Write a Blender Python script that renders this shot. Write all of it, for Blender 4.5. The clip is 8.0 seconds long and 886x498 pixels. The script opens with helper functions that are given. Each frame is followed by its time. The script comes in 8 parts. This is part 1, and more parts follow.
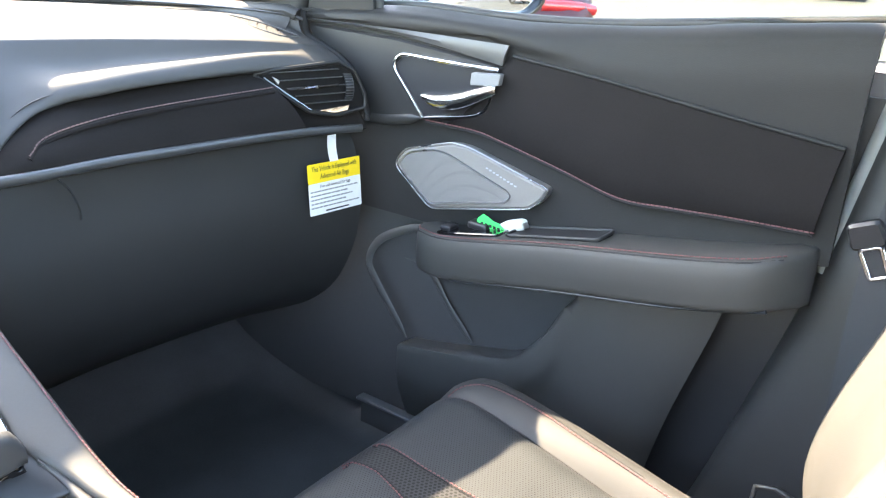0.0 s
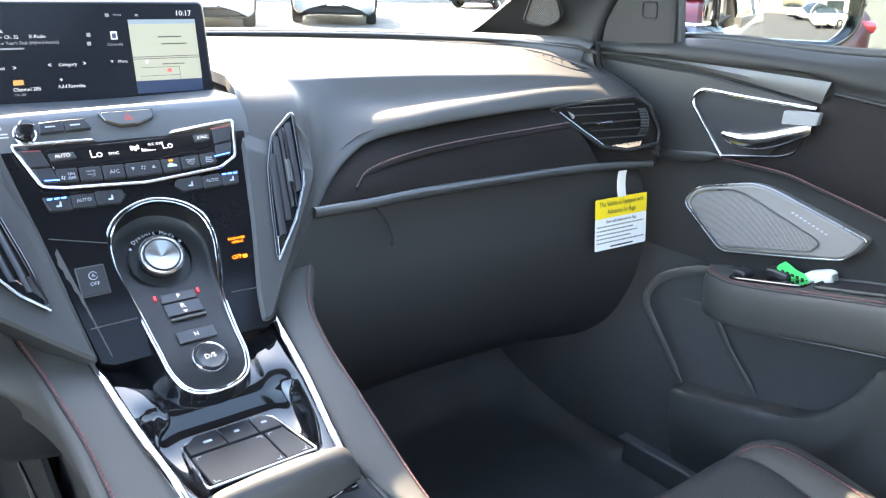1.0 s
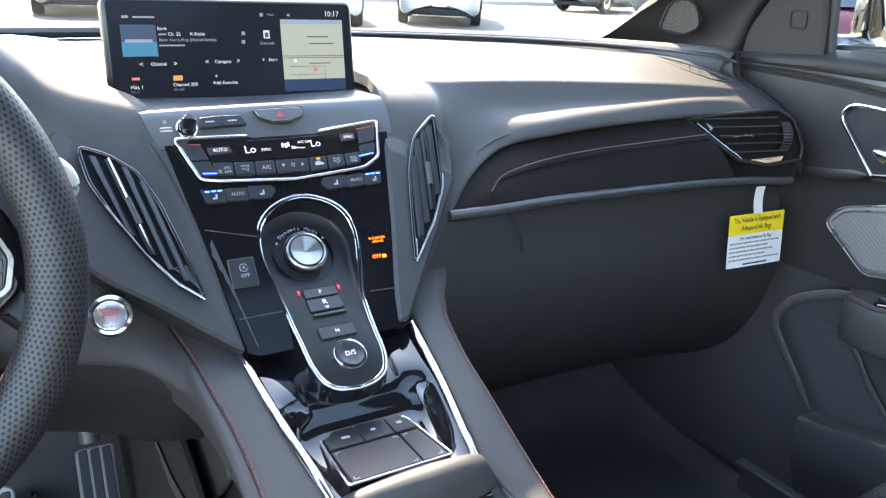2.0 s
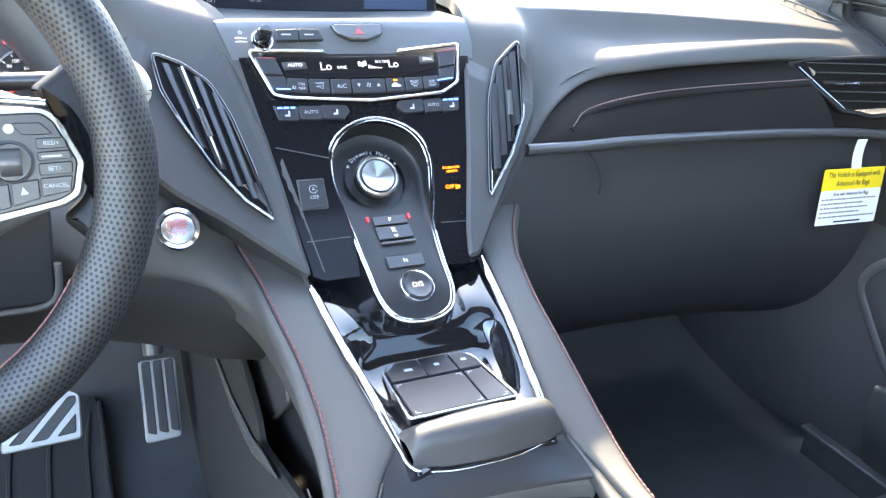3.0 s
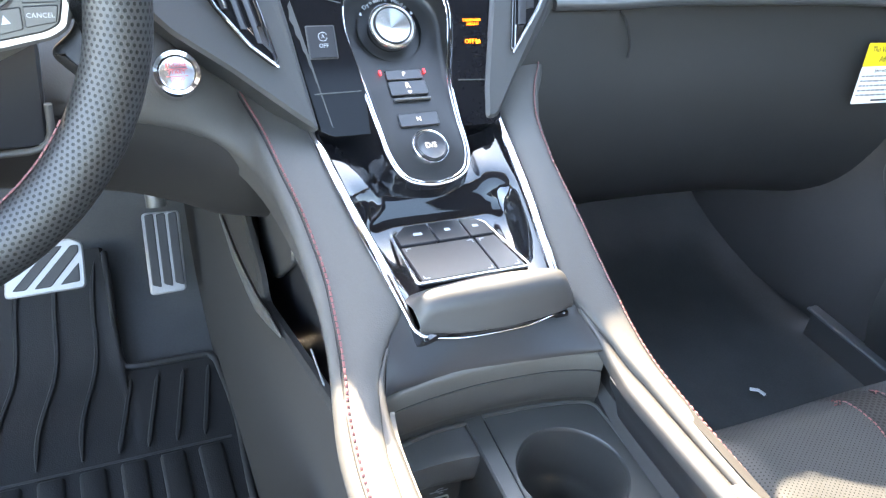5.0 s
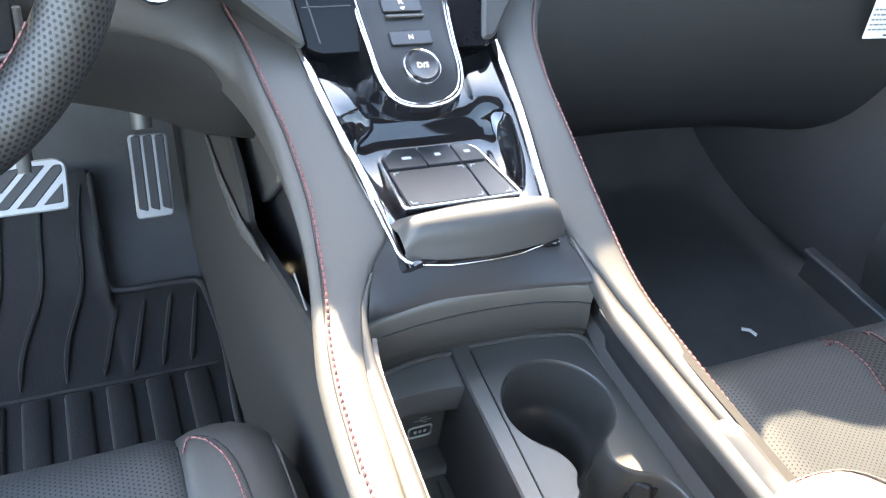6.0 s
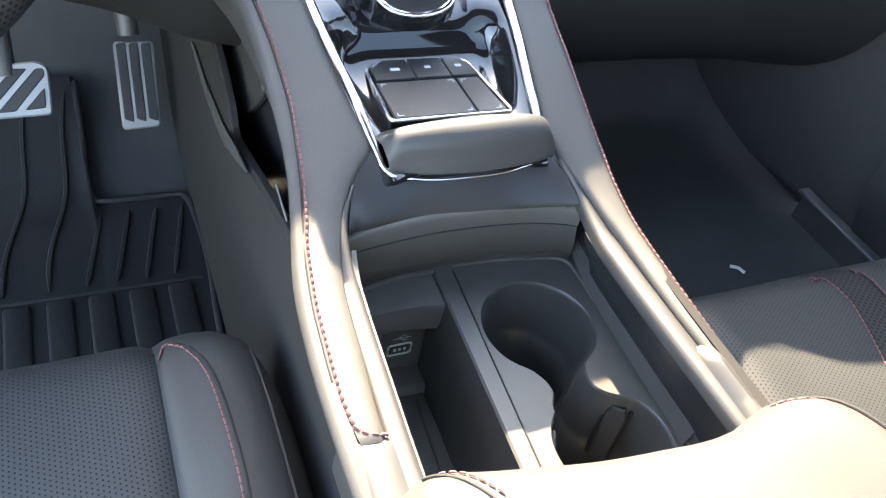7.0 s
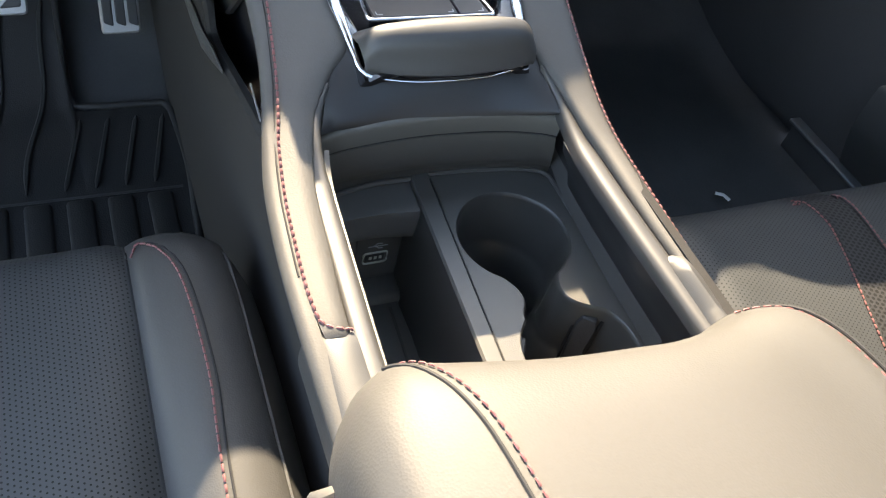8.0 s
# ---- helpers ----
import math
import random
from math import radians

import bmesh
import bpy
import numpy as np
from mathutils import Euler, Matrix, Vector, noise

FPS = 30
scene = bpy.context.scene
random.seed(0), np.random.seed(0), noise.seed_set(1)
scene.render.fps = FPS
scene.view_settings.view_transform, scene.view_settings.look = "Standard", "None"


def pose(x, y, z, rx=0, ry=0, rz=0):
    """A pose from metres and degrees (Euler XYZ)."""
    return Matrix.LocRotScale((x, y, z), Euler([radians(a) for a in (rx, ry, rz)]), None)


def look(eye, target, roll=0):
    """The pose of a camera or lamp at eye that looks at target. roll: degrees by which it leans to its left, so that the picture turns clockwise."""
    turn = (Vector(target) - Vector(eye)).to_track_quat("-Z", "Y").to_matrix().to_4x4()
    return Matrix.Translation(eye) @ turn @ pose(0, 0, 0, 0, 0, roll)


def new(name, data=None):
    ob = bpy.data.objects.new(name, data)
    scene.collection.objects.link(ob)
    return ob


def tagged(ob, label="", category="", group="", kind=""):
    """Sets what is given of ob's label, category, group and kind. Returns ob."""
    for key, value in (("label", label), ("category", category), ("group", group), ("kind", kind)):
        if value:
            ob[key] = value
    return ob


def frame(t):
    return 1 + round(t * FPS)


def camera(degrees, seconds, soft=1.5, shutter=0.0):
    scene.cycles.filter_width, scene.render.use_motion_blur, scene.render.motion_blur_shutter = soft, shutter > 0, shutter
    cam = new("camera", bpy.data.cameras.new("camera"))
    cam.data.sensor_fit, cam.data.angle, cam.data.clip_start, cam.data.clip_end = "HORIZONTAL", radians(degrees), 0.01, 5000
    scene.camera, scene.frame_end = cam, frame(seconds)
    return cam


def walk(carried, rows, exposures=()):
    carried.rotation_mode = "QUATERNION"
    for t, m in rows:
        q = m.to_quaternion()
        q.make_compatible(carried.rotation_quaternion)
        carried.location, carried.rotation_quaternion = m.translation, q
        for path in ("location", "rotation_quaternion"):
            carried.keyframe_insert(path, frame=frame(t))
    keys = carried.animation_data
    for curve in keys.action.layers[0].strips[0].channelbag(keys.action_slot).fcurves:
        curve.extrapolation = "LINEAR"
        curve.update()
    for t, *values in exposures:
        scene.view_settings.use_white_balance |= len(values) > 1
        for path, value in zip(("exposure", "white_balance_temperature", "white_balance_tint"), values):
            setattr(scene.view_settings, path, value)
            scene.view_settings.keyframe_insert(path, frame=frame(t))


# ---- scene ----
cam = camera(58.5, 8.0, 1.2)
PATH = [
    (0.0, (-0.1745, 0.2533, 1.1510), (0.6050, 0.7813, 0.8140), 3.86),
    (0.5, (-0.1988, 0.2955, 1.1541), (0.4764, 0.9487, 0.8113), 3.22),
    (1.0, (-0.2184, 0.3207, 1.1666), (0.3717, 1.0578, 0.8370), 1.95),
    (1.5, (-0.2367, 0.3359, 1.1702), (0.3071, 1.1123, 0.8516), 2.04),
    (2.0, (-0.2512, 0.3522, 1.1672), (0.2458, 1.1540, 0.8354), 2.75),
    (2.2, (-0.2470, 0.3595, 1.1651), (0.2320, 1.1677, 0.8224), 3.33),
    (3.5, (-0.2502, 0.3908, 1.1427), (0.1556, 1.1863, 0.6926), 5.43),
    (4.0, (-0.2463, 0.3974, 1.1415), (0.1548, 1.1729, 0.6541), 5.89),
    (4.5, (-0.2444, 0.4016, 1.1385), (0.1534, 1.1554, 0.6156), 6.97),
    (6.0, (-0.2290, 0.4115, 1.1157), (0.1564, 1.0983, 0.4994), 9.94),
    (6.5, (-0.2229, 0.4107, 1.1083), (0.1585, 1.0667, 0.4570), 11.79),
    (7.0, (-0.2196, 0.4080, 1.1010), (0.1592, 1.0387, 0.4236), 13.31),
    (7.5, (-0.2163, 0.4054, 1.0946), (0.1590, 0.9986, 0.3824), 15.52),
    (8.0, (-0.2096, 0.3941, 1.0886), (0.1649, 0.9601, 0.3542), 16.68),
]
walk(cam, [(t, look(eye, target, roll)) for t, eye, target, roll in PATH], [(0.0, 4.80, 7500, 13), (1.0, 4.55, 7400, 13), (1.5, 4.22, 7300, 13), (2.2, 4.07, 7250, 13), (3.3, 5.12, 7250, 13), (4.7, 5.18, 7500, 13), (6.0, 5.02, 7750, 13), (7.0, 4.46, 7700, 13), (7.5, 4.25, 7700, 13), (8.0, 3.72, 7800, 12)])

# ---- world and sun ----
world = bpy.data.worlds.new("daylight")
scene.world = world
world.use_nodes = True
wn = world.node_tree
sky = wn.nodes.new("ShaderNodeTexSky")
sky.sky_type, sky.sun_disc = "NISHITA", False
SUN_UP, SUN_TURN = 38.4, 3.0          # degrees over the horizon; degrees to the right of straight ahead
sky.sun_elevation, sky.sun_rotation = radians(SUN_UP), radians(SUN_TURN)
wn.links.new(sky.outputs[0], wn.nodes["Background"].inputs[0])
wn.nodes["Background"].inputs[1].default_value = 0.15
sun_data = bpy.data.lights.new("sun", "SUN")
sun_data.energy, sun_data.angle, sun_data.color = 2.5, radians(0.5), (1.0, 0.89, 0.71)
sun = new("sun", sun_data)
sun.rotation_euler = (radians(SUN_UP - 90), 0, radians(-SUN_TURN))

# ---- mesh helpers ----
from mathutils.bvhtree import BVHTree

V = Vector
CABIN = V((-0.2, 0.35, 1.15))          # the middle of the cabin: sheets show it their front


def lift(loc):
    return Matrix.Translation(loc)


def thing(name, at, label, category="", group="", kind=""):
    """An empty that carries the parts of one thing."""
    ob = new(name)
    ob.location = at
    ob.empty_display_size = 0.02
    return tagged(ob, label, category, group, kind)


def part(name, bm, mat, parent=None, label="", smooth=True):
    """Links a bmesh as one mesh object under a thing or part; the mesh holds world places."""
    bmesh.ops.recalc_face_normals(bm, faces=bm.faces) if len(bm.faces) < 60000 else None
    me = bpy.data.meshes.new(name)
    bm.to_mesh(me)
    bm.free()
    me.materials.append(mat)
    if smooth:
        for p in me.polygons:
            p.use_smooth = True
        me.set_sharp_from_angle(angle=radians(50))
    ob = new(name, me)
    if parent is not None:
        ob.parent = parent
        if parent.type == "EMPTY":
            ob.matrix_parent_inverse = lift(parent.location).inverted()
    if label:
        ob["label"] = label
    return ob


def spl(pts, n, closed=False):
    """n points along a smooth curve through pts, evenly spaced by length."""
    p = [V(q) if len(q) == 3 else V((*q, 0)) for q in pts]
    k = len(p)
    if k == 2 and not closed:
        return [p[0].lerp(p[1], i / (n - 1)) for i in range(n)]
    dense = []
    spans = k if closed else k - 1
    for i in range(spans):
        if closed:
            a, b, c, d = p[i - 1], p[i], p[(i + 1) % k], p[(i + 2) % k]
        else:
            b, c = p[i], p[i + 1]
            a = p[i - 1] if i else b * 2 - c
            d = p[i + 2] if i + 2 < k else c * 2 - b
        for j in range(12):
            s = j / 12
            dense.append(0.5 * ((2 * b) + (c - a) * s + (2 * a - 5 * b + 4 * c - d) * s * s + (3 * b - a - 3 * c + d) * s ** 3))
    dense.append(p[0] if closed else p[-1])
    run = [0.0]
    for u, w in zip(dense, dense[1:]):
        run.append(run[-1] + (w - u).length)
    out, j = [], 0
    count = n if closed else n - 1
    for i in range(n):
        at = run[-1] * i / count
        while j < len(run) - 2 and run[j + 1] < at:
            j += 1
        span = run[j + 1] - run[j]
        out.append(dense[j].lerp(dense[j + 1], (at - run[j]) / span if span > 1e-9 else 0))
    return out


def rounded(pts, r, seg=5):
    """A closed 2D outline with its corners rounded."""
    out, k = [], len(pts)
    for i in range(k):
        a, b, c = V(pts[i - 1]), V(pts[i]), V(pts[(i + 1) % k])
        u, w = (a - b), (c - b)
        m = min(r, u.length * 0.45, w.length * 0.45)
        s, e = b + u.normalized() * m, b + w.normalized() * m
        for j in range(seg + 1):
            q = j / seg
            out.append((s * (1 - q) ** 2 + b * 2 * q * (1 - q) + e * q * q).to_2d())
    return out


def uv_faces(bm, quads):
    """quads: (verts, uvs)."""
    layer = bm.loops.layers.uv.verify()
    for vs, us in quads:
        if len(set(vs)) < 3:
            continue
        f = bm.faces.new(vs)
        for loop, q in zip(f.loops, us):
            loop[layer].uv = q


def grid(rows, bm=None, thick=0.0, closed=False, toward=None):
    """A sheet through rows of points, with metres as its UVs; thick gives it a back, away from its front.
    toward: (a point that the front shows itself to, at which share of the columns)."""
    bm = bm or bmesh.new()
    n, m = len(rows), len(rows[0])
    mid = rows[n // 2]
    us = [0.0]
    for a, b in zip(rows, rows[1:]):
        us.append(us[-1] + (b[m // 2] - a[m // 2]).length)
    vs = [0.0]
    for a, b in zip(mid, mid[1:]):
        vs.append(vs[-1] + (b - a).length)
    vs.append(vs[-1] + (mid[0] - mid[-1]).length)
    top = [[bm.verts.new(p) for p in r] for r in rows]
    quads = []
    cols = m if closed else m - 1
    for i in range(n - 1):
        for j in range(cols):
            k = (j + 1) % m
            quads.append(((top[i][j], top[i + 1][j], top[i + 1][k], top[i][k]),
                          ((us[i], vs[j]), (us[i + 1], vs[j]), (us[i + 1], vs[j + 1]), (us[i], vs[j + 1]))))
    if thick and not closed:
        low = []
        facing = 0.0
        point, share = toward or (CABIN, None)
        for i in range(n):
            for j in range(m):
                if share is not None and (i, j) != (n // 2, int(share * (m - 1))):
                    continue
                a = rows[min(i + 1, n - 1)][j] - rows[max(i - 1, 0)][j]
                b = rows[i][min(j + 1, m - 1)] - rows[i][max(j - 1, 0)]
                facing += a.cross(b).dot(point - rows[i][j])
        thick = abs(thick) if facing > 0 else -abs(thick)
        for i in range(n):
            line = []
            for j in range(m):
                a = rows[min(i + 1, n - 1)][j] - rows[max(i - 1, 0)][j]
                b = rows[i][min(j + 1, m - 1)] - rows[i][max(j - 1, 0)]
                nn = a.cross(b)
                line.append(bm.verts.new(rows[i][j] - nn.normalized() * thick))
            low.append(line)
        z4 = ((0, 0),) * 4
        for i in range(n - 1):
            for j in range(m - 1):
                quads.append(((low[i][j], low[i][j + 1], low[i + 1][j + 1], low[i + 1][j]), z4))
            quads.append(((top[i][0], low[i][0], low[i + 1][0], top[i + 1][0]), z4))
            quads.append(((top[i][-1], top[i + 1][-1], low[i + 1][-1], low[i][-1]), z4))
        for j in range(m - 1):
            quads.append(((top[0][j], top[0][j + 1], low[0][j + 1], low[0][j]), z4))
            quads.append(((top[-1][j], low[-1][j], low[-1][j + 1], top[-1][j + 1]), z4))
    uv_faces(bm, quads)
    return bm


ABOVE = (V((0.0, 0.6, 6.0)), 0.6)
ABOVE_START = (V((0.0, 0.6, 6.0)), 0.12)


def loft(sections, nu, nv, thick=0.0, straight=False, toward=None):
    """A smooth sheet through sections (each a few points), nu by nv."""
    rows = [spl(s, nv) for s in sections]
    if straight:
        full = []
        for a, b in zip(rows, rows[1:]):
            full += [[p.lerp(q, i / nu) for p, q in zip(a, b)] for i in range(nu)]
        return grid(full + [rows[-1]], None, thick, False, toward)
    cols = [spl([r[j] for r in rows], nu) for j in range(nv)]
    return grid([[c[i] for c in cols] for i in range(nu)], None, thick, False, toward)


def creased(sections, crest, nu, na, nb, thick):
    """A sheet through sections with a crease at each section's point number crest."""
    rows = [spl(s[:crest + 1], na) + spl(s[crest:], nb)[1:] for s in sections]
    cols = [spl([r[j] for r in rows], nu) for j in range(na + nb - 1)]
    return grid([[c[i] for c in cols] for i in range(nu)], None, thick)


def tube(pts, r, seg=8, closed=False, flat=1.0, up=(0, 0, 1), bm=None, caps=True, rad=None):
    """A bar swept along pts: r across, r * flat along up."""
    bm = bm or bmesh.new()
    up = V(up)
    n, rows = len(pts), []
    for i, p in enumerate(pts):
        a = pts[(i - 1) % n] if closed or i else pts[0]
        b = pts[(i + 1) % n] if closed or i < n - 1 else pts[-1]
        t = (b - a).normalized()
        side = t.cross(up)
        side = side.normalized() if side.length > 1e-6 else t.orthogonal().normalized()
        top = side.cross(t)
        q = r if rad is None else rad(i / max(n - 1, 1))
        rows.append([p + side * (q * math.cos(2 * math.pi * j / seg)) + top * (q * flat * math.sin(2 * math.pi * j / seg)) for j in range(seg)])
    if closed:
        rows.append(rows[0])
    grid(rows, bm, 0, True)
    if not closed and caps:
        bm.verts.ensure_lookup_table()
        k = len(bm.verts)
        bm.faces.new([bm.verts[k - n * seg + j] for j in range(seg)][::-1])
        bm.faces.new([bm.verts[k - seg + j] for j in range(seg)])
    if closed:
        bmesh.ops.remove_doubles(bm, verts=bm.verts, dist=1e-6)
    return bm


def plate(outline, place, depth, bevel=0.001, bm=None, rise=0.0):
    """A flat piece with bevelled edge: the 2D outline, put by place(u, v, h); its face lies at h = rise, its back at rise - depth."""
    bm = bm or bmesh.new()
    o = [V((q[0], q[1])) for q in outline]
    area = sum(a.x * b.y - b.x * a.y for a, b in zip(o, o[1:] + o[:1]))
    if area < 0:
        o.reverse()
    k = len(o)
    inner = []
    for i in range(k):
        t = (o[(i + 1) % k] - o[i - 1]).normalized()
        inner.append(o[i] + V((-t.y, t.x)) * bevel)
    layers = [(o, rise - depth), (o, rise - bevel), (inner, rise)]
    rings = [[bm.verts.new(place(q.x, q.y, h)) for q in ring] for ring, h in layers]
    for a, b in zip(rings, rings[1:]):
        for i in range(k):
            bm.faces.new((a[i], a[(i + 1) % k], b[(i + 1) % k], b[i]))
    bm.faces.new(rings[-1])
    bm.faces.new(rings[0][::-1])
    return bm


def turned(profile, place, seg=32, bm=None):
    """A turned piece: (radius, height) pairs about the point that place(u, v, h) has at (0, 0)."""
    bm = bm or bmesh.new()
    rings = []
    for r, h in profile:
        if r < 1e-6:
            rings.append([bm.verts.new(place(0, 0, h))])
        else:
            rings.append([bm.verts.new(place(r * math.cos(2 * math.pi * i / seg), r * math.sin(2 * math.pi * i / seg), h)) for i in range(seg)])
    for a, b in zip(rings, rings[1:]):
        for i in range(seg):
            j = (i + 1) % seg
            if len(a) == 1:
                bm.faces.new((a[0], b[j], b[i]))
            elif len(b) == 1:
                bm.faces.new((a[i], a[j], b[0]))
            else:
                bm.faces.new((a[i], a[j], b[j], b[i]))
    return bm


def block(lo, hi, bevel=0.004, bm=None, seg=2):
    """A box with rounded edges between two corners."""
    bm = bm or bmesh.new()
    fresh = bmesh.new()
    bmesh.ops.create_cube(fresh, size=1)
    a, b = V(lo), V(hi)
    for v in fresh.verts:
        v.co = V((a[i] + (v.co[i] + 0.5) * (b[i] - a[i]) for i in range(3)))
    if bevel:
        bmesh.ops.bevel(fresh, geom=fresh.edges, offset=bevel, segments=seg, affect="EDGES", profile=0.5)
    me = bpy.data.meshes.new("tmp")
    fresh.to_mesh(me)
    fresh.free()
    bm.from_mesh(me)
    bpy.data.meshes.remove(me)
    return bm


def stitches(pts, step=0.0045, size=0.0032, r=0.0006, up=(0, 0, 1)):
    """A row of small thread stitches along a line."""
    run = sum((b - a).length for a, b in zip(pts, pts[1:]))
    n = max(2, int(run / step))
    line = spl([tuple(p) for p in pts], n)
    bm = bmesh.new()
    for i in range(n):
        a = line[max(i - 1, 0)]
        b = line[min(i + 1, n - 1)]
        t = (b - a).normalized() * size / 2
        c = line[i]
        tube([c - t, c - t * 0.6 + V(up) * r * 0.8, c + t * 0.6 + V(up) * r * 0.8, c + t], r, 5, bm=bm, up=up)
    return bm


def offset(pts, d):
    return [V(p) + V(d) for p in pts]


FONT_DEPTH = 0.0001


def writing(name, text, place, u, v, size, mat, parent, turn=0.0, align="CENTER", label="", stretch=1.0, lift_by=0.0004):
    """Raised lettering on a surface given by place(u, v, h)."""
    cu = bpy.data.curves.new(name, "FONT")
    cu.body, cu.size, cu.align_x, cu.align_y, cu.extrude = text, size, align, "CENTER", FONT_DEPTH
    cu.resolution_u = 2
    ob = new(name, cu)
    o, x, y = place(u, v, lift_by), place(u + 1e-3, v, lift_by), place(u, v + 1e-3, lift_by)
    ex, ey = (x - o).normalized(), (y - o).normalized()
    ez = ex.cross(ey)
    m = Matrix((ex, ey, ez)).transposed().to_4x4()
    m.translation = o
    dg = bpy.context.evaluated_depsgraph_get()
    me = bpy.data.meshes.new_from_object(ob.evaluated_get(dg))
    me.name = name
    bpy.data.objects.remove(ob)
    me.transform(m @ Matrix.Rotation(radians(turn), 4, "Z") @ Matrix.Diagonal((stretch, 1, 1, 1)))
    me.materials.clear()
    me.materials.append(mat)
    out = new(name, me)
    out.parent = parent
    if parent.type == "EMPTY":
        out.matrix_parent_inverse = lift(parent.location).inverted()
    if label:
        out["label"] = label
    return out


def flat(o, ex, ey):
    """place(u, v, h) for a plane at o with axes ex and ey."""
    o, ex, ey = V(o), V(ex).normalized(), V(ey)
    ey = (ey - ex * ey.dot(ex)).normalized()
    ez = ex.cross(ey)
    return lambda u, v, h=0.0: o + ex * u + ey * v + ez * h


def bar(u0, v0, u1, v1):
    return [(u0, v0), (u1, v0), (u1, v1), (u0, v1)]


# ---- materials ----
def shader(name):
    m = bpy.data.materials.new(name)
    m.use_nodes = True
    return m, m.node_tree.nodes, m.node_tree.links, m.node_tree.nodes["Principled BSDF"]


def surface(name, colour, rough=0.5, metal=0.0, grain=0.0, grain_size=0.0012, vary=0.12, wear=0.08, spec=0.5, coat=0.0, dots=None, weave=0.0):
    """A material with fine grain in relief and slow changes of tone and gloss. dots: (spacing, radius, on UVs) for a perforated skin."""
    m, nodes, links, b = shader(name)
    tc = nodes.new("ShaderNodeTexCoord")
    slow = nodes.new("ShaderNodeTexNoise")
    slow.inputs["Scale"].default_value, slow.inputs["Detail"].default_value = 14, 4
    links.new(tc.outputs["Object"], slow.inputs["Vector"])
    fine = nodes.new("ShaderNodeTexNoise")
    fine.inputs["Scale"].default_value, fine.inputs["Detail"].default_value = 0.5 / grain_size, 2
    links.new(tc.outputs["Object"], fine.inputs["Vector"])
    mixf = nodes.new("ShaderNodeMath")
    mixf.operation = "MULTIPLY_ADD"
    links.new(slow.outputs[0], mixf.inputs[0])
    mixf.inputs[1].default_value = 0.6
    half = nodes.new("ShaderNodeMath")
    half.operation = "MULTIPLY"
    links.new(fine.outputs[0], half.inputs[0])
    half.inputs[1].default_value = 0.4
    links.new(half.outputs[0], mixf.inputs[2])
    ramp = nodes.new("ShaderNodeMix")
    ramp.data_type = "RGBA"
    c = V(colour)
    ramp.inputs[6].default_value = (*(c * (1 - vary)), 1)
    ramp.inputs[7].default_value = (*(c * (1 + vary)), 1)
    links.new(mixf.outputs[0], ramp.inputs[0])
    out = ramp.outputs[2]
    rr = nodes.new("ShaderNodeMath")
    rr.operation = "MULTIPLY_ADD"
    links.new(slow.outputs[0], rr.inputs[0])
    rr.inputs[1].default_value, rr.inputs[2].default_value = wear * 2, rough - wear
    links.new(rr.outputs[0], b.inputs["Roughness"])
    b.inputs["Metallic"].default_value = metal
    b.inputs["Specular IOR Level"].default_value = spec
    b.inputs["Coat Weight"].default_value = coat
    b.inputs["Coat Roughness"].default_value = 0.03
    height = None
    if grain:
        vor = nodes.new("ShaderNodeTexVoronoi")
        vor.inputs["Scale"].default_value = 1 / grain_size
        links.new(tc.outputs["Object"], vor.inputs["Vector"])
        height = vor.outputs["Distance"]
    if dots:
        space, rad, kind = dots
        sep = nodes.new("ShaderNodeSeparateXYZ")
        links.new(tc.outputs["UV" if kind else "Object"], sep.inputs[0])

        def calc(op, a, k=None):
            nd = nodes.new("ShaderNodeMath")
            nd.operation = op
            for i, q in enumerate((a, k)):
                if q is None:
                    continue
                if isinstance(q, (int, float)):
                    nd.inputs[i].default_value = q
                else:
                    links.new(q, nd.inputs[i])
            return nd.outputs[0]
        best = None
        for sh in (0.0, 0.5):
            du = calc("SUBTRACT", calc("FRACT", calc("ADD", calc("DIVIDE", sep.outputs[0], space * 1.73), sh)), 0.5)
            dv = calc("SUBTRACT", calc("FRACT", calc("ADD", calc("DIVIDE", sep.outputs[1], space), sh)), 0.5)
            du = calc("MULTIPLY", du, space * 1.73)
            dv = calc("MULTIPLY", dv, space)
            d = calc("SQRT", calc("ADD", calc("MULTIPLY", du, du), calc("MULTIPLY", dv, dv)))
            best = d if best is None else calc("MINIMUM", best, d)
        hole = calc("LESS_THAN", best, rad)
        mx = nodes.new("ShaderNodeMix")
        mx.data_type = "RGBA"
        links.new(hole, mx.inputs[0])
        links.new(out, mx.inputs[6])
        mx.inputs[7].default_value = (0.004, 0.004, 0.004, 1)
        links.new(calc("SUBTRACT", spec, calc("MULTIPLY", hole, spec * 0.4)), b.inputs["Specular IOR Level"])
        out = mx.outputs[2]
        dent = calc("MULTIPLY", calc("MINIMUM", best, rad * 1.5), 400.0)
        height = dent if height is None else calc("ADD", dent, calc("MULTIPLY", height, 0.3))
    if weave:
        wv = nodes.new("ShaderNodeTexNoise")
        wv.inputs["Scale"].default_value, wv.inputs["Detail"].default_value = weave, 6
        links.new(tc.outputs["Object"], wv.inputs["Vector"])
        height = wv.outputs[0]
    if height is not None:
        bp = nodes.new("ShaderNodeBump")
        bp.inputs["Strength"].default_value, bp.inputs["Distance"].default_value = grain or 0.3, 0.0006
        links.new(height, bp.inputs["Height"])
        links.new(bp.outputs[0], b.inputs["Normal"])
    links.new(out, b.inputs["Base Color"])
    return m


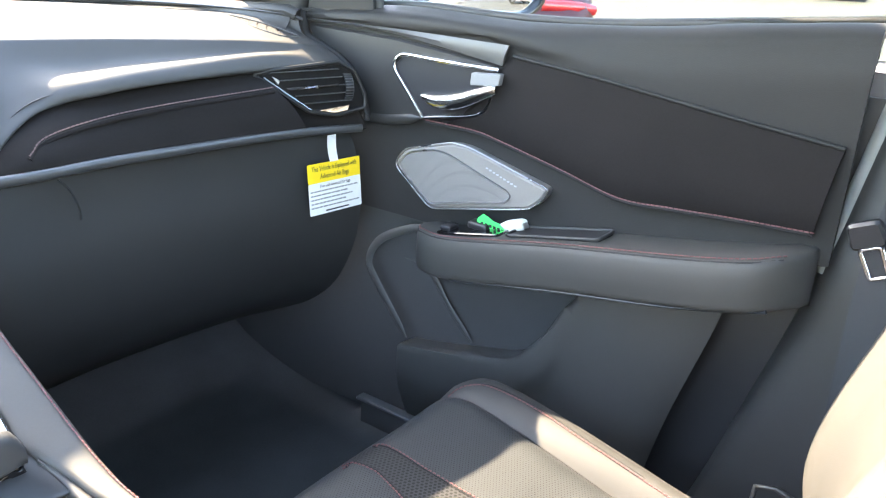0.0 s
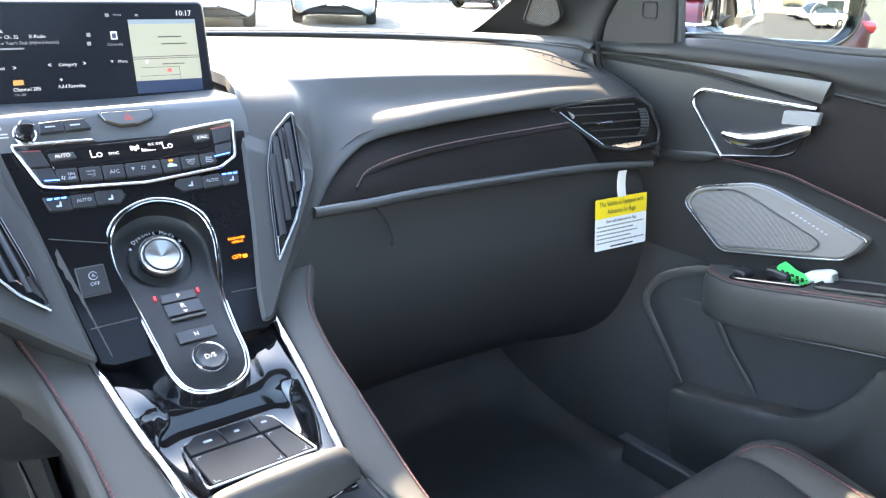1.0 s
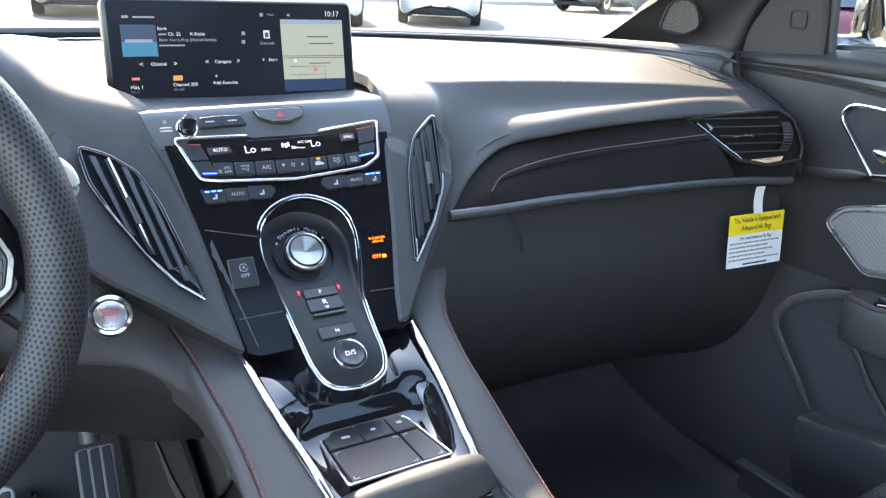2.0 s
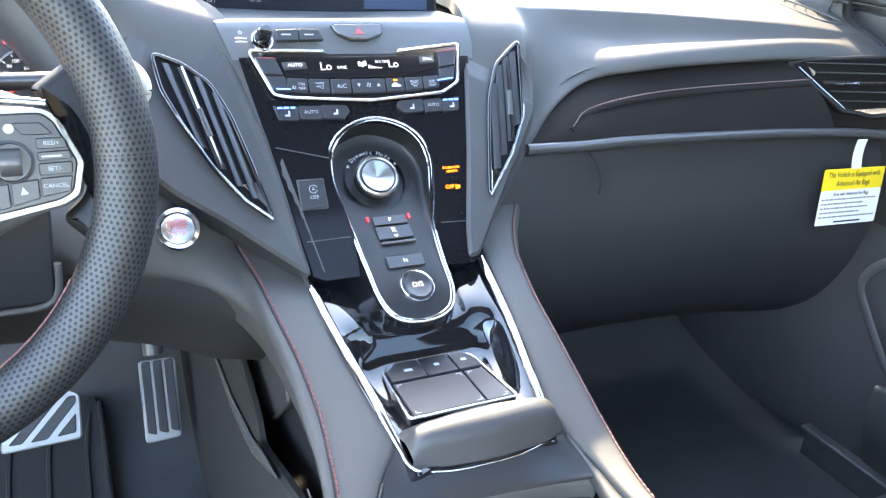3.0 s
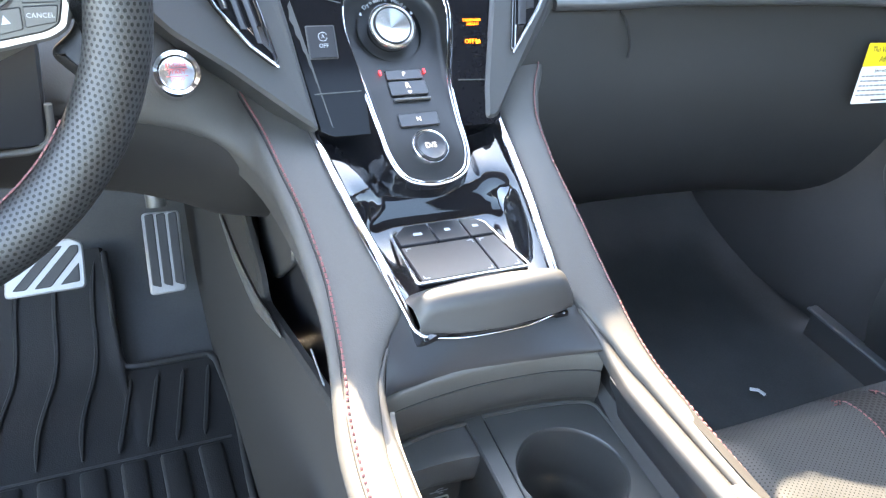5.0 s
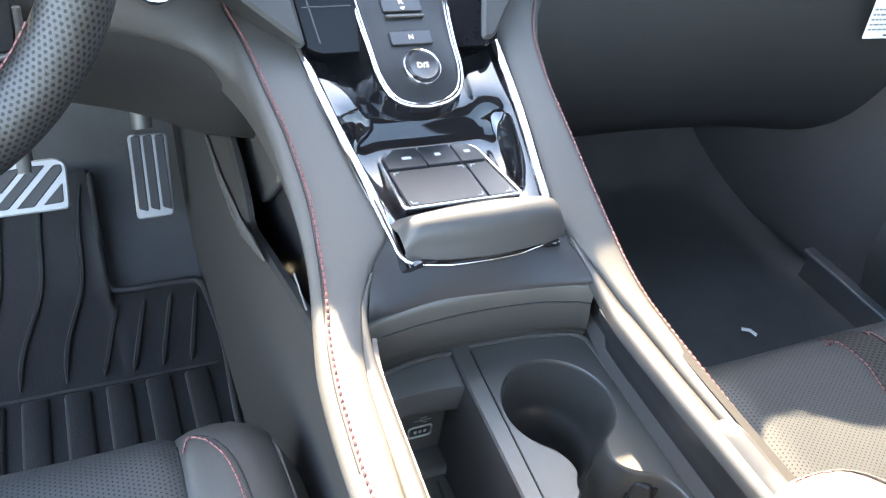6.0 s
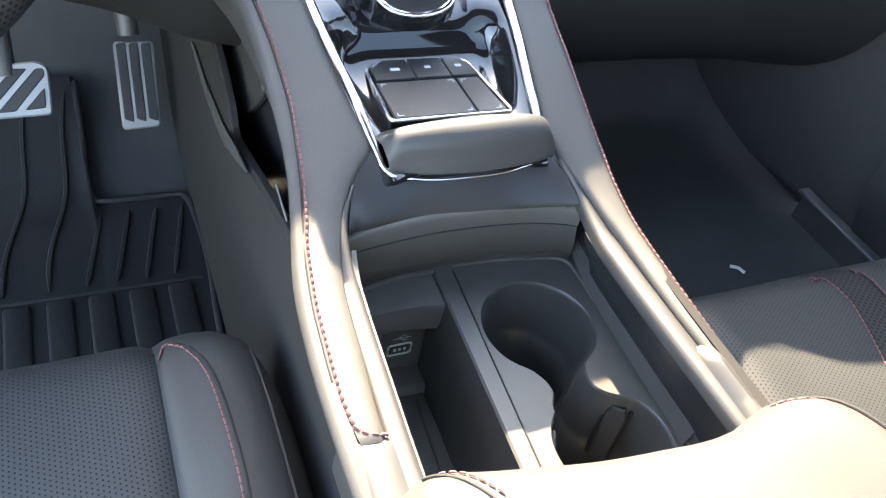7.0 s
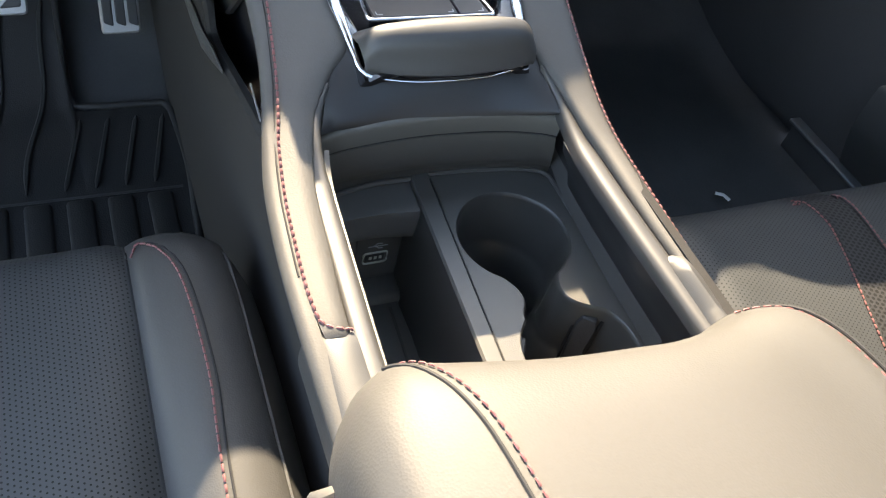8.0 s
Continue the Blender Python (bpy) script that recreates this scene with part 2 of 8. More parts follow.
def glowing(name, colour, strength):
    m, nodes, links, b = shader(name)
    b.inputs["Base Color"].default_value = (*[c * 0.2 for c in colour], 1)
    b.inputs["Emission Color"].default_value = (*colour, 1)
    b.inputs["Emission Strength"].default_value = strength
    b.inputs["Roughness"].default_value = 0.3
    return m


def pane_material(name, tint):
    m, nodes, links, b = shader(name)
    nodes.remove(b)
    tr, gl, mx = (nodes.new(k) for k in ("ShaderNodeBsdfTransparent", "ShaderNodeBsdfGlossy", "ShaderNodeMixShader"))
    tr.inputs[0].default_value = (*tint, 1)
    gl.inputs["Roughness"].default_value = 0.0
    mx.inputs[0].default_value = 0.04
    links.new(tr.outputs[0], mx.inputs[1])
    links.new(gl.outputs[0], mx.inputs[2])
    links.new(mx.outputs[0], nodes["Material Output"].inputs[0])
    return m


SOFT = surface("soft_black_plastic", (0.030, 0.0297, 0.0294), 0.52, grain=0.09, grain_size=0.0007)
DASH_SKIN = surface("dash_soft_black", (0.044, 0.043, 0.042), 0.56, grain=0.10, grain_size=0.0007, spec=0.42)
GLOVE_SKIN = surface("glove_box_black", (0.023, 0.0228, 0.0226), 0.58, grain=0.09, grain_size=0.0007, spec=0.36)
PILLAR_SKIN = surface("pillar_black", (0.015, 0.015, 0.0152), 0.58, grain=0.12, grain_size=0.0008, spec=0.3)
DOOR_SKIN = surface("door_soft_black", (0.018, 0.0178, 0.0178), 0.6, grain=0.2, grain_size=0.0012, spec=0.25)
SEAT_LEATHER = surface("seat_black_leather", (0.036, 0.0355, 0.0345), 0.60, grain=0.12, grain_size=0.0012, spec=0.40)
LEATHER = surface("black_leather", (0.050, 0.048, 0.045), 0.60, grain=0.12, grain_size=0.0013, spec=0.38)
PERFORATED = surface("perforated_black_leather", (0.026, 0.0285, 0.030), 0.58, dots=(0.0035, 0.00062, False), grain=0.3, spec=0.4)
STRIPE = surface("coarse_perforated_leather", (0.012, 0.012, 0.013), 0.6, dots=(0.005, 0.0016, False), grain=0.3)
WHEEL = surface("perforated_rim_leather", (0.021, 0.021, 0.0205), 0.48, dots=(0.0036, 0.00098, True), grain=0.35)
SUEDE = surface("black_suede", (0.0150, 0.0132, 0.0130), 0.95, weave=900, vary=0.35, spec=0.1)
HARD = surface("hard_black_plastic", (0.074, 0.072, 0.067), 0.42, grain=0.14, grain_size=0.0006)
GLOSS = surface("piano_black", (0.006, 0.006, 0.007), 0.06, wear=0.02, coat=1.0)
BOWL_BLACK = surface("piano_black_bowl", (0.006, 0.006, 0.007), 0.05, wear=0.02, spec=0.5, coat=0.6)
BUTTON = surface("button_black", (0.018, 0.018, 0.02), 0.32, wear=0.04)
PANEL_BLACK = surface("panel_black", (0.006, 0.006, 0.007), 0.10, wear=0.02, spec=0.22)
FACE_BLACK = surface("selector_satin_black", (0.012, 0.012, 0.0125), 0.42, wear=0.04, spec=0.32)
SATIN = surface("satin_silver_grey", (0.21, 0.212, 0.218), 0.38, metal=0.35, wear=0.04)
STACK_SILVER = surface("stack_satin_grey", (0.105, 0.107, 0.112), 0.36, metal=0.4, wear=0.04)
# the olive, lighter tone holds light bounced off the sunlit lid
CUP_LINER = surface("olive_bounce_plastic", (0.082, 0.078, 0.068), 0.55, grain=0.14, grain_size=0.0006)
LOWER_KNEE = surface("lower_knee_black", (0.022, 0.021, 0.0205), 0.6, grain=0.14, grain_size=0.0008, spec=0.3)
KNEE_BLACK = surface("lower_panel_black", (0.052, 0.0505, 0.049), 0.5, grain=0.14, grain_size=0.0008)
RAIL = surface("smooth_black_rail", (0.036, 0.035, 0.034), 0.48, wear=0.06)
BAND_SILVER = surface("band_satin_silver", (0.080, 0.079, 0.077), 0.42, metal=0.4, wear=0.05)
DARK_SATIN = surface("dark_satin_metal", (0.075, 0.074, 0.072), 0.38, metal=0.5, wear=0.05)
CHROME = surface("chrome", (0.75, 0.75, 0.77), 0.10, metal=1.0, wear=0.03, vary=0.03)
DARK_CHROME = surface("dark_chrome", (0.36, 0.36, 0.37), 0.14, metal=1.0, wear=0.04, vary=0.05)
DIAL_METAL = surface("turned_aluminium", (0.34, 0.33, 0.315), 0.24, metal=0.9, wear=0.03, vary=0.05)
BRUSHED = surface("brushed_aluminium", (0.42, 0.42, 0.43), 0.28, metal=1.0, wear=0.05, vary=0.06)
SPOKE_SILVER = surface("spoke_satin_silver", (0.22, 0.215, 0.21), 0.32, metal=0.8, wear=0.05, vary=0.05)
PEDAL_METAL = surface("pedal_aluminium", (0.36, 0.35, 0.34), 0.35, metal=0.5, wear=0.05)
DOOR_SATIN = surface("door_dark_satin", (0.023, 0.0226, 0.0224), 0.38, metal=0.2, wear=0.05)
FRAME_SILVER = surface("speaker_frame_silver", (0.21, 0.197, 0.185), 0.5, metal=0.3, wear=0.05)
TRIM_METAL = surface("trim_strip_metal", (0.095, 0.095, 0.096), 0.32, metal=0.6, wear=0.05)
SPEAKER = surface("speaker_mesh_metal", (0.225, 0.213, 0.203), 0.5, metal=0.2, dots=(0.0016, 0.0004, False))
# floor carpet paler than black: veiling haze over the footwell is in its colour
CARPET = surface("hazed_black_carpet", (0.066, 0.066, 0.066), 0.95, weave=1500, vary=0.35, spec=0.1)
# darker copy of the carpet, with the shade of the tunnel sides in it
CARPET_SIDE = surface("shaded_tunnel_carpet", (0.026, 0.025, 0.0245), 0.9, weave=1400, vary=0.25, spec=0.15)
TRAY_BLACK = surface("smooth_tray_black", (0.020, 0.020, 0.021), 0.40, wear=0.05)
# about twice as light as charcoal plastic: makes up for light missing in the bay
BAY_GREY = surface("lightened_bay_plastic", (0.105, 0.102, 0.096), 0.5, grain=0.14, grain_size=0.0006)
CUP_DARK = surface("dark_cup_plastic", (0.050, 0.049, 0.046), 0.34, grain=0.08, grain_size=0.0006)
DOOR_LOW = surface("door_lower_plastic", (0.055, 0.053, 0.050), 0.5, grain=0.22, grain_size=0.0010)
RUBBER = surface("black_rubber", (0.027, 0.027, 0.028), 0.55, grain=0.3, grain_size=0.0016)
MAT_BLACK = surface("mat_rubber", (0.019, 0.019, 0.0195), 0.6, grain=0.3, grain_size=0.0016, spec=0.35)
RED_THREAD = surface("red_thread", (0.155, 0.058, 0.058), 0.7, vary=0.2)
DULL_THREAD = surface("dull_red_thread", (0.105, 0.062, 0.060), 0.75, vary=0.2)
VENT_BLACK = surface("vent_black", (0.005, 0.005, 0.006), 0.45, wear=0.05, spec=0.12)
HEADLINER = surface("dark_headliner", (0.12, 0.12, 0.118), 0.95, weave=900, spec=0.1)
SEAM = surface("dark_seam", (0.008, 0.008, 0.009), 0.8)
# raised from near black: the lens glare over the footwell is in this colour
FOOTWELL = surface("hazed_footwell_felt", (0.062, 0.062, 0.062), 0.95, weave=700, spec=0.1)
YELLOW = surface("yellow_card", (0.85, 0.60, 0.02), 0.6, vary=0.04)
WHITE = surface("white_card", (0.75, 0.75, 0.73), 0.6, vary=0.04)
GREY_INK = surface("fine_print_grey", (0.22, 0.22, 0.22), 0.6)
INK = surface("black_ink", (0.02, 0.02, 0.02), 0.6)
GREEN = surface("green_film", (0.03, 0.75, 0.16), 0.4, vary=0.1)
FOAM = surface("pale_grey_foam", (0.50, 0.51, 0.46), 0.8, vary=0.1)
LEGEND = surface("pale_print", (0.36, 0.37, 0.39), 0.6)
WIND = pane_material("windscreen_glass", (0.88, 0.90, 0.885))
SIDE_GLASS = pane_material("side_window_glass", (0.70, 0.72, 0.70))

# ---- the ground and the shell of the car ----
ASPHALT = surface("pale_asphalt", (0.060, 0.0545, 0.047), 0.9, weave=60, vary=0.3)
bm = bmesh.new()
for q in ((-900, -900), (900, -900), (900, 900), (-900, 900)):
    bm.verts.new((*q, 0))
bm.faces.new(bm.verts)
tagged(part("ground", bm, ASPHALT), "pale sunlit asphalt of a car park", "ground", kind="structure")

# floor, firewall, tunnel
bm = loft([[(x, -1.6, 0.42), (x, 0.3, 0.42), (x, 1.00, 0.422), (x, 1.18, 0.424), (x, 1.36, 0.482), (x, 1.46, 0.62), (x, 1.5, 1.0)] for x in (-0.78, -0.3, 0.3, 0.78)], 8, 60, 0.01)
tagged(part("floor", bm, CARPET), "black carpeted car floor rising to the firewall", "floor", kind="structure")

# roof lining and closing panels; the opening in the lining is added for light
ROOF = [(0.78, 1.50), (0.62, 1.545), (0.46, 1.562), (0.10, 1.576), (-0.30, 1.580), (-0.70, 1.570), (-1.10, 1.535), (-1.60, 1.45)]
bm = bmesh.new()
for x0, x1, ys in ((-0.62, -0.42, ROOF), (0.42, 0.62, ROOF), (-0.42, 0.42, ROOF[:3]), (-0.42, 0.42, ROOF[5:])):
    grid([[V((x, y, z)) for y, z in ys] for x in (x0, (x0 + x1) / 2, x1)], bm, 0.02)
tagged(part("ceiling", bm, HEADLINER), "dark grey fabric headliner round an added roof opening", "ceiling", kind="structure")
# unseen pane over the added opening: brightens footwells and bay from above
bm = grid([[V((x, y, z + 0.004)) for y, z in ROOF[2:6]] for x in (-0.42, 0.0, 0.42)], None, 0.004)
added_roof_pane = tagged(part("added_roof_glass", bm, SIDE_GLASS), "unseen roof pane added to let more daylight in", "window", kind="structure")
added_roof_pane.visible_shadow = False
# the driver's door stands open, so that side is closed behind the seat and along the sill only
for nm, x, y0, y1, z1 in (("wall_west", -0.80, -1.6, 0.10, 1.06), ("sill_west", -0.78, 0.10, 1.5, 0.47), ("wall_east", 0.80, -1.6, 0.34, 1.10), ("kick_panel_east", 0.755, 1.02, 1.52, 1.06), ("kick_panel_west", -0.755, 1.12, 1.52, 1.06)):
    bm = grid([[V((x, y0, z)), V((x, y1, z))] for z in (0.25, z1)], None, 0.03 if x > 0 else -0.03)
    tagged(part(nm, bm, FOOTWELL if "kick" in nm else HARD), "dark inner side panel of the car", "wall", kind="structure")
bm = grid([[V((-0.8, -1.6, z)), V((0.8, -1.6, z))] for z in (0.25, 1.06)], None, 0.03)
tagged(part("wall_south", bm, HARD), "dark rear wall of the cabin", "wall", kind="structure")
bm = grid([[V((-0.8, 1.52, z)), V((0.8, 1.52, z))] for z in (0.25, 1.04)], None, 0.03)
tagged(part("wall_north", bm, HARD), "dark firewall of the car", "wall", kind="structure")
for s, nm in ((-1, "roof_rail_west"), (1, "roof_rail_east")):
    bm = tube(spl([(s * 0.70, 1.30, 1.14), (s * 0.66, 1.0, 1.33), (s * 0.62, 0.76, 1.48), (s * 0.61, 0.2, 1.55), (s * 0.62, -1.0, 1.53), (s * 0.64, -1.6, 1.40)], 40), 0.045, 10)
    tagged(part(nm, bm, HEADLINER), "dark padded roof rail and pillar trim", "trim", kind="structure")
bm = tube(spl([(-0.62, 0.77, 1.485), (0, 0.82, 1.50), (0.62, 0.77, 1.485)], 16), 0.03, 8)
tagged(part("roof_header", bm, HEADLINER), "dark padded windscreen header", "trim", kind="structure")
bm = grid([[p, q] for p, q in zip(spl([(-0.72, 1.46, 1.06), (0, 1.62, 1.06), (0.72, 1.46, 1.06)], 14), spl([(-0.62, 0.77, 1.50), (0, 0.82, 1.52), (0.62, 0.77, 1.50)], 14))], None, 0.004)
w = tagged(part("window_1", bm, WIND), "clear laminated windscreen", "window", kind="structure")
w.visible_shadow = False


for s, nm in ((-1, "cowl_west"), (1, "cowl_east")):
    tagged(part(nm, block((min(s * 0.700, s * 0.84), 1.16, 1.03), (max(s * 0.700, s * 0.84), 1.56, 1.060), 0.008), HARD), "dark cowl panel beside the windscreen", "trim", kind="structure")


# ---- the dashboard ----
def S(u, v, h=0.0):
    """A place on the slanting face of the centre stack: across, up the slope, out of it."""
    return V((u, 0.932 + 0.616 * v - 0.788 * h, 0.868 + 0.788 * v + 0.616 * h))


dash = thing("dashboard", (0, 1.1, 0.9), "black soft-touch dashboard with suede inlay and silver trim strip", "dashboard", kind="structure")
PAD_TOP = [(0.173, 1.023, 0.929), (0.215, 1.058, 0.957), (0.256, 1.077, 0.975), (0.321, 1.079, 0.988), (0.404, 1.077, 0.998), (0.54, 1.054, 1.003)]
TRIM_LINE = [(0.166, 1.016, 0.928), (0.24, 1.019, 0.927), (0.318, 1.022, 0.928), (0.498, 1.012, 0.929), (0.60, 0.998, 0.929), (0.671, 0.979, 0.928)]
face = [
    [(0.137, 1.53, 1.062), (0.137, 1.30, 1.060), (0.135, 1.15, 1.054), (0.114, 1.078, 1.045), (0.103, 1.040, 1.004), (0.086, 0.993, 0.946), (0.067, 0.930, 0.866)],
    [(0.18, 1.51, 1.067), (0.18, 1.30, 1.064), (0.18, 1.13, 1.054), (0.178, 1.078, 1.038), (0.165, 1.040, 0.998), (0.146, 1.000, 0.948), (0.120, 0.975, 0.896)],
    [(0.21, 1.50, 1.067), (0.21, 1.30, 1.064), (0.21, 1.125, 1.049), (0.206, 1.094, 1.018), (0.199, 1.066, 0.986), (0.188, 1.044, 0.957), (0.172, 1.022, 0.929)],
    [(0.26, 1.49, 1.067), (0.26, 1.30, 1.062), (0.26, 1.140, 1.046), (0.26, 1.116, 1.0180), (0.259, 1.088, 0.9960), (0.257, 1.069, 0.9800), (0.256, 1.077, 0.975)],
    [(0.33, 1.47, 1.067), (0.33, 1.30, 1.060), (0.33, 1.136, 1.045), (0.33, 1.112, 1.0165), (0.33, 1.071, 1.0105), (0.328, 1.0585, 0.995), (0.325, 1.077, 0.988)],
    [(0.38, 1.45, 1.067), (0.38, 1.28, 1.060), (0.38, 1.124, 1.045), (0.38, 1.103, 1.0200), (0.38, 1.067, 1.0155), (0.38, 1.0545, 1.000), (0.38, 1.074, 0.995)],
    [(0.45, 1.42, 1.067), (0.45, 1.25, 1.059), (0.45, 1.105, 1.044), (0.45, 1.088, 1.0240), (0.45, 1.061, 1.0200), (0.45, 1.0495, 1.0045), (0.45, 1.068, 0.999)],
    [(0.56, 1.33, 1.069), (0.56, 1.18, 1.057), (0.56, 1.080, 1.041), (0.56, 1.068, 1.0290), (0.56, 1.049, 1.0255), (0.56, 1.0385, 1.0105), (0.56, 1.048, 1.004)],
    [(0.64, 1.20, 1.073), (0.64, 1.13, 1.058), (0.64, 1.053, 1.036), (0.64, 1.048, 1.0325), (0.64, 1.032, 1.0240), (0.64, 1.015, 1.016), (0.64, 1.010, 1.010)],
    [(0.676, 1.11, 1.070), (0.676, 1.10, 1.046), (0.677, 1.061, 1.033), (0.677, 1.050, 1.028), (0.677, 1.024, 1.015), (0.677, 1.010, 1.003), (0.677, 1.000, 0.994)],
]
pad_mesh = creased(face, 2, 110, 22, 50, 0.012)
pad_tree = BVHTree.FromBMesh(pad_mesh)
part("upper_pad", pad_mesh, DASH_SKIN, dash, "black soft-touch upper pad")


def on_dash(x, y, up=0.0):
    """The place on top of the dashboard."""
    hit = pad_tree.ray_cast(V((x, y, 1.3)), V((0, 0, -1)))[0]
    return V((x, y, 1.05 + up)) if hit is None else hit + V((0, 0, up))
part("screen_shelf", loft([[(x, 1.16, 1.034), (x, 1.20, 1.036), (x, 1.32, 1.050), (x, 1.53, 1.060)] for x in (-0.16, -0.08, 0, 0.08, 0.16)], 12, 16, 0.008), SOFT, dash, "black shelf behind the screen")
part("end_panel", loft([[(x, ya, za), (x, (ya + yb) / 2 + 0.010, (za + 0.930) / 2), (x, yb, 0.928)] for x, ya, za, yb in ((0.50, 1.066, 1.000, 1.030), (0.56, 1.056, 1.004, 1.020), (0.62, 1.030, 1.008, 1.006), (0.655, 1.012, 1.006, 0.992), (0.677, 1.000, 0.996, 0.975))], 20, 14, 0.006), SUEDE, dash, "black suede end of the inlay")
# suede inlay between the brow and the strip
rows = []
top, low = spl(PAD_TOP, 40), spl([(0.172, 1.019, 0.930), (0.24, 1.021, 0.931), (0.318, 1.024, 0.932), (0.45, 1.018, 0.933), (0.585, 1.000, 0.933)], 40)
for i in range(9):
    q = i / 8
    rows.append([a.lerp(b, q) + V((0, -0.012, 0.004)) * math.sin(math.pi * q) * min(1, j / 6) for j, (a, b) in enumerate(zip(top, low))])
part("suede_inlay", grid(rows, None, 0.006), SUEDE, dash, "black suede inlay panel")
seam = [(0.222, 1.028, 0.945), (0.247, 1.042, 0.957), (0.304, 1.045, 0.968), (0.383, 1.041, 0.976), (0.541, 1.021, 0.987)]
part("stitching", stitches(offset(spl(seam, 40), (0, -0.0065, 0.0035)), 0.0052, 0.0036, 0.0008, up=(0, -0.8, 0.6)), DULL_THREAD, dash, "red stitched seam")
part("piping", tube(offset(spl(seam, 40), (0, -0.0040, -0.0025)), 0.0030, 6), SUEDE, dash, "suede piping under the stitching")
part("trim_strip", tube(spl(TRIM_LINE, 50), 0.0045, 10, flat=1.3, up=(0, 0, 1)), TRIM_METAL, dash, "satin dark metal strip")
# lower dash with the glove box
low_sec = []
for x, dy in ((0.10, 0.0), (0.16, 0.010), (0.26, 0.030), (0.40, 0.034), (0.56, 0.022), (0.676, -0.005)):
    low_sec.append([(x, 1.013 + dy * 0.5, 0.924), (x, 0.997 + dy, 0.89), (x, 0.985 + dy, 0.82), (x, 1.0 + dy, 0.74), (x, 1.05 + dy, 0.66), (x, 1.15 + dy, 0.60), (x, 1.3, 0.58)])
part("glove_box", loft(low_sec, 40, 40, 0.01), GLOVE_SKIN, dash, "black lower dash with glove box lid")
part("glove_box_seam", tube(spl([(0.250, 1.027, 0.918), (0.260, 1.024, 0.905), (0.267, 1.0205, 0.885), (0.267, 1.019, 0.872)], 24), 0.0013, 6), SEAM, dash, "dark shut line")
# windscreen-side rail of the dash
part("rear_rail", tube(spl([(-0.683, 1.105, 1.072), (-0.674, 1.12, 1.077), (-0.56, 1.34, 1.072), (-0.33, 1.48, 1.070), (0, 1.54, 1.069), (0.33, 1.48, 1.070), (0.56, 1.34, 1.072), (0.668, 1.13, 1.076), (0.678, 1.112, 1.070)], 70), 0.014, 10, flat=0.6), DASH_SKIN, dash, "rolled rear edge of the dash")
part("rear_strip", tube(spl([(0.14, 1.515, 1.071), (0.33, 1.465, 1.072), (0.50, 1.375, 1.073), (0.60, 1.245, 1.0745), (0.655, 1.135, 1.0720), (0.678, 1.102, 1.065)], 50), 0.0030, 8, flat=0.8), TRIM_METAL, dash, "satin strip along the rear edge")
edge_low = spl([(0.600, 1.235, 1.0665), (0.612, 1.188, 1.0612), (0.625, 1.138, 1.0568), (0.640, 1.100, 1.0500)], 36)
edge_top = spl([(0.606, 1.238, 1.0735), (0.630, 1.185, 1.0735), (0.655, 1.135, 1.0715), (0.668, 1.116, 1.068)], 36)
part("end_wall", grid([[a.lerp(b, q) + V((0.004, 0.004, -0.003)) * math.sin(math.pi * q) for a, b in zip(edge_low, edge_top)] for q in (0, 0.25, 0.5, 0.75, 1)], None, 0.004), DASH_SKIN, dash, "dark end of the dash under the strip")
# driver's side of the dash
left = [[(-x, y, z) for x, y, z in r] for r in face]
left[1] = [(-0.18, 1.51, 1.067), (-0.18, 1.30, 1.066), (-0.18, 1.14, 1.070), (-0.178, 1.082, 1.058), (-0.165, 1.042, 1.006), (-0.146, 1.000, 0.950), (-0.120, 0.975, 0.896)]
left[2] = [(-0.21, 1.50, 1.067), (-0.21, 1.30, 1.078), (-0.21, 1.15, 1.092), (-0.208, 1.092, 1.080), (-0.200, 1.064, 1.030), (-0.188, 1.042, 0.966), (-0.172, 1.022, 0.929)]
left[3:] = [      # the instrument hood
    [(-0.24, 1.49, 1.067), (-0.24, 1.30, 1.090), (-0.24, 1.16, 1.112), (-0.24, 1.086, 1.104), (-0.235, 1.062, 1.05), (-0.22, 1.03, 0.97), (-0.20, 1.005, 0.925)],
    [(-0.32, 1.47, 1.067), (-0.32, 1.30, 1.095), (-0.32, 1.16, 1.118), (-0.32, 1.075, 1.110), (-0.32, 1.075, 1.075), (-0.32, 1.11, 1.06), (-0.32, 1.15, 1.05)],
    [(-0.45, 1.42, 1.067), (-0.45, 1.28, 1.095), (-0.45, 1.16, 1.118), (-0.45, 1.075, 1.110), (-0.45, 1.075, 1.075), (-0.45, 1.11, 1.06), (-0.45, 1.15, 1.05)],
    [(-0.57, 1.33, 1.069), (-0.57, 1.20, 1.07), (-0.57, 1.10, 1.06), (-0.57, 1.08, 1.04), (-0.57, 1.05, 1.0), (-0.57, 1.04, 0.96), (-0.57, 1.03, 0.92)],
    [(-0.674, 1.11, 1.078), (-0.674, 1.09, 1.064), (-0.674, 1.05, 1.040), (-0.674, 1.04, 1.030), (-0.674, 1.015, 1.0), (-0.676, 0.99, 0.96), (-0.676, 0.98, 0.92)],
]
part("driver_side_pad", loft(left, 60, 60, 0.012), DASH_SKIN, dash, "black soft-touch pad with the instrument hood")
